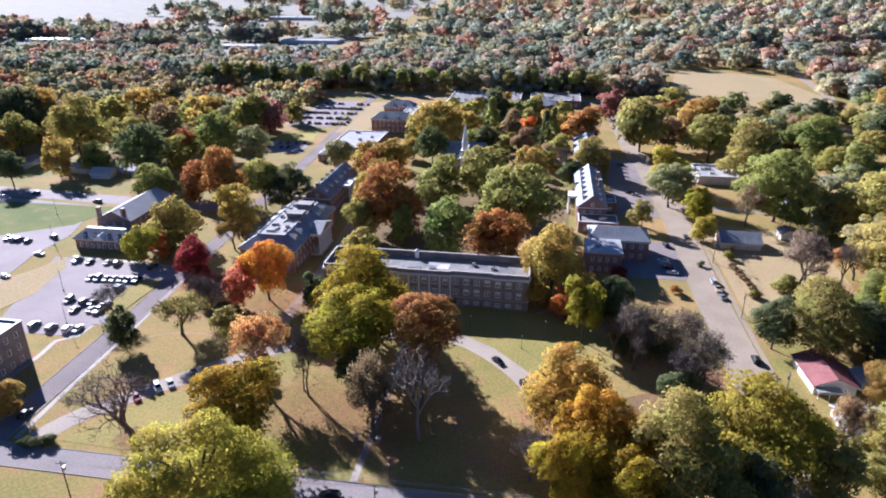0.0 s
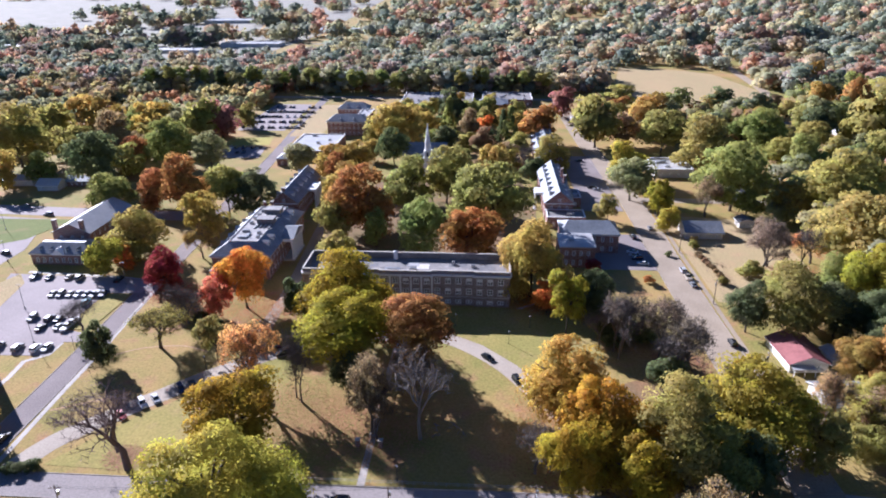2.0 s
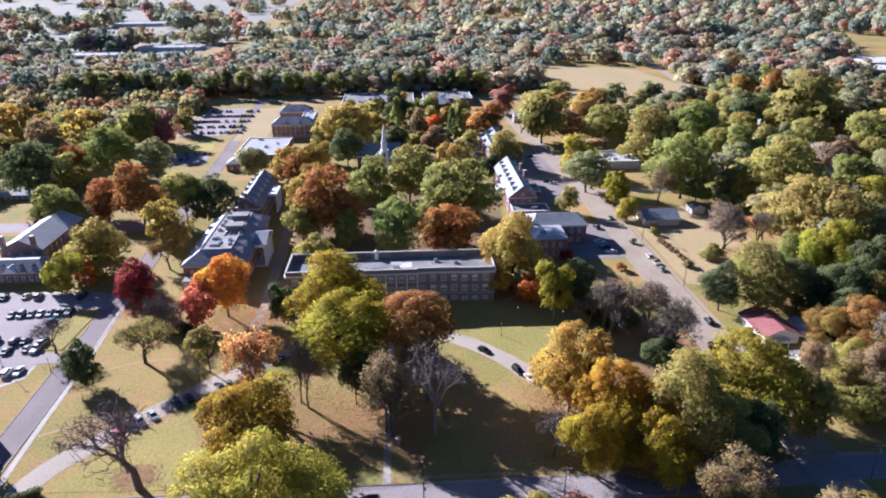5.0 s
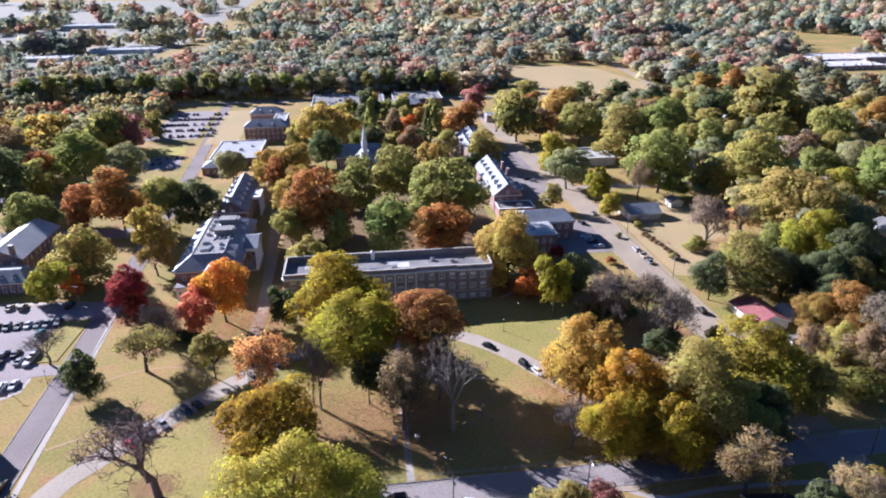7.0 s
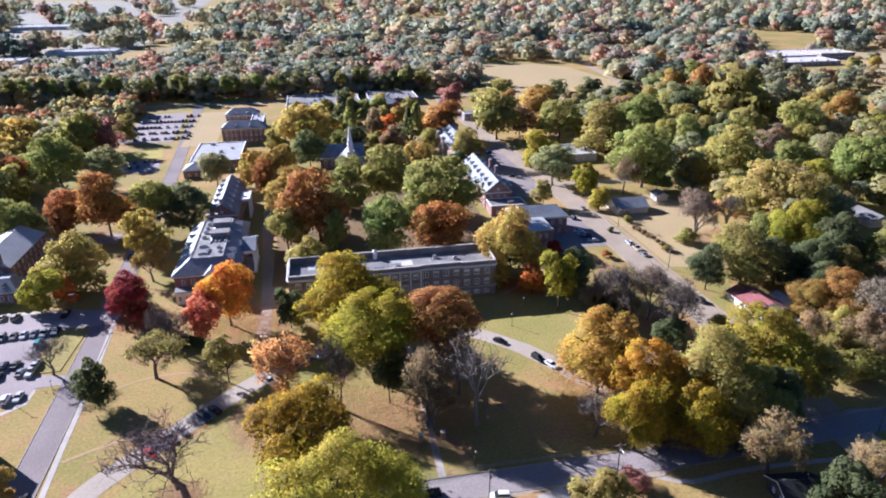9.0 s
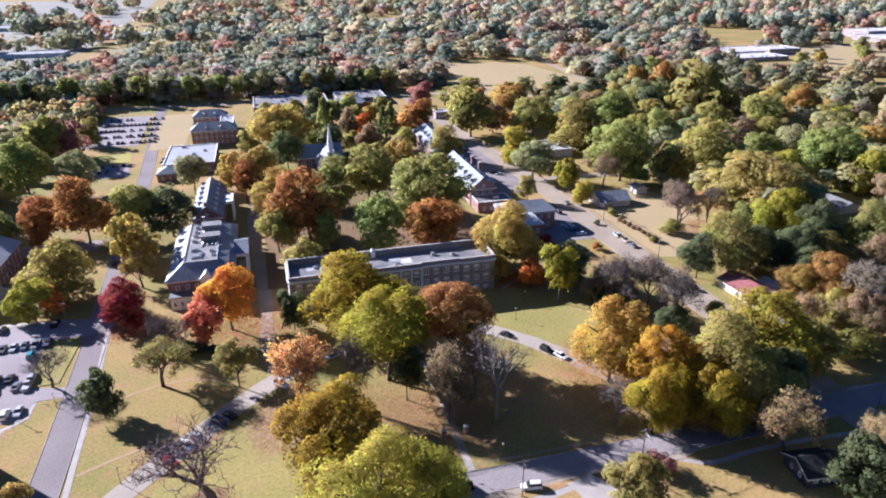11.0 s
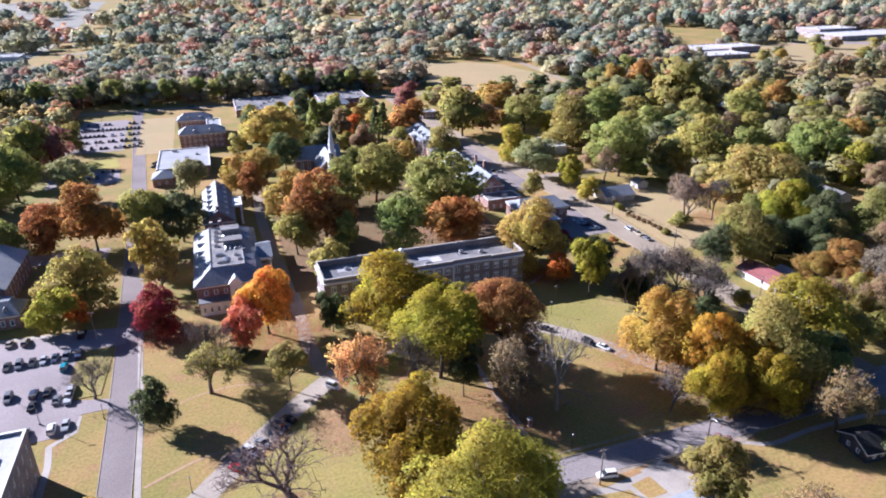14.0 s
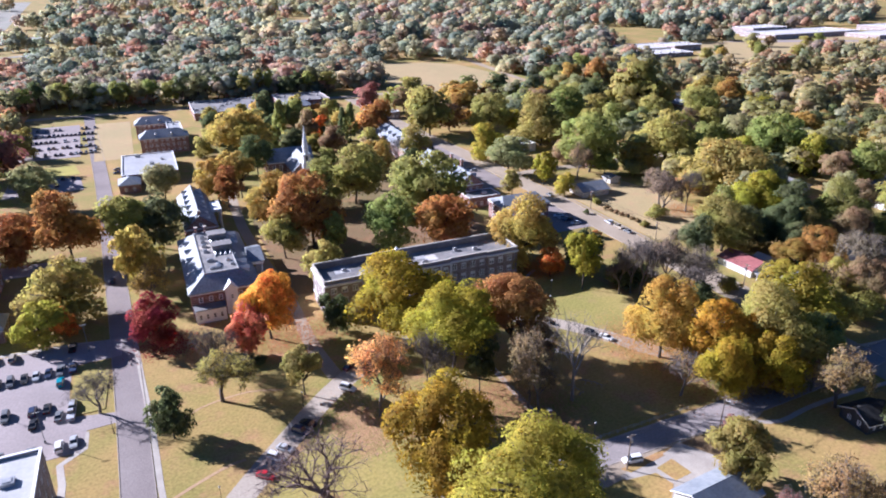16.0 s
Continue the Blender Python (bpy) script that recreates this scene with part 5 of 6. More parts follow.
def tree(kind, colour, x, y, h, r, b, lod=None, group=""):
    """A tree at x, y of height h with a crown of radius r and half-height b."""
    count["n"] += 1
    k = count["n"]
    g = random.Random(k)
    b = min(b * 1.06, h * 0.485)
    if colour in (CRIMSON, CORAL, ORANGE, FLAME) and kind != "shrub":
        b = h * 0.465
    if kind == "broad" and y < 160 and b > 0.8 * r:
        b = max(b, h * 0.455)
    turn = g.uniform(0, 360)
    at = pose(x, y, 0, 0, 0, turn)
    if kind == "bare":
        words = {"twig": "leafless grey-brown tree with fine twigs", "barkd": "large leafless brown-barked tree on the lawn", "pale": "bleached dead tree with pale bare branches"}[colour]
        ob = thing("bare_tree", words, "tree", at, group)
        material = {"twig": GREYBARK, "barkd": REDBARK, "pale": PALEBARK}[colour]
        mesh_b = bare_mesh(k % 3, material, colour)
        lean = Matrix.Identity(4)
        if colour == BARKD:
            lean = pose(0, 0, 0, 0, 0, -turn) @ Matrix(((1, 0, -0.42, 0), (0, 1, 0.1, 0), (0, 0, 1, 0), (0, 0, 0, 1))) @ pose(0, 0, 0, 0, 0, turn)
        part("branchwork", mesh_b[0], None, ob, "", lean @ Matrix.Diagonal((r, r, h, 1)))
        part("trunk", mesh_b[2], None, ob, "", lean @ Matrix.Diagonal((r, r, h, 1)))
        return ob
    words = KIND_WORDS[kind] % LEAF_WORDS[colour]
    name = {"shrub": "shrub", "cone": "conifer", "pine": "pine_tree"}.get(kind, "tree")
    ob = thing(name, words, "shrub" if kind == "shrub" else "tree", at, group)
    if lod is None:
        lod = -1 if r > 15 and y < 120 else 0 if y < 215 and r > 6.5 else 3 if y < 420 and r > 8.5 else 1 if y < 420 else 2
    if kind == "sparse":
        mesh_b = bare_mesh(k % 3, GREYBARK, "grey")
        part("branchwork", mesh_b[0], None, ob, "", Matrix.Diagonal((r, r, h, 1)))
        part("trunk", mesh_b[2], None, ob, "", Matrix.Diagonal((r, r, h, 1)))
        leaves = part("crown", spray_mesh(k % 3, {OCHRE: 0.9, OLIVEGOLD: 0.9, PEACH: 0.9, STRAW: 0.9, TAUPE: 0.55, BROWN: 0.8}.get(colour, 0.3)), None, ob, "", Matrix.Diagonal((r, r, h, 1)))
    else:
        part("trunk", trunk_mesh(k % 4, kind != "cone"), None, ob, "", Matrix.Diagonal((r, r, h * 0.98, 1)))
        shape = "cone" if kind == "cone" else "round"
        leaves = part("crown", crown_mesh(shape, lod, k % (4 if lod == 2 else 5)), None, ob, "", pose(0, 0, h - b, g.uniform(-5, 5), g.uniform(-5, 5), 0) @ Matrix.Diagonal((r * 1.04, r * 1.04, b * 1.04, 1)))
    # Trees beyond y = 200 get lighter leaf colours, standing in for haze.
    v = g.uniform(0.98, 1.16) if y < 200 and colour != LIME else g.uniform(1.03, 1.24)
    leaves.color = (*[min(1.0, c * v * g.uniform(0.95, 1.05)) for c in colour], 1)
    return ob


PLACED = []


def planted(kind, colour, x, y, h, r, b):
    PLACED.append((x, y, r))
    tree(kind, colour, x, y, h, r, b)


planted("broad", LIME, -64.0, 91.7, 28.4, 15.8, 15.8)
planted("broad", BRONZE, -70.6, 118.6, 23.2, 12.0, 12.0)
planted("sparse", PEACH, -76.4, 143.8, 20.6, 9.3, 9.3)
planted("broad", GOLD, -56.1, 180.3, 26.9, 15.4, 11.0)
planted("broad", SPRING, -51.4, 153.6, 27.0, 13.8, 8.4)
planted("broad", RUST, -32.4, 156.0, 26.4, 11.6, 7.6)
planted("oval", DARK, -48.6, 143.0, 17.0, 4.4, 5.6)
planted("sparse", BROWN, -40.5, 131.2, 24.0, 6.6, 10.8)
planted("sparse", BROWN, -38.7, 128.9, 14.5, 6.3, 6.3)
planted("broad", AMBER, 7.5, 136.4, 24.8, 11.1, 11.1)
planted("broad", GOLDEN, 14.8, 122.5, 24.0, 8.8, 8.8)
planted("broad", GOLDEN, 21.6, 118.0, 19.1, 6.9, 6.9)
planted("oval", GOLD, 7.0, 113.2, 20.0, 7.2, 9.6)
planted("broad", OLIVEGOLD, 29.5, 118.5, 25.8, 12.6, 12.6)
planted("broad", CHARTREUSE, 50.6, 128.7, 25.0, 13.2, 13.2)
planted("shrub", DARK, 36.8, 152.5, 11.3, 5.8, 4.1)
planted("bare", TWIG, 43.0, 158.9, 18.4, 8.9, 8.9)
planted("bare", TWIG, 27.6, 169.3, 20.5, 8.9, 8.9)
planted("bare", TWIG, 22.5, 174.4, 14.3, 6.1, 6.1)
planted("column", SPRING, 13.3, 183.2, 22.5, 5.9, 8.3)
planted("oval", FLAME, 8.2, 196.5, 12.2, 5.1, 5.6)
planted("broad", DARK, 23.2, 196.6, 16.0, 7.3, 7.3)
planted("shrub", CRIMSON, 28.5, 228.9, 6.1, 3.2, 2.2)
planted("oval", OCHRE, 3.3, 208.4, 29.7, 12.2, 16.5)
planted("broad", RUSTY, -18.3, 233.5, 25.0, 12.6, 11.5)
planted("oval", GREEN, -38.2, 241.8, 26.4, 9.9, 13.4)
planted("broad", OLIVE, -11.4, 263.9, 33.7, 15.8, 15.8)
planted("broad", RUSTY, -64.5, 261.3, 32.3, 14.7, 14.7)
planted("broad", OCHRE, -76.7, 278.4, 28.9, 9.6, 9.6)
planted("broad", OLIVEGOLD, -77.5, 254.7, 19.3, 8.6, 8.6)
planted("broad", OLIVEGOLD, -68.4, 223.5, 17.9, 8.1, 8.1)
planted("oval", GREEN, -58.5, 250.0, 17.0, 5.4, 7.0)
planted("broad", OLIVE, -32.3, 306.1, 30.4, 13.4, 13.4)
planted("broad", GREEN, -50.5, 303.0, 25.5, 11.6, 11.6)
planted("broad", OCHRE, -71.3, 408.1, 32.2, 17.9, 17.9)
planted("oval", DARK, -67.7, 373.2, 23.5, 9.7, 13.0)
planted("cone", GREEN, -40.0, 449.6, 24.8, 6.7, 12.1)
planted("oval", DARK, -40.8, 495.7, 25.7, 9.0, 12.2)
planted("oval", BROWN, -24.8, 433.4, 22.8, 7.3, 9.9)
planted("oval", FLAME, -14.6, 445.0, 16.4, 5.7, 7.7)
planted("cone", DARK, -2.8, 429.2, 21.3, 4.7, 10.4)
planted("cone", GREEN, 1.5, 425.8, 24.8, 5.6, 8.9)
planted("broad", RUSTY, 20.0, 430.2, 25.8, 14.4, 14.4)
planted("broad", PINK, 45.2, 519.4, 23.2, 10.4, 10.4)
planted("oval", OCHRE, -8.7, 342.5, 23.8, 8.4, 11.3)
planted("bare", TWIG, 9.1, 359.9, 16.5, 7.0, 7.0)
planted("broad", OLIVE, 56.5, 421.6, 33.7, 17.0, 17.0)
planted("broad", OCHRE, 94.8, 451.8, 28.8, 16.0, 16.0)
planted("broad", LIME, 61.3, 349.0, 23.5, 10.8, 10.8)
planted("broad", SAGE, 58.8, 316.6, 22.4, 12.5, 12.5)
planted("column", SPRING, 67.2, 294.2, 18.6, 6.5, 9.7)
planted("oval", LIME, 67.2, 274.8, 11.1, 5.6, 6.2)
planted("broad", OLIVE, 42.5, 284.6, 14.0, 5.1, 5.1)
planted("broad", OLIVE, 110.7, 366.8, 33.5, 18.6, 18.6)
planted("broad", GREEN, 103.4, 303.5, 35.2, 16.2, 16.2)
planted("broad", OLIVEGOLD, 143.1, 288.5, 33.9, 18.8, 18.8)
planted("broad", OLIVEGOLD, 129.5, 231.3, 33.3, 18.5, 18.5)
planted("oval", SPRING, 116.1, 201.0, 25.8, 10.6, 14.3)
planted("broad", OLIVE, 84.7, 188.1, 23.1, 12.8, 12.8)
planted("oval", DARK, 70.6, 187.5, 17.6, 6.7, 9.1)
planted("shrub", OLIVE, 86.5, 229.0, 6.5, 5.0, 3.0)
planted("sparse", TAUPE, 91.8, 231.6, 20.6, 8.9, 8.9)
planted("sparse", TAUPE, 96.6, 238.7, 19.3, 8.4, 8.4)
planted("bare", TWIG, 104.7, 229.9, 21.2, 6.5, 6.5)
planted("sparse", PEACH, 114.7, 243.2, 14.4, 8.0, 8.0)
planted("broad", GREEN, 108.4, 296.6, 15.3, 7.0, 7.0)
planted("broad", OLIVEGOLD, 124.2, 290.6, 19.1, 8.8, 8.8)
planted("sparse", BROWN, 89.1, 294.8, 20.7, 7.5, 7.5)
planted("broad", AMBERB, 94.0, 164.7, 12.8, 7.1, 7.1)
planted("broad", AMBERB, 101.3, 157.9, 18.0, 9.2, 9.2)
planted("broad", OLIVEGOLD, 84.8, 138.0, 16.4, 7.5, 7.5)
planted("sparse", STRAW, 70.8, 136.6, 17.3, 5.4, 5.4)
planted("broad", BROWN, 131.3, 169.3, 18.6, 8.5, 8.5)
planted("broad", OLIVE, 139.4, 165.4, 14.9, 6.8, 6.8)
planted("sparse", TAUPE, 101.4, 141.1, 21.5, 9.3, 9.3)
planted("broad", BROWN, 87.1, 130.6, 19.1, 8.8, 8.8)
planted("shrub", OLIVEGOLD, 81.5, 129.4, 11.8, 8.3, 5.8)
planted("broad", BROWN, 127.9, 170.9, 13.0, 6.0, 6.0)
planted("broad", OLIVE, 117.3, 175.3, 17.4, 8.0, 8.0)
planted("broad", DARK, 114.1, 182.8, 20.1, 9.2, 9.2)
planted("shrub", SPRING, 117.0, 187.3, 9.1, 6.3, 4.4)
planted("broad", OLIVE, 65.3, 125.6, 14.2, 6.5, 6.5)
planted("sparse", STRAW, 32.5, 98.4, 17.8, 8.2, 7.0)
planted("broad", OLIVE, -11.7, 89.3, 15.0, 6.5, 6.5)
planted("shrub", PINK, 1.3, 100.9, 5.0, 3.5, 2.4)
planted("sparse", STRAW, -8.1, 69.2, 20.1, 8.7, 8.7)
planted("broad", DARK, 38.9, 83.6, 13.9, 6.4, 6.4)
planted("sparse", PINK, -15.1, 73.7, 11.6, 5.0, 5.0)
planted("broad", GREEN, 139.5, 179.4, 25.7, 11.8, 11.8)
planted("broad", DARK, 123.6, 190.6, 23.5, 10.8, 10.8)
planted("oval", DARK, -125.3, 156.9, 15.2, 4.9, 7.3)
planted("bare", BARKD, -95.6, 115.0, 22.5, 12.5, 12.5)
planted("bare", TWIG, -142.2, 175.4, 11.5, 7.2, 7.2)
planted("oval", LIME, -158.7, 219.5, 14.4, 7.1, 7.1)
planted("broad", FLAME, -152.6, 223.0, 9.5, 3.6, 3.6)
planted("broad", CRIMSON, -126.1, 202.9, 18.2, 7.3, 8.4)
planted("broad", CORAL, -101.8, 188.5, 16.0, 5.7, 7.0)
planted("oval", ORANGE, -94.6, 194.6, 23.8, 8.8, 11.6)
planted("broad", OLIVEGOLD, -153.2, 233.0, 22.5, 12.5, 12.5)
planted("oval", YELLOW, -129.6, 248.4, 25.9, 8.3, 11.2)
planted("sparse", OCHRE, -126.7, 234.8, 15.3, 6.6, 6.6)
planted("broad", GREEN, -189.6, 283.3, 21.9, 10.0, 10.0)
planted("broad", RUST, -172.6, 291.5, 20.4, 10.1, 10.1)
planted("broad", RUSTY, -154.5, 286.8, 29.5, 11.9, 11.9)
planted("broad", OLIVE, -133.8, 283.5, 25.8, 9.7, 9.7)
planted("broad", DARK, -121.1, 285.5, 23.7, 11.1, 11.1)
planted("oval", OCHRE, -93.2, 333.0, 24.4, 10.0, 13.6)
planted("oval", RUST, -90.3, 320.8, 22.9, 6.1, 8.3)
planted("broad", OCHRE, -81.7, 338.3, 23.6, 7.8, 7.8)
planted("broad", SAGE, -117.0, 349.8, 19.9, 9.2, 9.2)
planted("broad", SAGE, -173.7, 361.1, 23.6, 9.6, 9.6)
planted("sparse", OLIVEGOLD, -112.6, 167.6, 14.2, 10.2, 8.0)
planted("bare", TWIG, -110.4, 182.9, 13.4, 5.8, 5.8)
planted("broad", OLIVE, -92.0, 161.3, 14.9, 5.2, 5.2)
planted("oval", DARK, -75.3, 189.1, 14.8, 4.3, 6.8)
planted("bare", TWIG, -61.3, 142.4, 22.0, 4.6, 4.6)
planted("bare", TWIG, -63.4, 144.6, 20.5, 4.2, 4.2)
planted("bare", PALE, -28.0, 129.4, 26.6, 8.1, 8.1)
planted("bare", TWIG, -0.3, 119.1, 14.6, 6.3, 6.3)
planted("bare", TWIG, -113.3, 184.1, 13.1, 5.6, 5.6)
planted("broad", OLIVEGOLD, -290.0, 361.3, 37.9, 17.4, 17.4)
planted("broad", DARK, -218.8, 316.9, 33.3, 15.3, 15.3)
planted("broad", RUST, -216.3, 357.3, 20.3, 9.3, 9.3)
planted("broad", BROWN, -237.3, 379.5, 31.1, 14.3, 14.3)
planted("broad", OCHRE, -275.4, 423.5, 34.5, 15.8, 15.8)
planted("broad", GREEN, -199.1, 367.7, 29.9, 13.7, 13.7)
planted("broad", OLIVEGOLD, -205.9, 426.7, 29.7, 13.6, 13.6)
planted("broad", PINK, -196.6, 438.1, 26.0, 11.9, 11.9)
planted("broad", OCHRE, -246.4, 439.6, 26.5, 12.2, 12.2)
planted("broad", OCHRE, -358.2, 411.2, 34.5, 15.8, 15.8)
planted("broad", OLIVE, -326.5, 356.2, 26.8, 12.3, 12.3)
planted("oval", OCHRE, -269.9, 317.3, 22.5, 7.8, 10.6)
planted("broad", GREEN, -257.7, 331.0, 17.7, 8.1, 8.1)
planted("broad", OLIVE, -305.6, 421.9, 26.1, 12.0, 12.0)
planted("broad", DARK, -356.2, 393.5, 37.4, 17.2, 17.2)
planted("broad", OLIVE, -190.4, 469.9, 18.5, 8.5, 8.5)
planted("broad", DARK, -284.9, 299.4, 19.8, 9.1, 9.1)
planted("broad", OLIVE, 25.1, 366.1, 21.9, 10.0, 10.0)
planted("broad", GREEN, 155.4, 349.1, 27.7, 12.7, 12.7)
planted("broad", OLIVE, 240.3, 363.5, 30.6, 14.0, 14.0)
planted("broad", AMBERB, 298.0, 393.0, 28.8, 13.2, 13.2)
planted("broad", GREEN, 203.3, 267.2, 31.3, 14.3, 14.3)
planted("oval", LIME, 208.5, 246.9, 24.2, 8.4, 11.4)
planted("broad", DARK, 303.8, 281.2, 23.7, 10.9, 10.9)
planted("broad", OLIVE, 210.7, 266.5, 21.1, 9.7, 9.7)
planted("broad", GREEN, 212.9, 218.0, 25.1, 11.5, 11.5)
planted("broad", OLIVE, 94.1, 403.5, 29.2, 13.4, 13.4)
planted("broad", GREEN, 153.5, 404.1, 30.6, 14.1, 14.1)
planted("oval", AMBERB, 285.1, 637.2, 30.7, 10.7, 14.5)
planted("broad", OLIVE, 237.0, 427.3, 43.5, 19.9, 19.9)
planted("oval", RUSTY, 261.5, 514.5, 33.2, 11.6, 15.7)
planted("broad", GREEN, 299.5, 589.6, 25.5, 11.7, 11.7)
planted("shrub", OLIVE, 59.1, 160.7, 5.5, 3.8, 2.7)
planted("shrub", RUSTY, 47.7, 221.4, 3.2, 2.2, 1.6)
planted("shrub", DARK, 60.9, 247.2, 2.2, 1.5, 1.1)
planted("shrub", OLIVE, 74.3, 222.5, 3.1, 2.2, 1.5)
planted("shrub", OLIVE, 73.3, 256.1, 3.2, 2.3, 1.6)
planted("shrub", DARK, -117.6, 113.4, 2.6, 2.0, 1.3)
planted("shrub", DARK, -120.4, 112.6, 2.3, 2.0, 1.2)
planted("shrub", DARK, -122.9, 112.0, 2.4, 1.7, 1.2)
planted("shrub", DARK, -36.4, 201.5, 4.2, 3.0, 2.1)
planted("shrub", DARK, -30.4, 201.8, 3.5, 2.5, 1.7)
planted("sparse", TAUPE, 26.9, 173.6, 18.9, 8.2, 8.2)
planted("sparse", TAUPE, 39.8, 171.0, 20.3, 8.8, 8.8)
planted("shrub", DARK, 26.4, 178.9, 8.6, 6.0, 4.2)
planted("shrub", DARK, 35.6, 179.3, 7.3, 5.1, 3.6)
planted("sparse", TAUPE, 45.1, 162.2, 19.4, 8.4, 8.4)
planted("shrub", DARK, 23.9, 200.3, 8.1, 5.6, 3.9)
planted("broad", DARK, 97.0, 186.0, 18.0, 8.5, 8.0)
planted("broad", GREEN, 106.8, 209.6, 17.9, 8.2, 8.2)
planted("broad", DARK, 108.0, 182.0, 19.0, 9.0, 8.5)
planted("broad", DARK, 104.0, 170.0, 15.0, 7.0, 7.0)
planted("sparse", BROWN, -29.8, 142.4, 19.2, 7.6, 7.6)
planted("broad", OCHRE, -136.3, 122.3, 9.6, 4.4, 4.4)
planted("shrub", BROWN, 72.9, 248.5, 2.1, 1.5, 1.0)
planted("shrub", BROWN, 73.3, 245.0, 2.1, 1.5, 1.0)
planted("shrub", BROWN, 73.7, 241.5, 2.1, 1.4, 1.0)
planted("shrub", BROWN, 74.2, 238.1, 2.1, 1.4, 1.0)
planted("shrub", BROWN, 74.6, 234.8, 2.0, 1.4, 1.0)
planted("shrub", BROWN, 75.0, 231.5, 2.0, 1.4, 1.0)
planted("shrub", BROWN, 75.4, 228.3, 2.0, 1.4, 1.0)
planted("shrub", STRAW, 74.9, 262.0, 2.8, 2.0, 1.4)
planted("shrub", BROWN, 75.3, 223.0, 2.2, 1.5, 1.1)
planted("shrub", TAUPE, 77.1, 206.4, 4.1, 2.9, 2.0)
for bx, by, bh, br in ((-104.3, 183.6, 3.4, 3.0), (-100.6, 182.0, 2.6, 2.4), (-107.4, 185.0, 2.8, 2.6)):
    planted("shrub", DARK, bx, by, bh, br, bh * 0.45)
planted("shrub", YELLOW, 58.0, 93.0, 9.0, 6.0, 4.4)
planted("sparse", STRAW, 52.0, 88.0, 13.0, 6.5, 6.5)
planted("broad", GOLD, 14.6, 116.2, 16.5, 7.6, 7.6)
planted("broad", GOLD, 21.8, 111.5, 18.8, 8.3, 8.6)
planted("broad", GREEN, 38.0, 113.4, 18.2, 8.3, 8.3)
planted("oval", DARK, 47.4, 115.0, 16.3, 5.7, 7.7)
planted("shrub", OLIVE, 11.3, 117.1, 7.0, 4.9, 3.4)
planted("shrub", DARK, 31.4, 112.3, 8.0, 5.6, 3.9)
planted("shrub", BROWN, 20.1, 112.6, 7.9, 5.5, 3.8)

# ---- trees that fill the residential blocks, and the woods beyond ----
KEEP = [(-400, 46, -100, 345), (-200, 30, 345, 530), (50, 68, -100, 600), (-200, 60, 530, 600), (96, 240, 535, 800), (62, 112, 118, 292), (-340, -195, 180, 345),
        (66, 112, 330, 400), (240, 282, 352, 418), (208, 246, 205, 250), (178, 200, 440, 486), (236, 262, 305, 344), (430, 660, 585, 800), (660, 1200, 620, 790), (425, 720, 640, 810), (800, 1200, 700, 920)]


def taken(x, y):
    return any(a < x < b and c < y < d for a, b, c, d in KEEP) or any(-16 < x - p < 12 and -24 < y - q < 9 for p, q in HOUSES)


def road_near(x, y):
    return abs(y - 316) < 6 or abs(x - (240 + (y - 240) * 0.2)) < 6 or abs(x - (222 + (y - 530) * 0.15)) < 9 and y > 500


rnd = random.Random(77)
PALETTE = [OLIVE] * 7 + [GREEN] * 5 + [OLIVEGOLD] * 6 + [DARK] * 2 + [OCHRE] * 3 + [SAGE] * 4 + [BROWN] * 2 + [RUSTY, AMBERB, LIME, SPRING, RUST]
made = []
for _ in range(1400):
    x, y = rnd.uniform(66, 345), rnd.uniform(118, 560)
    r = rnd.uniform(6.5, 12)
    if taken(x, y) or road_near(x, y) or x - 66 > (y - 30) * 1.25 or any((x - p) ** 2 + (y - q) ** 2 < (0.78 * (r + w)) ** 2 for p, q, w in made):
        continue
    if any((x - t[0]) ** 2 + (y - t[1]) ** 2 < (0.62 * (r + t[2])) ** 2 for t in PLACED):
        continue
    if len(made) >= 108:
        break
    made.append((x, y, r))
    tree("broad", rnd.choice(PALETTE), x, y, r * rnd.uniform(1.7, 2.3), r, r * 0.85, 3 if y < 420 and r > 8 else 1 if y < 260 else 2, "garden trees among the houses")
for _ in range(60):
    x, y = rnd.uniform(-330, -195), rnd.uniform(335, 480)
    r = rnd.uniform(6, 11)
    if any((x - p) ** 2 + (y - q) ** 2 < (0.8 * (r + w)) ** 2 for p, q, w in made) or any((x - t[0]) ** 2 + (y - t[1]) ** 2 < (0.7 * (r + t[2])) ** 2 for t in PLACED):
        continue
    made.append((x, y, r))
    tree("broad", rnd.choice(PALETTE), x, y, r * rnd.uniform(1.7, 2.2), r, r * 0.85, 2, "trees west of the campus")
for _ in range(300):
    x, y = rnd.uniform(-92, 12), rnd.uniform(335, 530)
    r = rnd.uniform(5.0, 8.5)
    if len(made) > 172 or -72 < x < -28 and 318 < y < 402 or x < -94 and y > 440 or any((x - p) ** 2 + (y - q) ** 2 < (0.95 * (r + w)) ** 2 for p, q, w in made) or any((x - t[0]) ** 2 + (y - t[1]) ** 2 < (0.9 * (r + t[2])) ** 2 for t in PLACED):
        continue
    made.append((x, y, r))
    tree("broad", rnd.choice((OLIVE, OCHRE, RUSTY, GREEN, BROWN, OLIVEGOLD, DARK)), x, y, r * rnd.uniform(1.8, 2.3), r, r * 0.95, 2, "trees on the far green")
# pines along the cross road
for k in range(36):
    x = -330 + k * 10.5 + rnd.uniform(-3, 3)
    y = 612 + rnd.uniform(-4, 10)
    tree("pine", rnd.choice((DARK, GREEN, GREEN, OLIVE, SAGE)), x, y, rnd.uniform(19, 27), rnd.uniform(5, 7.5), rnd.uniform(6, 8), 2, "row of pines along the cross road")


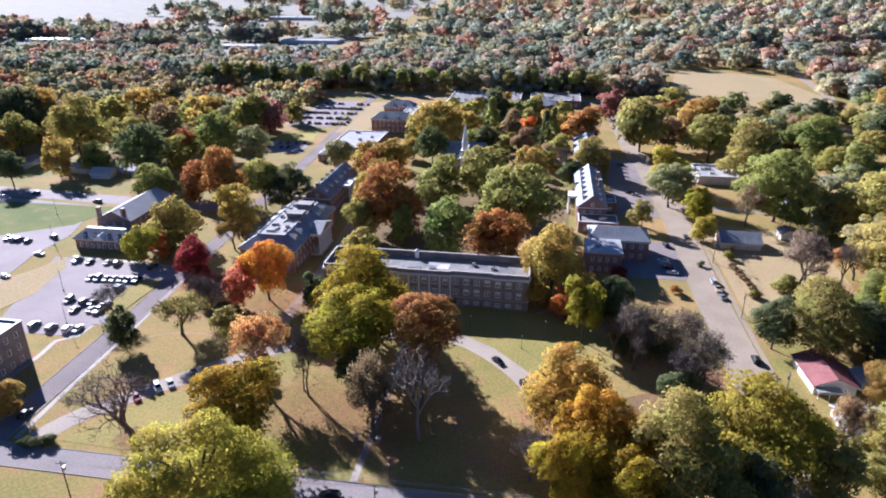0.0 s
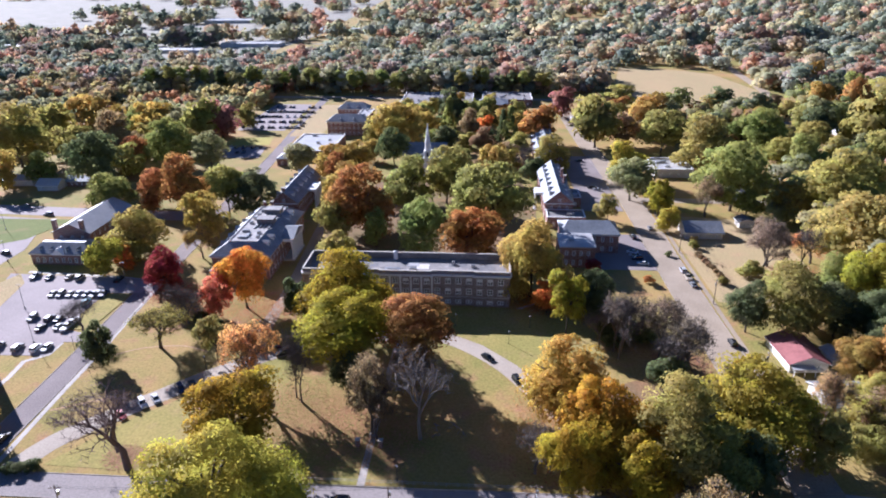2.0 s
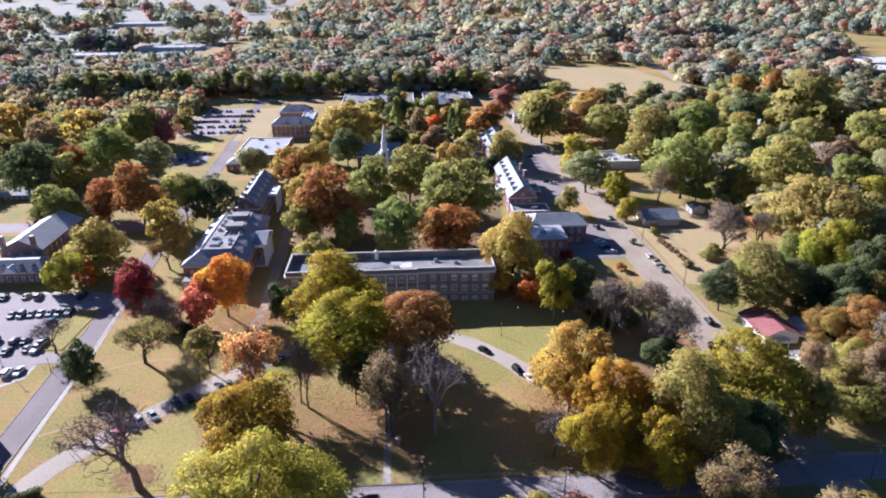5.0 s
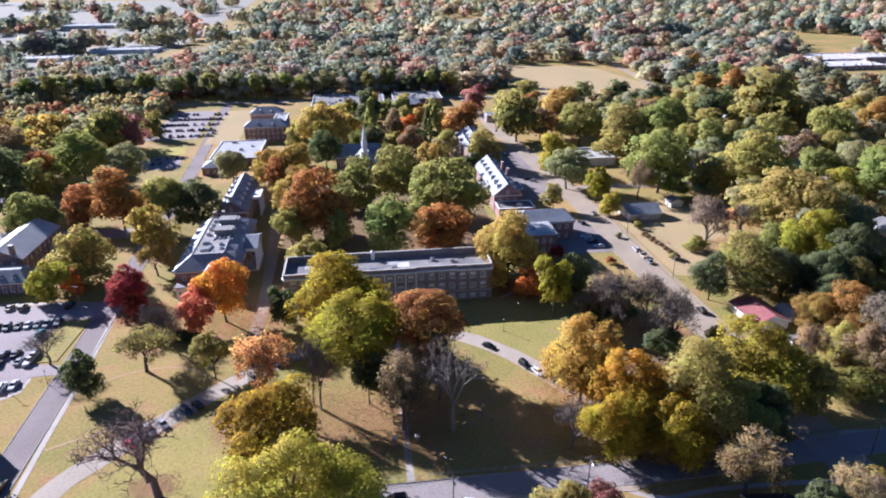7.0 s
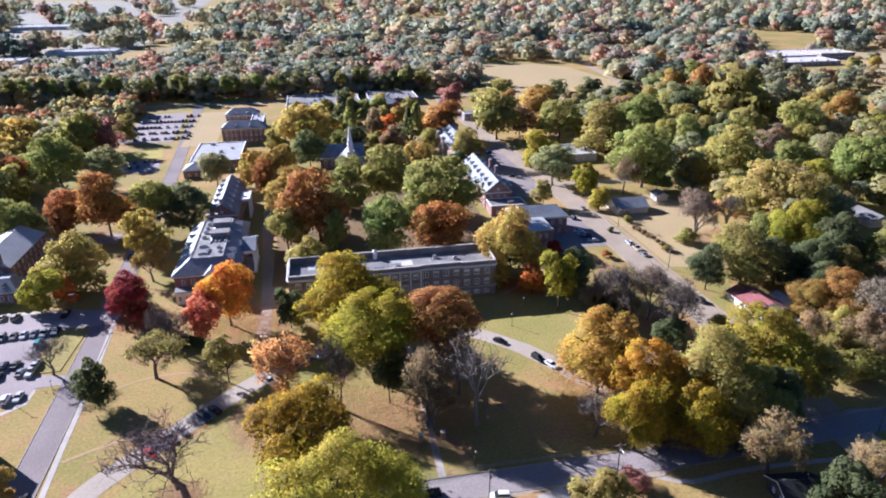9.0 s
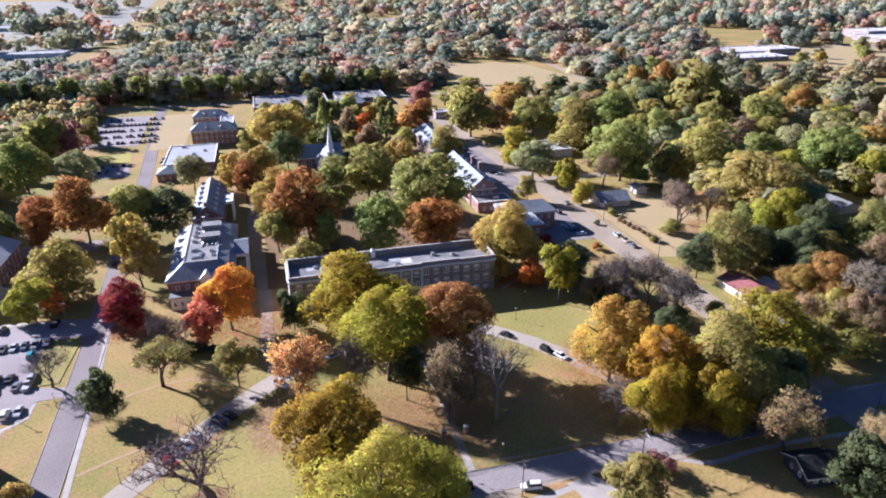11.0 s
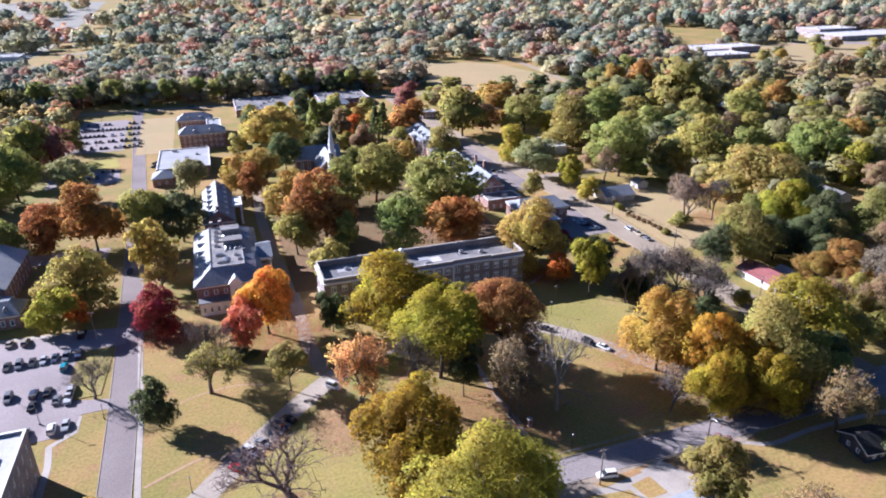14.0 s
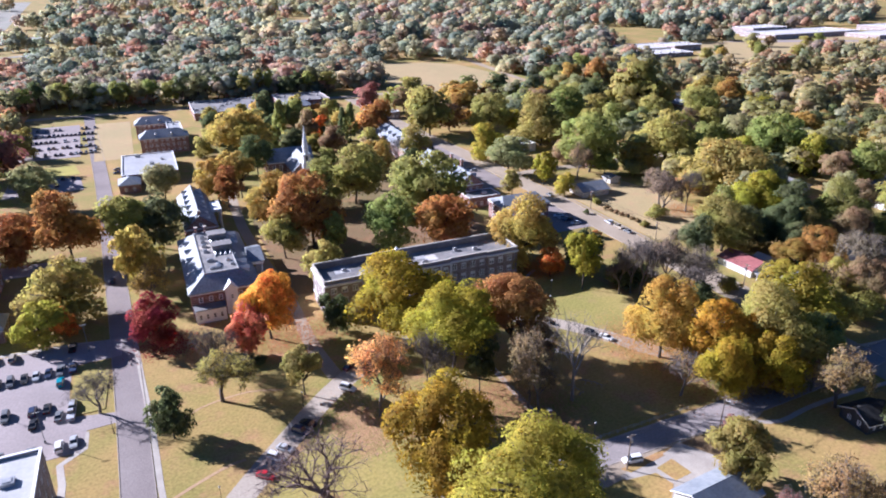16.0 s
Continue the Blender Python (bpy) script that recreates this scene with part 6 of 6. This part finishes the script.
# lone trees on the school field
for x, y, c, r in ((520, 640, OLIVE, 9), (560, 655, OCHRE, 8), (610, 640, GREEN, 10), (655, 690, OLIVE, 9), (700, 735, SAGE, 11), (720, 720, BROWN, 9), (590, 690, DARK, 7), (760, 690, OLIVE, 10), (820, 720, GREEN, 9), (640, 610, OLIVEGOLD, 10)):
    tree("broad", c, x, y, r * 1.8, r, r * 0.85, 2, "lone trees on the school field")


def woods(name, label, colour, count_, area, seed, big=1.0, fine=90):
    """One mesh of many far tree crowns with their trunks, gathered in stands with lanes between."""
    g = np.random.default_rng(seed)
    xs, ys = [], []
    for _ in range(count_ * 8):
        if len(xs) >= count_:
            break
        x, y = area(g)
        if y > 615 and noise.noise(Vector((x / 170, y / 240, 3.7))) < (0.21 if x < -200 - 0.1 * (y - 800) and y > 815 else -0.14 if x < 60 else -0.42):
            continue
        if not taken(x, y) and not (y > 500 and road_near(x, y)) and not any(a < x < b and c < y < d for a, b, c, d in OPEN):
            xs.append(x)
            ys.append(y)
    base = [crown_quads(300 + q, "round", 26, fine, 0.31 * (90 / fine) ** 0.5, 0.2, 0.8, 1.35) for q in range(4)]
    out, nrm = [], []
    for q, (x, y) in enumerate(zip(xs, ys)):
        r = g.uniform(5.5, 10.5) * big
        h = r * g.uniform(1.45, 1.95)
        b, way = base[q % 4]
        soft = b + np.array([0, 0, 0.35])
        soft = soft / np.linalg.norm(soft, axis=2, keepdims=True) + 0.35 * way[:, None]
        out.append(b * np.array([r, r, r * 0.85]) * 0.96 + np.array([x, y, h - r * 0.85]))
        nrm.append(soft / np.linalg.norm(soft, axis=2, keepdims=True))
        nrm.append(np.tile((0.0, -1.0, 0.0), (2, 3, 1)))
        t = np.array([[[-0.4, 0, 0], [0.4, 0, 0], [0.25, 0, h * 0.6]], [[-0.4, 0, 0], [0.25, 0, h * 0.6], [-0.25, 0, h * 0.6]]])
        out.append(t + np.array([x, y, 0]))
    ob = part(name, quads_mesh(name, np.concatenate(out), FARLEAF, np.concatenate(nrm)))
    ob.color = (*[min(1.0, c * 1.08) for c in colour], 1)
    tagged(ob, label, "trees", kind="stuff")


OPEN = [(-760, -395, 835, 900), (-1200, -500, 1190, 1330), (-900, -250, 1680, 1860), (-300, -60, 1050, 1110), (150, 420, 1490, 1590), (-2500, -1100, 1500, 2600),
        (-1100, -940, 1020, 1100), (-860, -690, 960, 1030), (-520, -320, 920, 975), (-430, -320, 1000, 1060), (-260, -140, 985, 1050), (-60, 60, 1320, 1380)]


def ring(y0, y1, west, east):
    """A stretch of country that widens with its distance."""
    def area(g):
        y = y0 + (y1 - y0) * g.random() ** 1.3
        return y * g.uniform(west, east), y
    return area


# Far crown colours are paled and greyed, so haze is painted into them.
HAZED_FAR = [("olive green", (.46, .43, .24), 4), ("green", (.34, .37, .23), 3), ("dark green", (.23, .27, .19), 2), ("grey-green", (.41, .42, .30), 4),
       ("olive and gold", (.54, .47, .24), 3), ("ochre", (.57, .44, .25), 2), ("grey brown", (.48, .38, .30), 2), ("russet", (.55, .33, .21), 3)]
for q, (word, colour, share) in enumerate(HAZED_FAR):
    # The side woods, less far off, keep less of the painted haze.
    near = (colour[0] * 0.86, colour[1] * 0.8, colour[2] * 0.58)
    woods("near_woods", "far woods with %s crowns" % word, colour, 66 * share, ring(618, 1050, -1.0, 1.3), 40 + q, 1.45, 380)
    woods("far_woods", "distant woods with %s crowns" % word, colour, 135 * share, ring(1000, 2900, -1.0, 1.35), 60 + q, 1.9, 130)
    woods("side_woods", "woods beside the campus with %s crowns" % word, near, 24 * share, lambda g: (g.uniform(-760, -335), g.uniform(330, 640)), 80 + q, 1.25, 330)
    woods("side_woods", "woods behind the far lot with %s crowns" % word, near, 3 * share, lambda g: (g.uniform(-335, -205), g.uniform(470, 590)), 120 + q)
    woods("side_woods", "woods beyond the houses with %s crowns" % word, near, 34 * share, lambda g: (g.uniform(250, 900), g.uniform(150, 700)), 90 + q, 1.2, 340)
for q, (word, colour, share) in enumerate((("olive green", OLIVE, 60), ("green", GREEN, 55), ("olive and gold", OLIVEGOLD, 50), ("dark green", DARK, 25), ("ochre", OCHRE, 25), ("grey-green", SAGE, 25), ("brown", BROWN, 12))):
    woods("garden_woods", "leafy gardens with %s crowns among houses" % word, colour, share // 2, lambda g: (g.uniform(118, 330), g.uniform(215, 600)), 140 + q, 1.35, 1100)

# ---- cars ----
def car_model(kind):
    """A car along +y, wheels on z = 0, built once; the paint is the object's colour."""
    sizes = {"sedan": (4.7, 1.82, 0.95, 1.45), "suv": (4.75, 1.9, 1.08, 1.75), "pickup": (5.6, 1.95, 1.1, 1.85), "hatchback": (4.2, 1.78, 0.95, 1.5)}
    L, W, belt, top = sizes[kind]
    word = {"sedan": "sedan", "suv": "sport utility car", "pickup": "pickup truck", "hatchback": "hatchback"}[kind]
    c = thing("car", word, "car", pose(0, -500, -50))
    hw = W / 2
    s = Shape()
    y = [-L / 2, -L / 2 + 0.15, -L * 0.28, L * 0.22, L / 2 - 0.35, L / 2]
    zt = [belt * 0.82, belt * 0.97, belt, belt * 0.98, belt * 0.8, belt * 0.62]
    inset = [0.16, 0.04, 0.0, 0.0, 0.05, 0.2]
    ringsv = []
    for yy, z, q in zip(y, zt, inset):
        ringsv.append([(-hw + q, yy, 0.32), (-hw + q - 0.02, yy, 0.62), (-hw + q + 0.07, yy, z), (hw - q - 0.07, yy, z), (hw - q + 0.02, yy, 0.62), (hw - q, yy, 0.32)])
    for a, b in zip(ringsv, ringsv[1:]):
        for j in range(6):
            s.poly(a[j], a[(j + 1) % 6], b[(j + 1) % 6], b[j])
    s.poly(*ringsv[0][::-1])
    s.poly(*ringsv[-1])
    cab = {"sedan": (-L * 0.36, -L * 0.2, L * 0.06, L * 0.24), "suv": (-L * 0.47, -L * 0.42, L * 0.08, L * 0.25), "pickup": (-L * 0.08, -L * 0.04, L * 0.14, L * 0.26), "hatchback": (-L * 0.46, -L * 0.36, L * 0.08, L * 0.27)}[kind]
    s.box(-hw + 0.28, hw - 0.28, cab[1] - 0.02, cab[2] + 0.02, top - 0.07, top, 0.06)
    if kind == "pickup":
        s.box(-hw + 0.1, hw - 0.1, -L / 2 + 0.2, cab[0] - 0.1, belt - 0.1, belt - 0.02)
    part("body", s, PAINT, c)
    gls = Shape().solid([(-hw + 0.1, cab[0], belt - 0.03), (hw - 0.1, cab[0], belt - 0.03), (hw - 0.1, cab[3], belt - 0.03), (-hw + 0.1, cab[3], belt - 0.03)],
                        [(-hw + 0.26, cab[1], top - 0.06), (hw - 0.26, cab[1], top - 0.06), (hw - 0.26, cab[2], top - 0.06), (-hw + 0.26, cab[2], top - 0.06)])
    part("glasshouse", gls, GLASS, c)
    wheel = Shape().tube([(-0.11, 0, 0), (0.11, 0, 0)], [0.33, 0.33], 12)
    rim = Shape().tube([(-0.12, 0, 0), (0.12, 0, 0)], [0.19, 0.19], 8)
    wm, rm = wheel.mesh("wheel", RUBBER), rim.mesh("rim", METAL)
    for sx in (-1, 1):
        for yy in (-L * 0.3, L * 0.31):
            w = part("wheel", wm, None, c, "", pose(sx * (hw - 0.1), yy, 0.33))
            part("rim", rm, None, w)
        part("headlight", Shape().box(sx * (hw - 0.42) - 0.2, sx * (hw - 0.42) + 0.2, L / 2 - 0.1, L / 2 + 0.015, belt * 0.5, belt * 0.62), LENS_W, c)
        part("taillight", Shape().box(sx * (hw - 0.32) - 0.15, sx * (hw - 0.32) + 0.15, -L / 2 - 0.015, -L / 2 + 0.1, belt * 0.6, belt * 0.8), LENS_R, c)
    return c


MODELS = {k: car_model(k) for k in ("sedan", "suv", "pickup", "hatchback")}
CAR_COLOURS = {"white": (.75, .75, .74), "silver": (.45, .46, .48), "grey": (.16, .165, .175), "black": (.015, .015, .018), "dark blue": (.02, .035, .09), "red": (.42, .02, .03), "teal": (.02, .25, .33), "maroon": (.12, .015, .02), "tan": (.36, .31, .24)}


def car(kind, colour, x, y, turn, where, group="", z=0.045):
    m = pose(x, y, z, 0, 0, turn)
    ob = copy_thing(MODELS[kind], m)
    for o in ob.children_recursive:
        if o.name.startswith("body"):
            o.color = (*CAR_COLOURS[colour], 1)
    tagged(ob, "%s %s %s" % (colour, MODELS[kind]["label"], where), "car", group)
    return ob


g = random.Random(24)
MIX = ["silver", "grey", "black", "dark blue", "grey", "white", "grey", "black", "silver", "dark blue", "black", "tan"]
KINDS = ["sedan", "sedan", "suv", "suv", "hatchback", "pickup"]
for (x, y) in ((-184, 213.5), (-178, 213), (-170.6, 213.6), (-166.2, 213.2), (-150.4, 212.6), (-168.2, 199.4), (-165.1, 199.4), (-161.8, 199.7), (-158.9, 199.9), (-155.9, 200.1), (-152.8, 200.2), (-149.7, 200.4),
               (-164.1, 182), (-158.0, 181.8), (-157.3, 176), (-154.7, 181.8), (-148.7, 181), (-151.7, 177), (-148.8, 176.6), (-163.3, 164.3), (-156.6, 163.6), (-150.7, 163.7), (-147.6, 164.2)):
    car(g.choice(KINDS), g.choice(MIX), x, y + 0.6, g.choice((0, 180)) + g.uniform(-4, 4), "parked in the pale car park", "cars in the car park")
car("suv", "teal", -152.5, 194.4, 2, "parked in the pale car park", "cars in the car park")
for (x, y, t) in ((-210.8, 234.9, 70), (-204, 217.6, 80), (-201.8, 196.6, 75), (-229, 230.8, 0), (-226.2, 230.4, 0), (-223.6, 230.3, 0), (-218.5, 229.1, 0), (-262, 288, 85), (-240, 291, 85), (-222, 281, 84), (-275, 281, 265)):
    car(g.choice(KINDS), g.choice(MIX), x, y, t, "on the far paving")
car("sedan", "red", -107.3, 133.9, 228, "parked on the curved drive")
car("suv", "white", -104.0, 139.0, 222, "parked on the curved drive")
car("sedan", "silver", -101.4, 141.2, 222, "parked on the curved drive")
car("suv", "dark blue", -96.6, 146.0, 222, "parked on the curved drive")
car("sedan", "black", -94.2, 148.4, 40, "parked on the curved drive")
car("suv", "white", -80.8, 158.8, 222, "parked on the curved drive")
for (x, y, c) in ((-77.2, 168.6, "maroon"), (-73.4, 165.8, "black"), (-69.4, 168.2, "grey"), (-65.2, 169.8, "silver")):
    car("sedan", c, x, y, 300, "parked under the trees on the drive")
car("sedan", "black", -11.4, 167.0, 222, "on the drive beside the lawn")
car("suv", "black", -3.0, 155.4, 205, "parked on the drive beside the lawn")
car("sedan", "white", -0.2, 151.4, 205, "parked on the drive beside the lawn")
for (x, y, c, k) in ((47.2, 249.8, "white", "sedan"), (47.4, 246.3, "silver", "sedan"), (47.8, 243.2, "dark blue", "suv"), (49.0, 238.4, "white", "sedan")):
    car(k, c, x, y, 82, "parked beside the brick hall")
for (x, y, c, k, t) in ((62.9, 232.8, "silver", "suv", 0), (63.1, 226.2, "tan", "pickup", 0), (63.4, 220.4, "grey", "sedan", 2), (50.6, 266.3, "black", "suv", 10), (64.0, 179.6, "black", "suv", 0), (45, 332, "silver", "sedan", 60), (42.5, 335, "black", "suv", 60),
                        (42, 387.5, "black", "suv", 80), (60.3, 277.5, "grey", "sedan", 0)):
    car(k, c, x, y, t, "parked along the wide street")
car("suv", "white", -28.9, 103.9, 80, "on the street apron")
car("suv", "black", -43.6, 107.4, 90, "on the front street")
car("sedan", "black", -132.0, 123.0, 0, "driving on the campus road")
car("suv", "dark blue", -140.0, 259.0, 0, "on the campus road")
for q in range(5):
    for w in range(15):
        if g.random() < 0.8:
            car(g.choice(KINDS), g.choice(MIX), -193.5 + 2.8 * w if q % 2 == 0 else -192.5 + 2.8 * w * 0.95, 470 + q * 19 + g.uniform(-0.5, 0.5), g.choice((0, 180)), "in the distant car park", "cars in the far lot")
for (x, y) in ((-187, 408), (-184, 408.5), (-180, 409), (-176.5, 409), (-172, 410), (-166, 411), (-161, 411.5), (-172, 398), (-168, 399), (-180, 397), (-184, 396.5)):
    car(g.choice(KINDS), g.choice(MIX), x, y, g.uniform(-5, 5), "in the small distant car park", "cars in the small lot")
for (x, y, t) in ((-152, 470, 2), (-151.6, 478, 2), (-152.4, 486, 2), (-139, 420, 90), (-139, 412, 90), (-60, 598, 90), (-120, 598, 90)):
    car(g.choice(KINDS), g.choice(MIX), x, y, t, "parked on distant paving")
for k in MODELS.values():
    for o in list(k.children_recursive) + [k]:
        bpy.data.objects.remove(o)

# ---- poles, lamps, gate, litter ----
def utility_pole(x, y, h, turn, lamp=False):
    p = thing("utility_pole", "weathered timber utility pole with crossarm", "utility pole", pose(x, y, 0, 0, 0, turn))
    part("post", Shape().tube([(0, 0, 0), (0, 0, h)], [0.17, 0.11], 8), POLEWOOD, p)
    part("crossarm", Shape().box(-1.2, 1.2, -0.07, 0.07, h - 0.75, h - 0.6), POLEWOOD, p)
    for i in (-1.05, -0.4, 0.4, 1.05):
        part("insulator", Shape().tube([(i, 0, h - 0.6), (i, 0, h - 0.4)], [0.05, 0.04], 6), TRIM, p)
    part("transformer", Shape().tube([(0.35, 0.1, h - 2.6), (0.35, 0.1, h - 1.6)], [0.28, 0.28], 10), METAL, p)
    if lamp:
        part("lamp_arm", Shape().tube([(0, 0, h - 1.6), (0, -1.2, h - 1.2), (0, -2.2, h - 1.15)], [0.05, 0.05, 0.04], 6), METAL, p)
        part("lamp_head", Shape().box(-0.15, 0.15, -2.8, -2.1, h - 1.25, h - 1.1), METAL, p)
    return p


POLES = [(-100.6, 98.3), (-66, 101.5), (-31.8, 102.2), (-1.4, 104.4), (33, 106), (69.5, 107)]
for i, (x, y) in enumerate(POLES):
    utility_pole(x, y, 10.2, 0 if i else 10, i % 2 == 1)
for (x, y) in ((66.4, 206.4), (66.4, 251.5), (66.2, 160), (65, 300)):
    utility_pole(x, y, 9.5, 90)
for i in range(len(POLES) - 1):
    a, b = POLES[i], POLES[i + 1]
    for k, off in enumerate((-1.0, 0.0, 1.0)):
        pts = []
        for j in range(9):
            t = j / 8
            pts.append((a[0] + (b[0] - a[0]) * t, a[1] + (b[1] - a[1]) * t + off * 0.35, 9.85 - 1.1 * 4 * t * (1 - t)))
        tagged(part("power_line", Shape().tube(pts, [0.022] * 9, 4), DARKMETAL), "thin dark overhead power line", "cable", "power lines")
SIDE = [(66.4, 107), (66.2, 160), (66.4, 206.4), (66.4, 251.5), (65, 300)]
for a, b in zip(SIDE, SIDE[1:]):
    for off in (-0.8, 0.0, 0.8):
        pts = [(a[0] + (b[0] - a[0]) * j / 8 + off, a[1] + (b[1] - a[1]) * j / 8, 9.1 - 4 * (j / 8) * (1 - j / 8)) for j in range(9)]
        tagged(part("power_line", Shape().tube(pts, [0.022] * 9, 4), DARKMETAL), "thin dark overhead power line", "cable", "power lines")


def street_lamp(x, y, h=4.2):
    p = thing("street_lamp", "dark post lamp with globe on the lawn", "street lamp", pose(x, y, 0))
    part("post", Shape().tube([(0, 0, 0), (0, 0, 0.4), (0, 0, 0.45), (0, 0, h)], [0.16, 0.14, 0.07, 0.05], 8), DARKMETAL, p)
    part("globe", Shape().tube([(0, 0, h), (0, 0, h + 0.12), (0, 0, h + 0.35), (0, 0, h + 0.5)], [0.1, 0.22, 0.2, 0.05], 8), LENS_W, p, "pale glass globe", smooth=True)


for (x, y) in ((-117.4, 130), (-93.6, 156.5), (-31.8, 114.6), (-60, 182), (-22, 186), (2, 186), (-138.8, 165), (-138.2, 130), (-5, 176), (-84, 178)):
    street_lamp(x, y)


def tall_lamp(x, y, h=9.0, turn=0):
    p = thing("lot_lamp", "tall grey car park lamp with two heads", "street lamp", pose(x, y, 0, 0, 0, turn))
    part("post", Shape().tube([(0, 0, 0), (0, 0, 0.7), (0, 0, 0.71), (0, 0, h)], [0.25, 0.25, 0.09, 0.06], 8), LAMPMETAL, p)
    for sx in (-1, 1):
        part("lamp_head", Shape().box(min(0, sx * 0.9), max(0, sx * 0.9), -0.1, 0.1, h - 0.05, h + 0.05), LAMPMETAL, p)


for (x, y) in ((-154, 168), (-172, 190), (-205, 228), (-146, 210), (-178, 520), (-178, 480), (-230, 262)):
    tall_lamp(x, y)


def gate_pillar(x, y):
    p = thing("gate_pillar", "square brick gate pillar with stone cap", "pillar", pose(x, y, 0))
    part("shaft", Shape().box(-0.5, 0.5, -0.5, 0.5, 0, 2.1), BRICK, p)
    part("cap", Shape().box(-0.6, 0.6, -0.6, 0.6, 2.1, 2.25).box(-0.35, 0.35, -0.35, 0.35, 2.25, 2.4, 0.12), STONE, p)


for x in (-43.0, -37.4):
    gate_pillar(x, 126.0)


def rail_fence(x0, x1, y):
    f = thing("rail_fence", "thin pale metal rail fence beside the street", "fence", pose(x0, y, 0))
    n = int((x1 - x0) / 2.5)
    for i in range(n + 1):
        part("post", Shape().box(i * 2.5 - 0.04, i * 2.5 + 0.04, -0.04, 0.04, 0, 1.1), METAL, f)
    for z in (0.5, 1.0):
        part("rail", Shape().box(0, n * 2.5, -0.025, 0.025, z - 0.03, z + 0.03), METAL, f)


rail_fence(-58, -2, 113.6)


def fallen_leaves(x, y, rx, ry, n, colour, words, seed):
    g = np.random.default_rng(seed)
    n = n * 3 // 5
    a, q = g.uniform(0, 6.283, n), np.sqrt(g.random(n)) * (1 + 0.25 * g.normal(size=n))
    pos = np.stack([x + rx * q * np.cos(a), y + ry * q * np.sin(a), np.full(n, 0.075) + g.uniform(0, 0.05, n)], 1)
    s = g.uniform(0.10, 0.26, (n, 1))
    t = g.uniform(0, 6.283, n)
    u = np.stack([np.cos(t), np.sin(t), g.normal(scale=0.12, size=n)], 1) * s
    v = np.stack([-np.sin(t), np.cos(t), g.normal(scale=0.12, size=n)], 1) * s
    ob = part("leaf_litter", quads_mesh("leaf_litter", np.stack([pos - u, pos - v, pos + u, pos + v], 1), LITTER))
    ob.color = (*colour, 1)
    tagged(ob, words, "fallen leaves", kind="stuff")


fallen_leaves(-62, 138, 15, 15, 11000, (.42, .27, .11), "orange-brown fallen leaves on the lawn", 1)
fallen_leaves(-88, 194, 15, 12, 5000, (.38, .17, .07), "orange fallen leaves under the trees", 2)
fallen_leaves(-124, 204, 9, 8, 3000, (.28, .05, .04), "dark red fallen leaves under the crimson tree", 3)
fallen_leaves(10, 143, 12, 16, 9000, (.46, .25, .09), "amber fallen leaves beside the drive", 4)
fallen_leaves(25, 120, 28, 12, 4000, (.26, .12, .06), "brown fallen leaves under the trees", 5)
fallen_leaves(8, 205, 9, 9, 3000, (.45, .14, .03), "flame orange fallen leaves beside the hall", 6)
fallen_leaves(-45, 255, 35, 30, 5000, (.24, .12, .06), "brown fallen leaves over the green", 7)
fallen_leaves(-40, 330, 40, 45, 5000, (.30, .20, .08), "ochre fallen leaves over the green", 8)
fallen_leaves(106, 232, 12, 9, 3500, (.40, .18, .06), "peach fallen leaves on the straw lawn", 9)
fallen_leaves(-140, 290, 28, 22, 4000, (.30, .16, .09), "brown fallen leaves under the trees", 10)
fallen_leaves(45, 165, 9, 14, 4000, (.30, .15, .09), "brown fallen leaves under bare trees", 11)
fallen_leaves(-42, 134, 16, 14, 9000, (.40, .22, .10), "brown fallen leaves near the gate", 12)
fallen_leaves(-83, 142, 6, 10, 8000, (.47, .30, .15), "pinkish brown fallen leaves beside the drive", 13)
fallen_leaves(-98, 119, 5, 4, 1800, (.36, .21, .11), "red-brown fallen leaves under the bare tree", 14)


def fallen_branch(x, y, length, turn, seed):
    """A dead limb lying on its side twigs."""
    g = random.Random(seed)
    b = thing("fallen_branch", "bleached fallen branch lying on the shaded lawn", "branch", pose(x, y, 0, 0, 0, turn), "fallen branches")
    spine = [Vector((length * k / 5, g.uniform(-0.25, 0.25) * (k > 0), 0.16 + 0.5 * math.sin(k * 0.62))) for k in range(6)]
    part("limb", Shape().tube(spine, [0.16, 0.14, 0.12, 0.09, 0.07, 0.03], 6), PALEBARK, b, smooth=True)
    for k in (1, 2, 3, 4):
        a = g.choice((-1, 1)) * g.uniform(0.6, 1.1)
        n = length * g.uniform(0.22, 0.4)
        p = spine[k]
        part("twig", Shape().tube([p, p + Vector((math.cos(a), math.sin(a), 0.25)) * n * 0.5, p + Vector((math.cos(a * 1.3), math.sin(a * 1.3), 0.05)) * n], [0.08, 0.06, 0.02], 5), PALEBARK, b)


for q, (x, y, length, turn) in enumerate(((-20.8, 136.4, 7.0, -52), (-25.0, 135.6, 3.6, -70), (-25.2, 130.4, 2.2, 10))):
    fallen_branch(x, y, length, turn, 60 + q)
tarp = thing("garden_pool", "small turquoise covered garden pool", "pool", pose(104, 166, 0))
part("cover", Shape().tube([(0, 0, 0), (0, 0, 1.0), (0, 0, 1.15)], [2.4, 2.4, 2.1], 14), POOL, tarp)
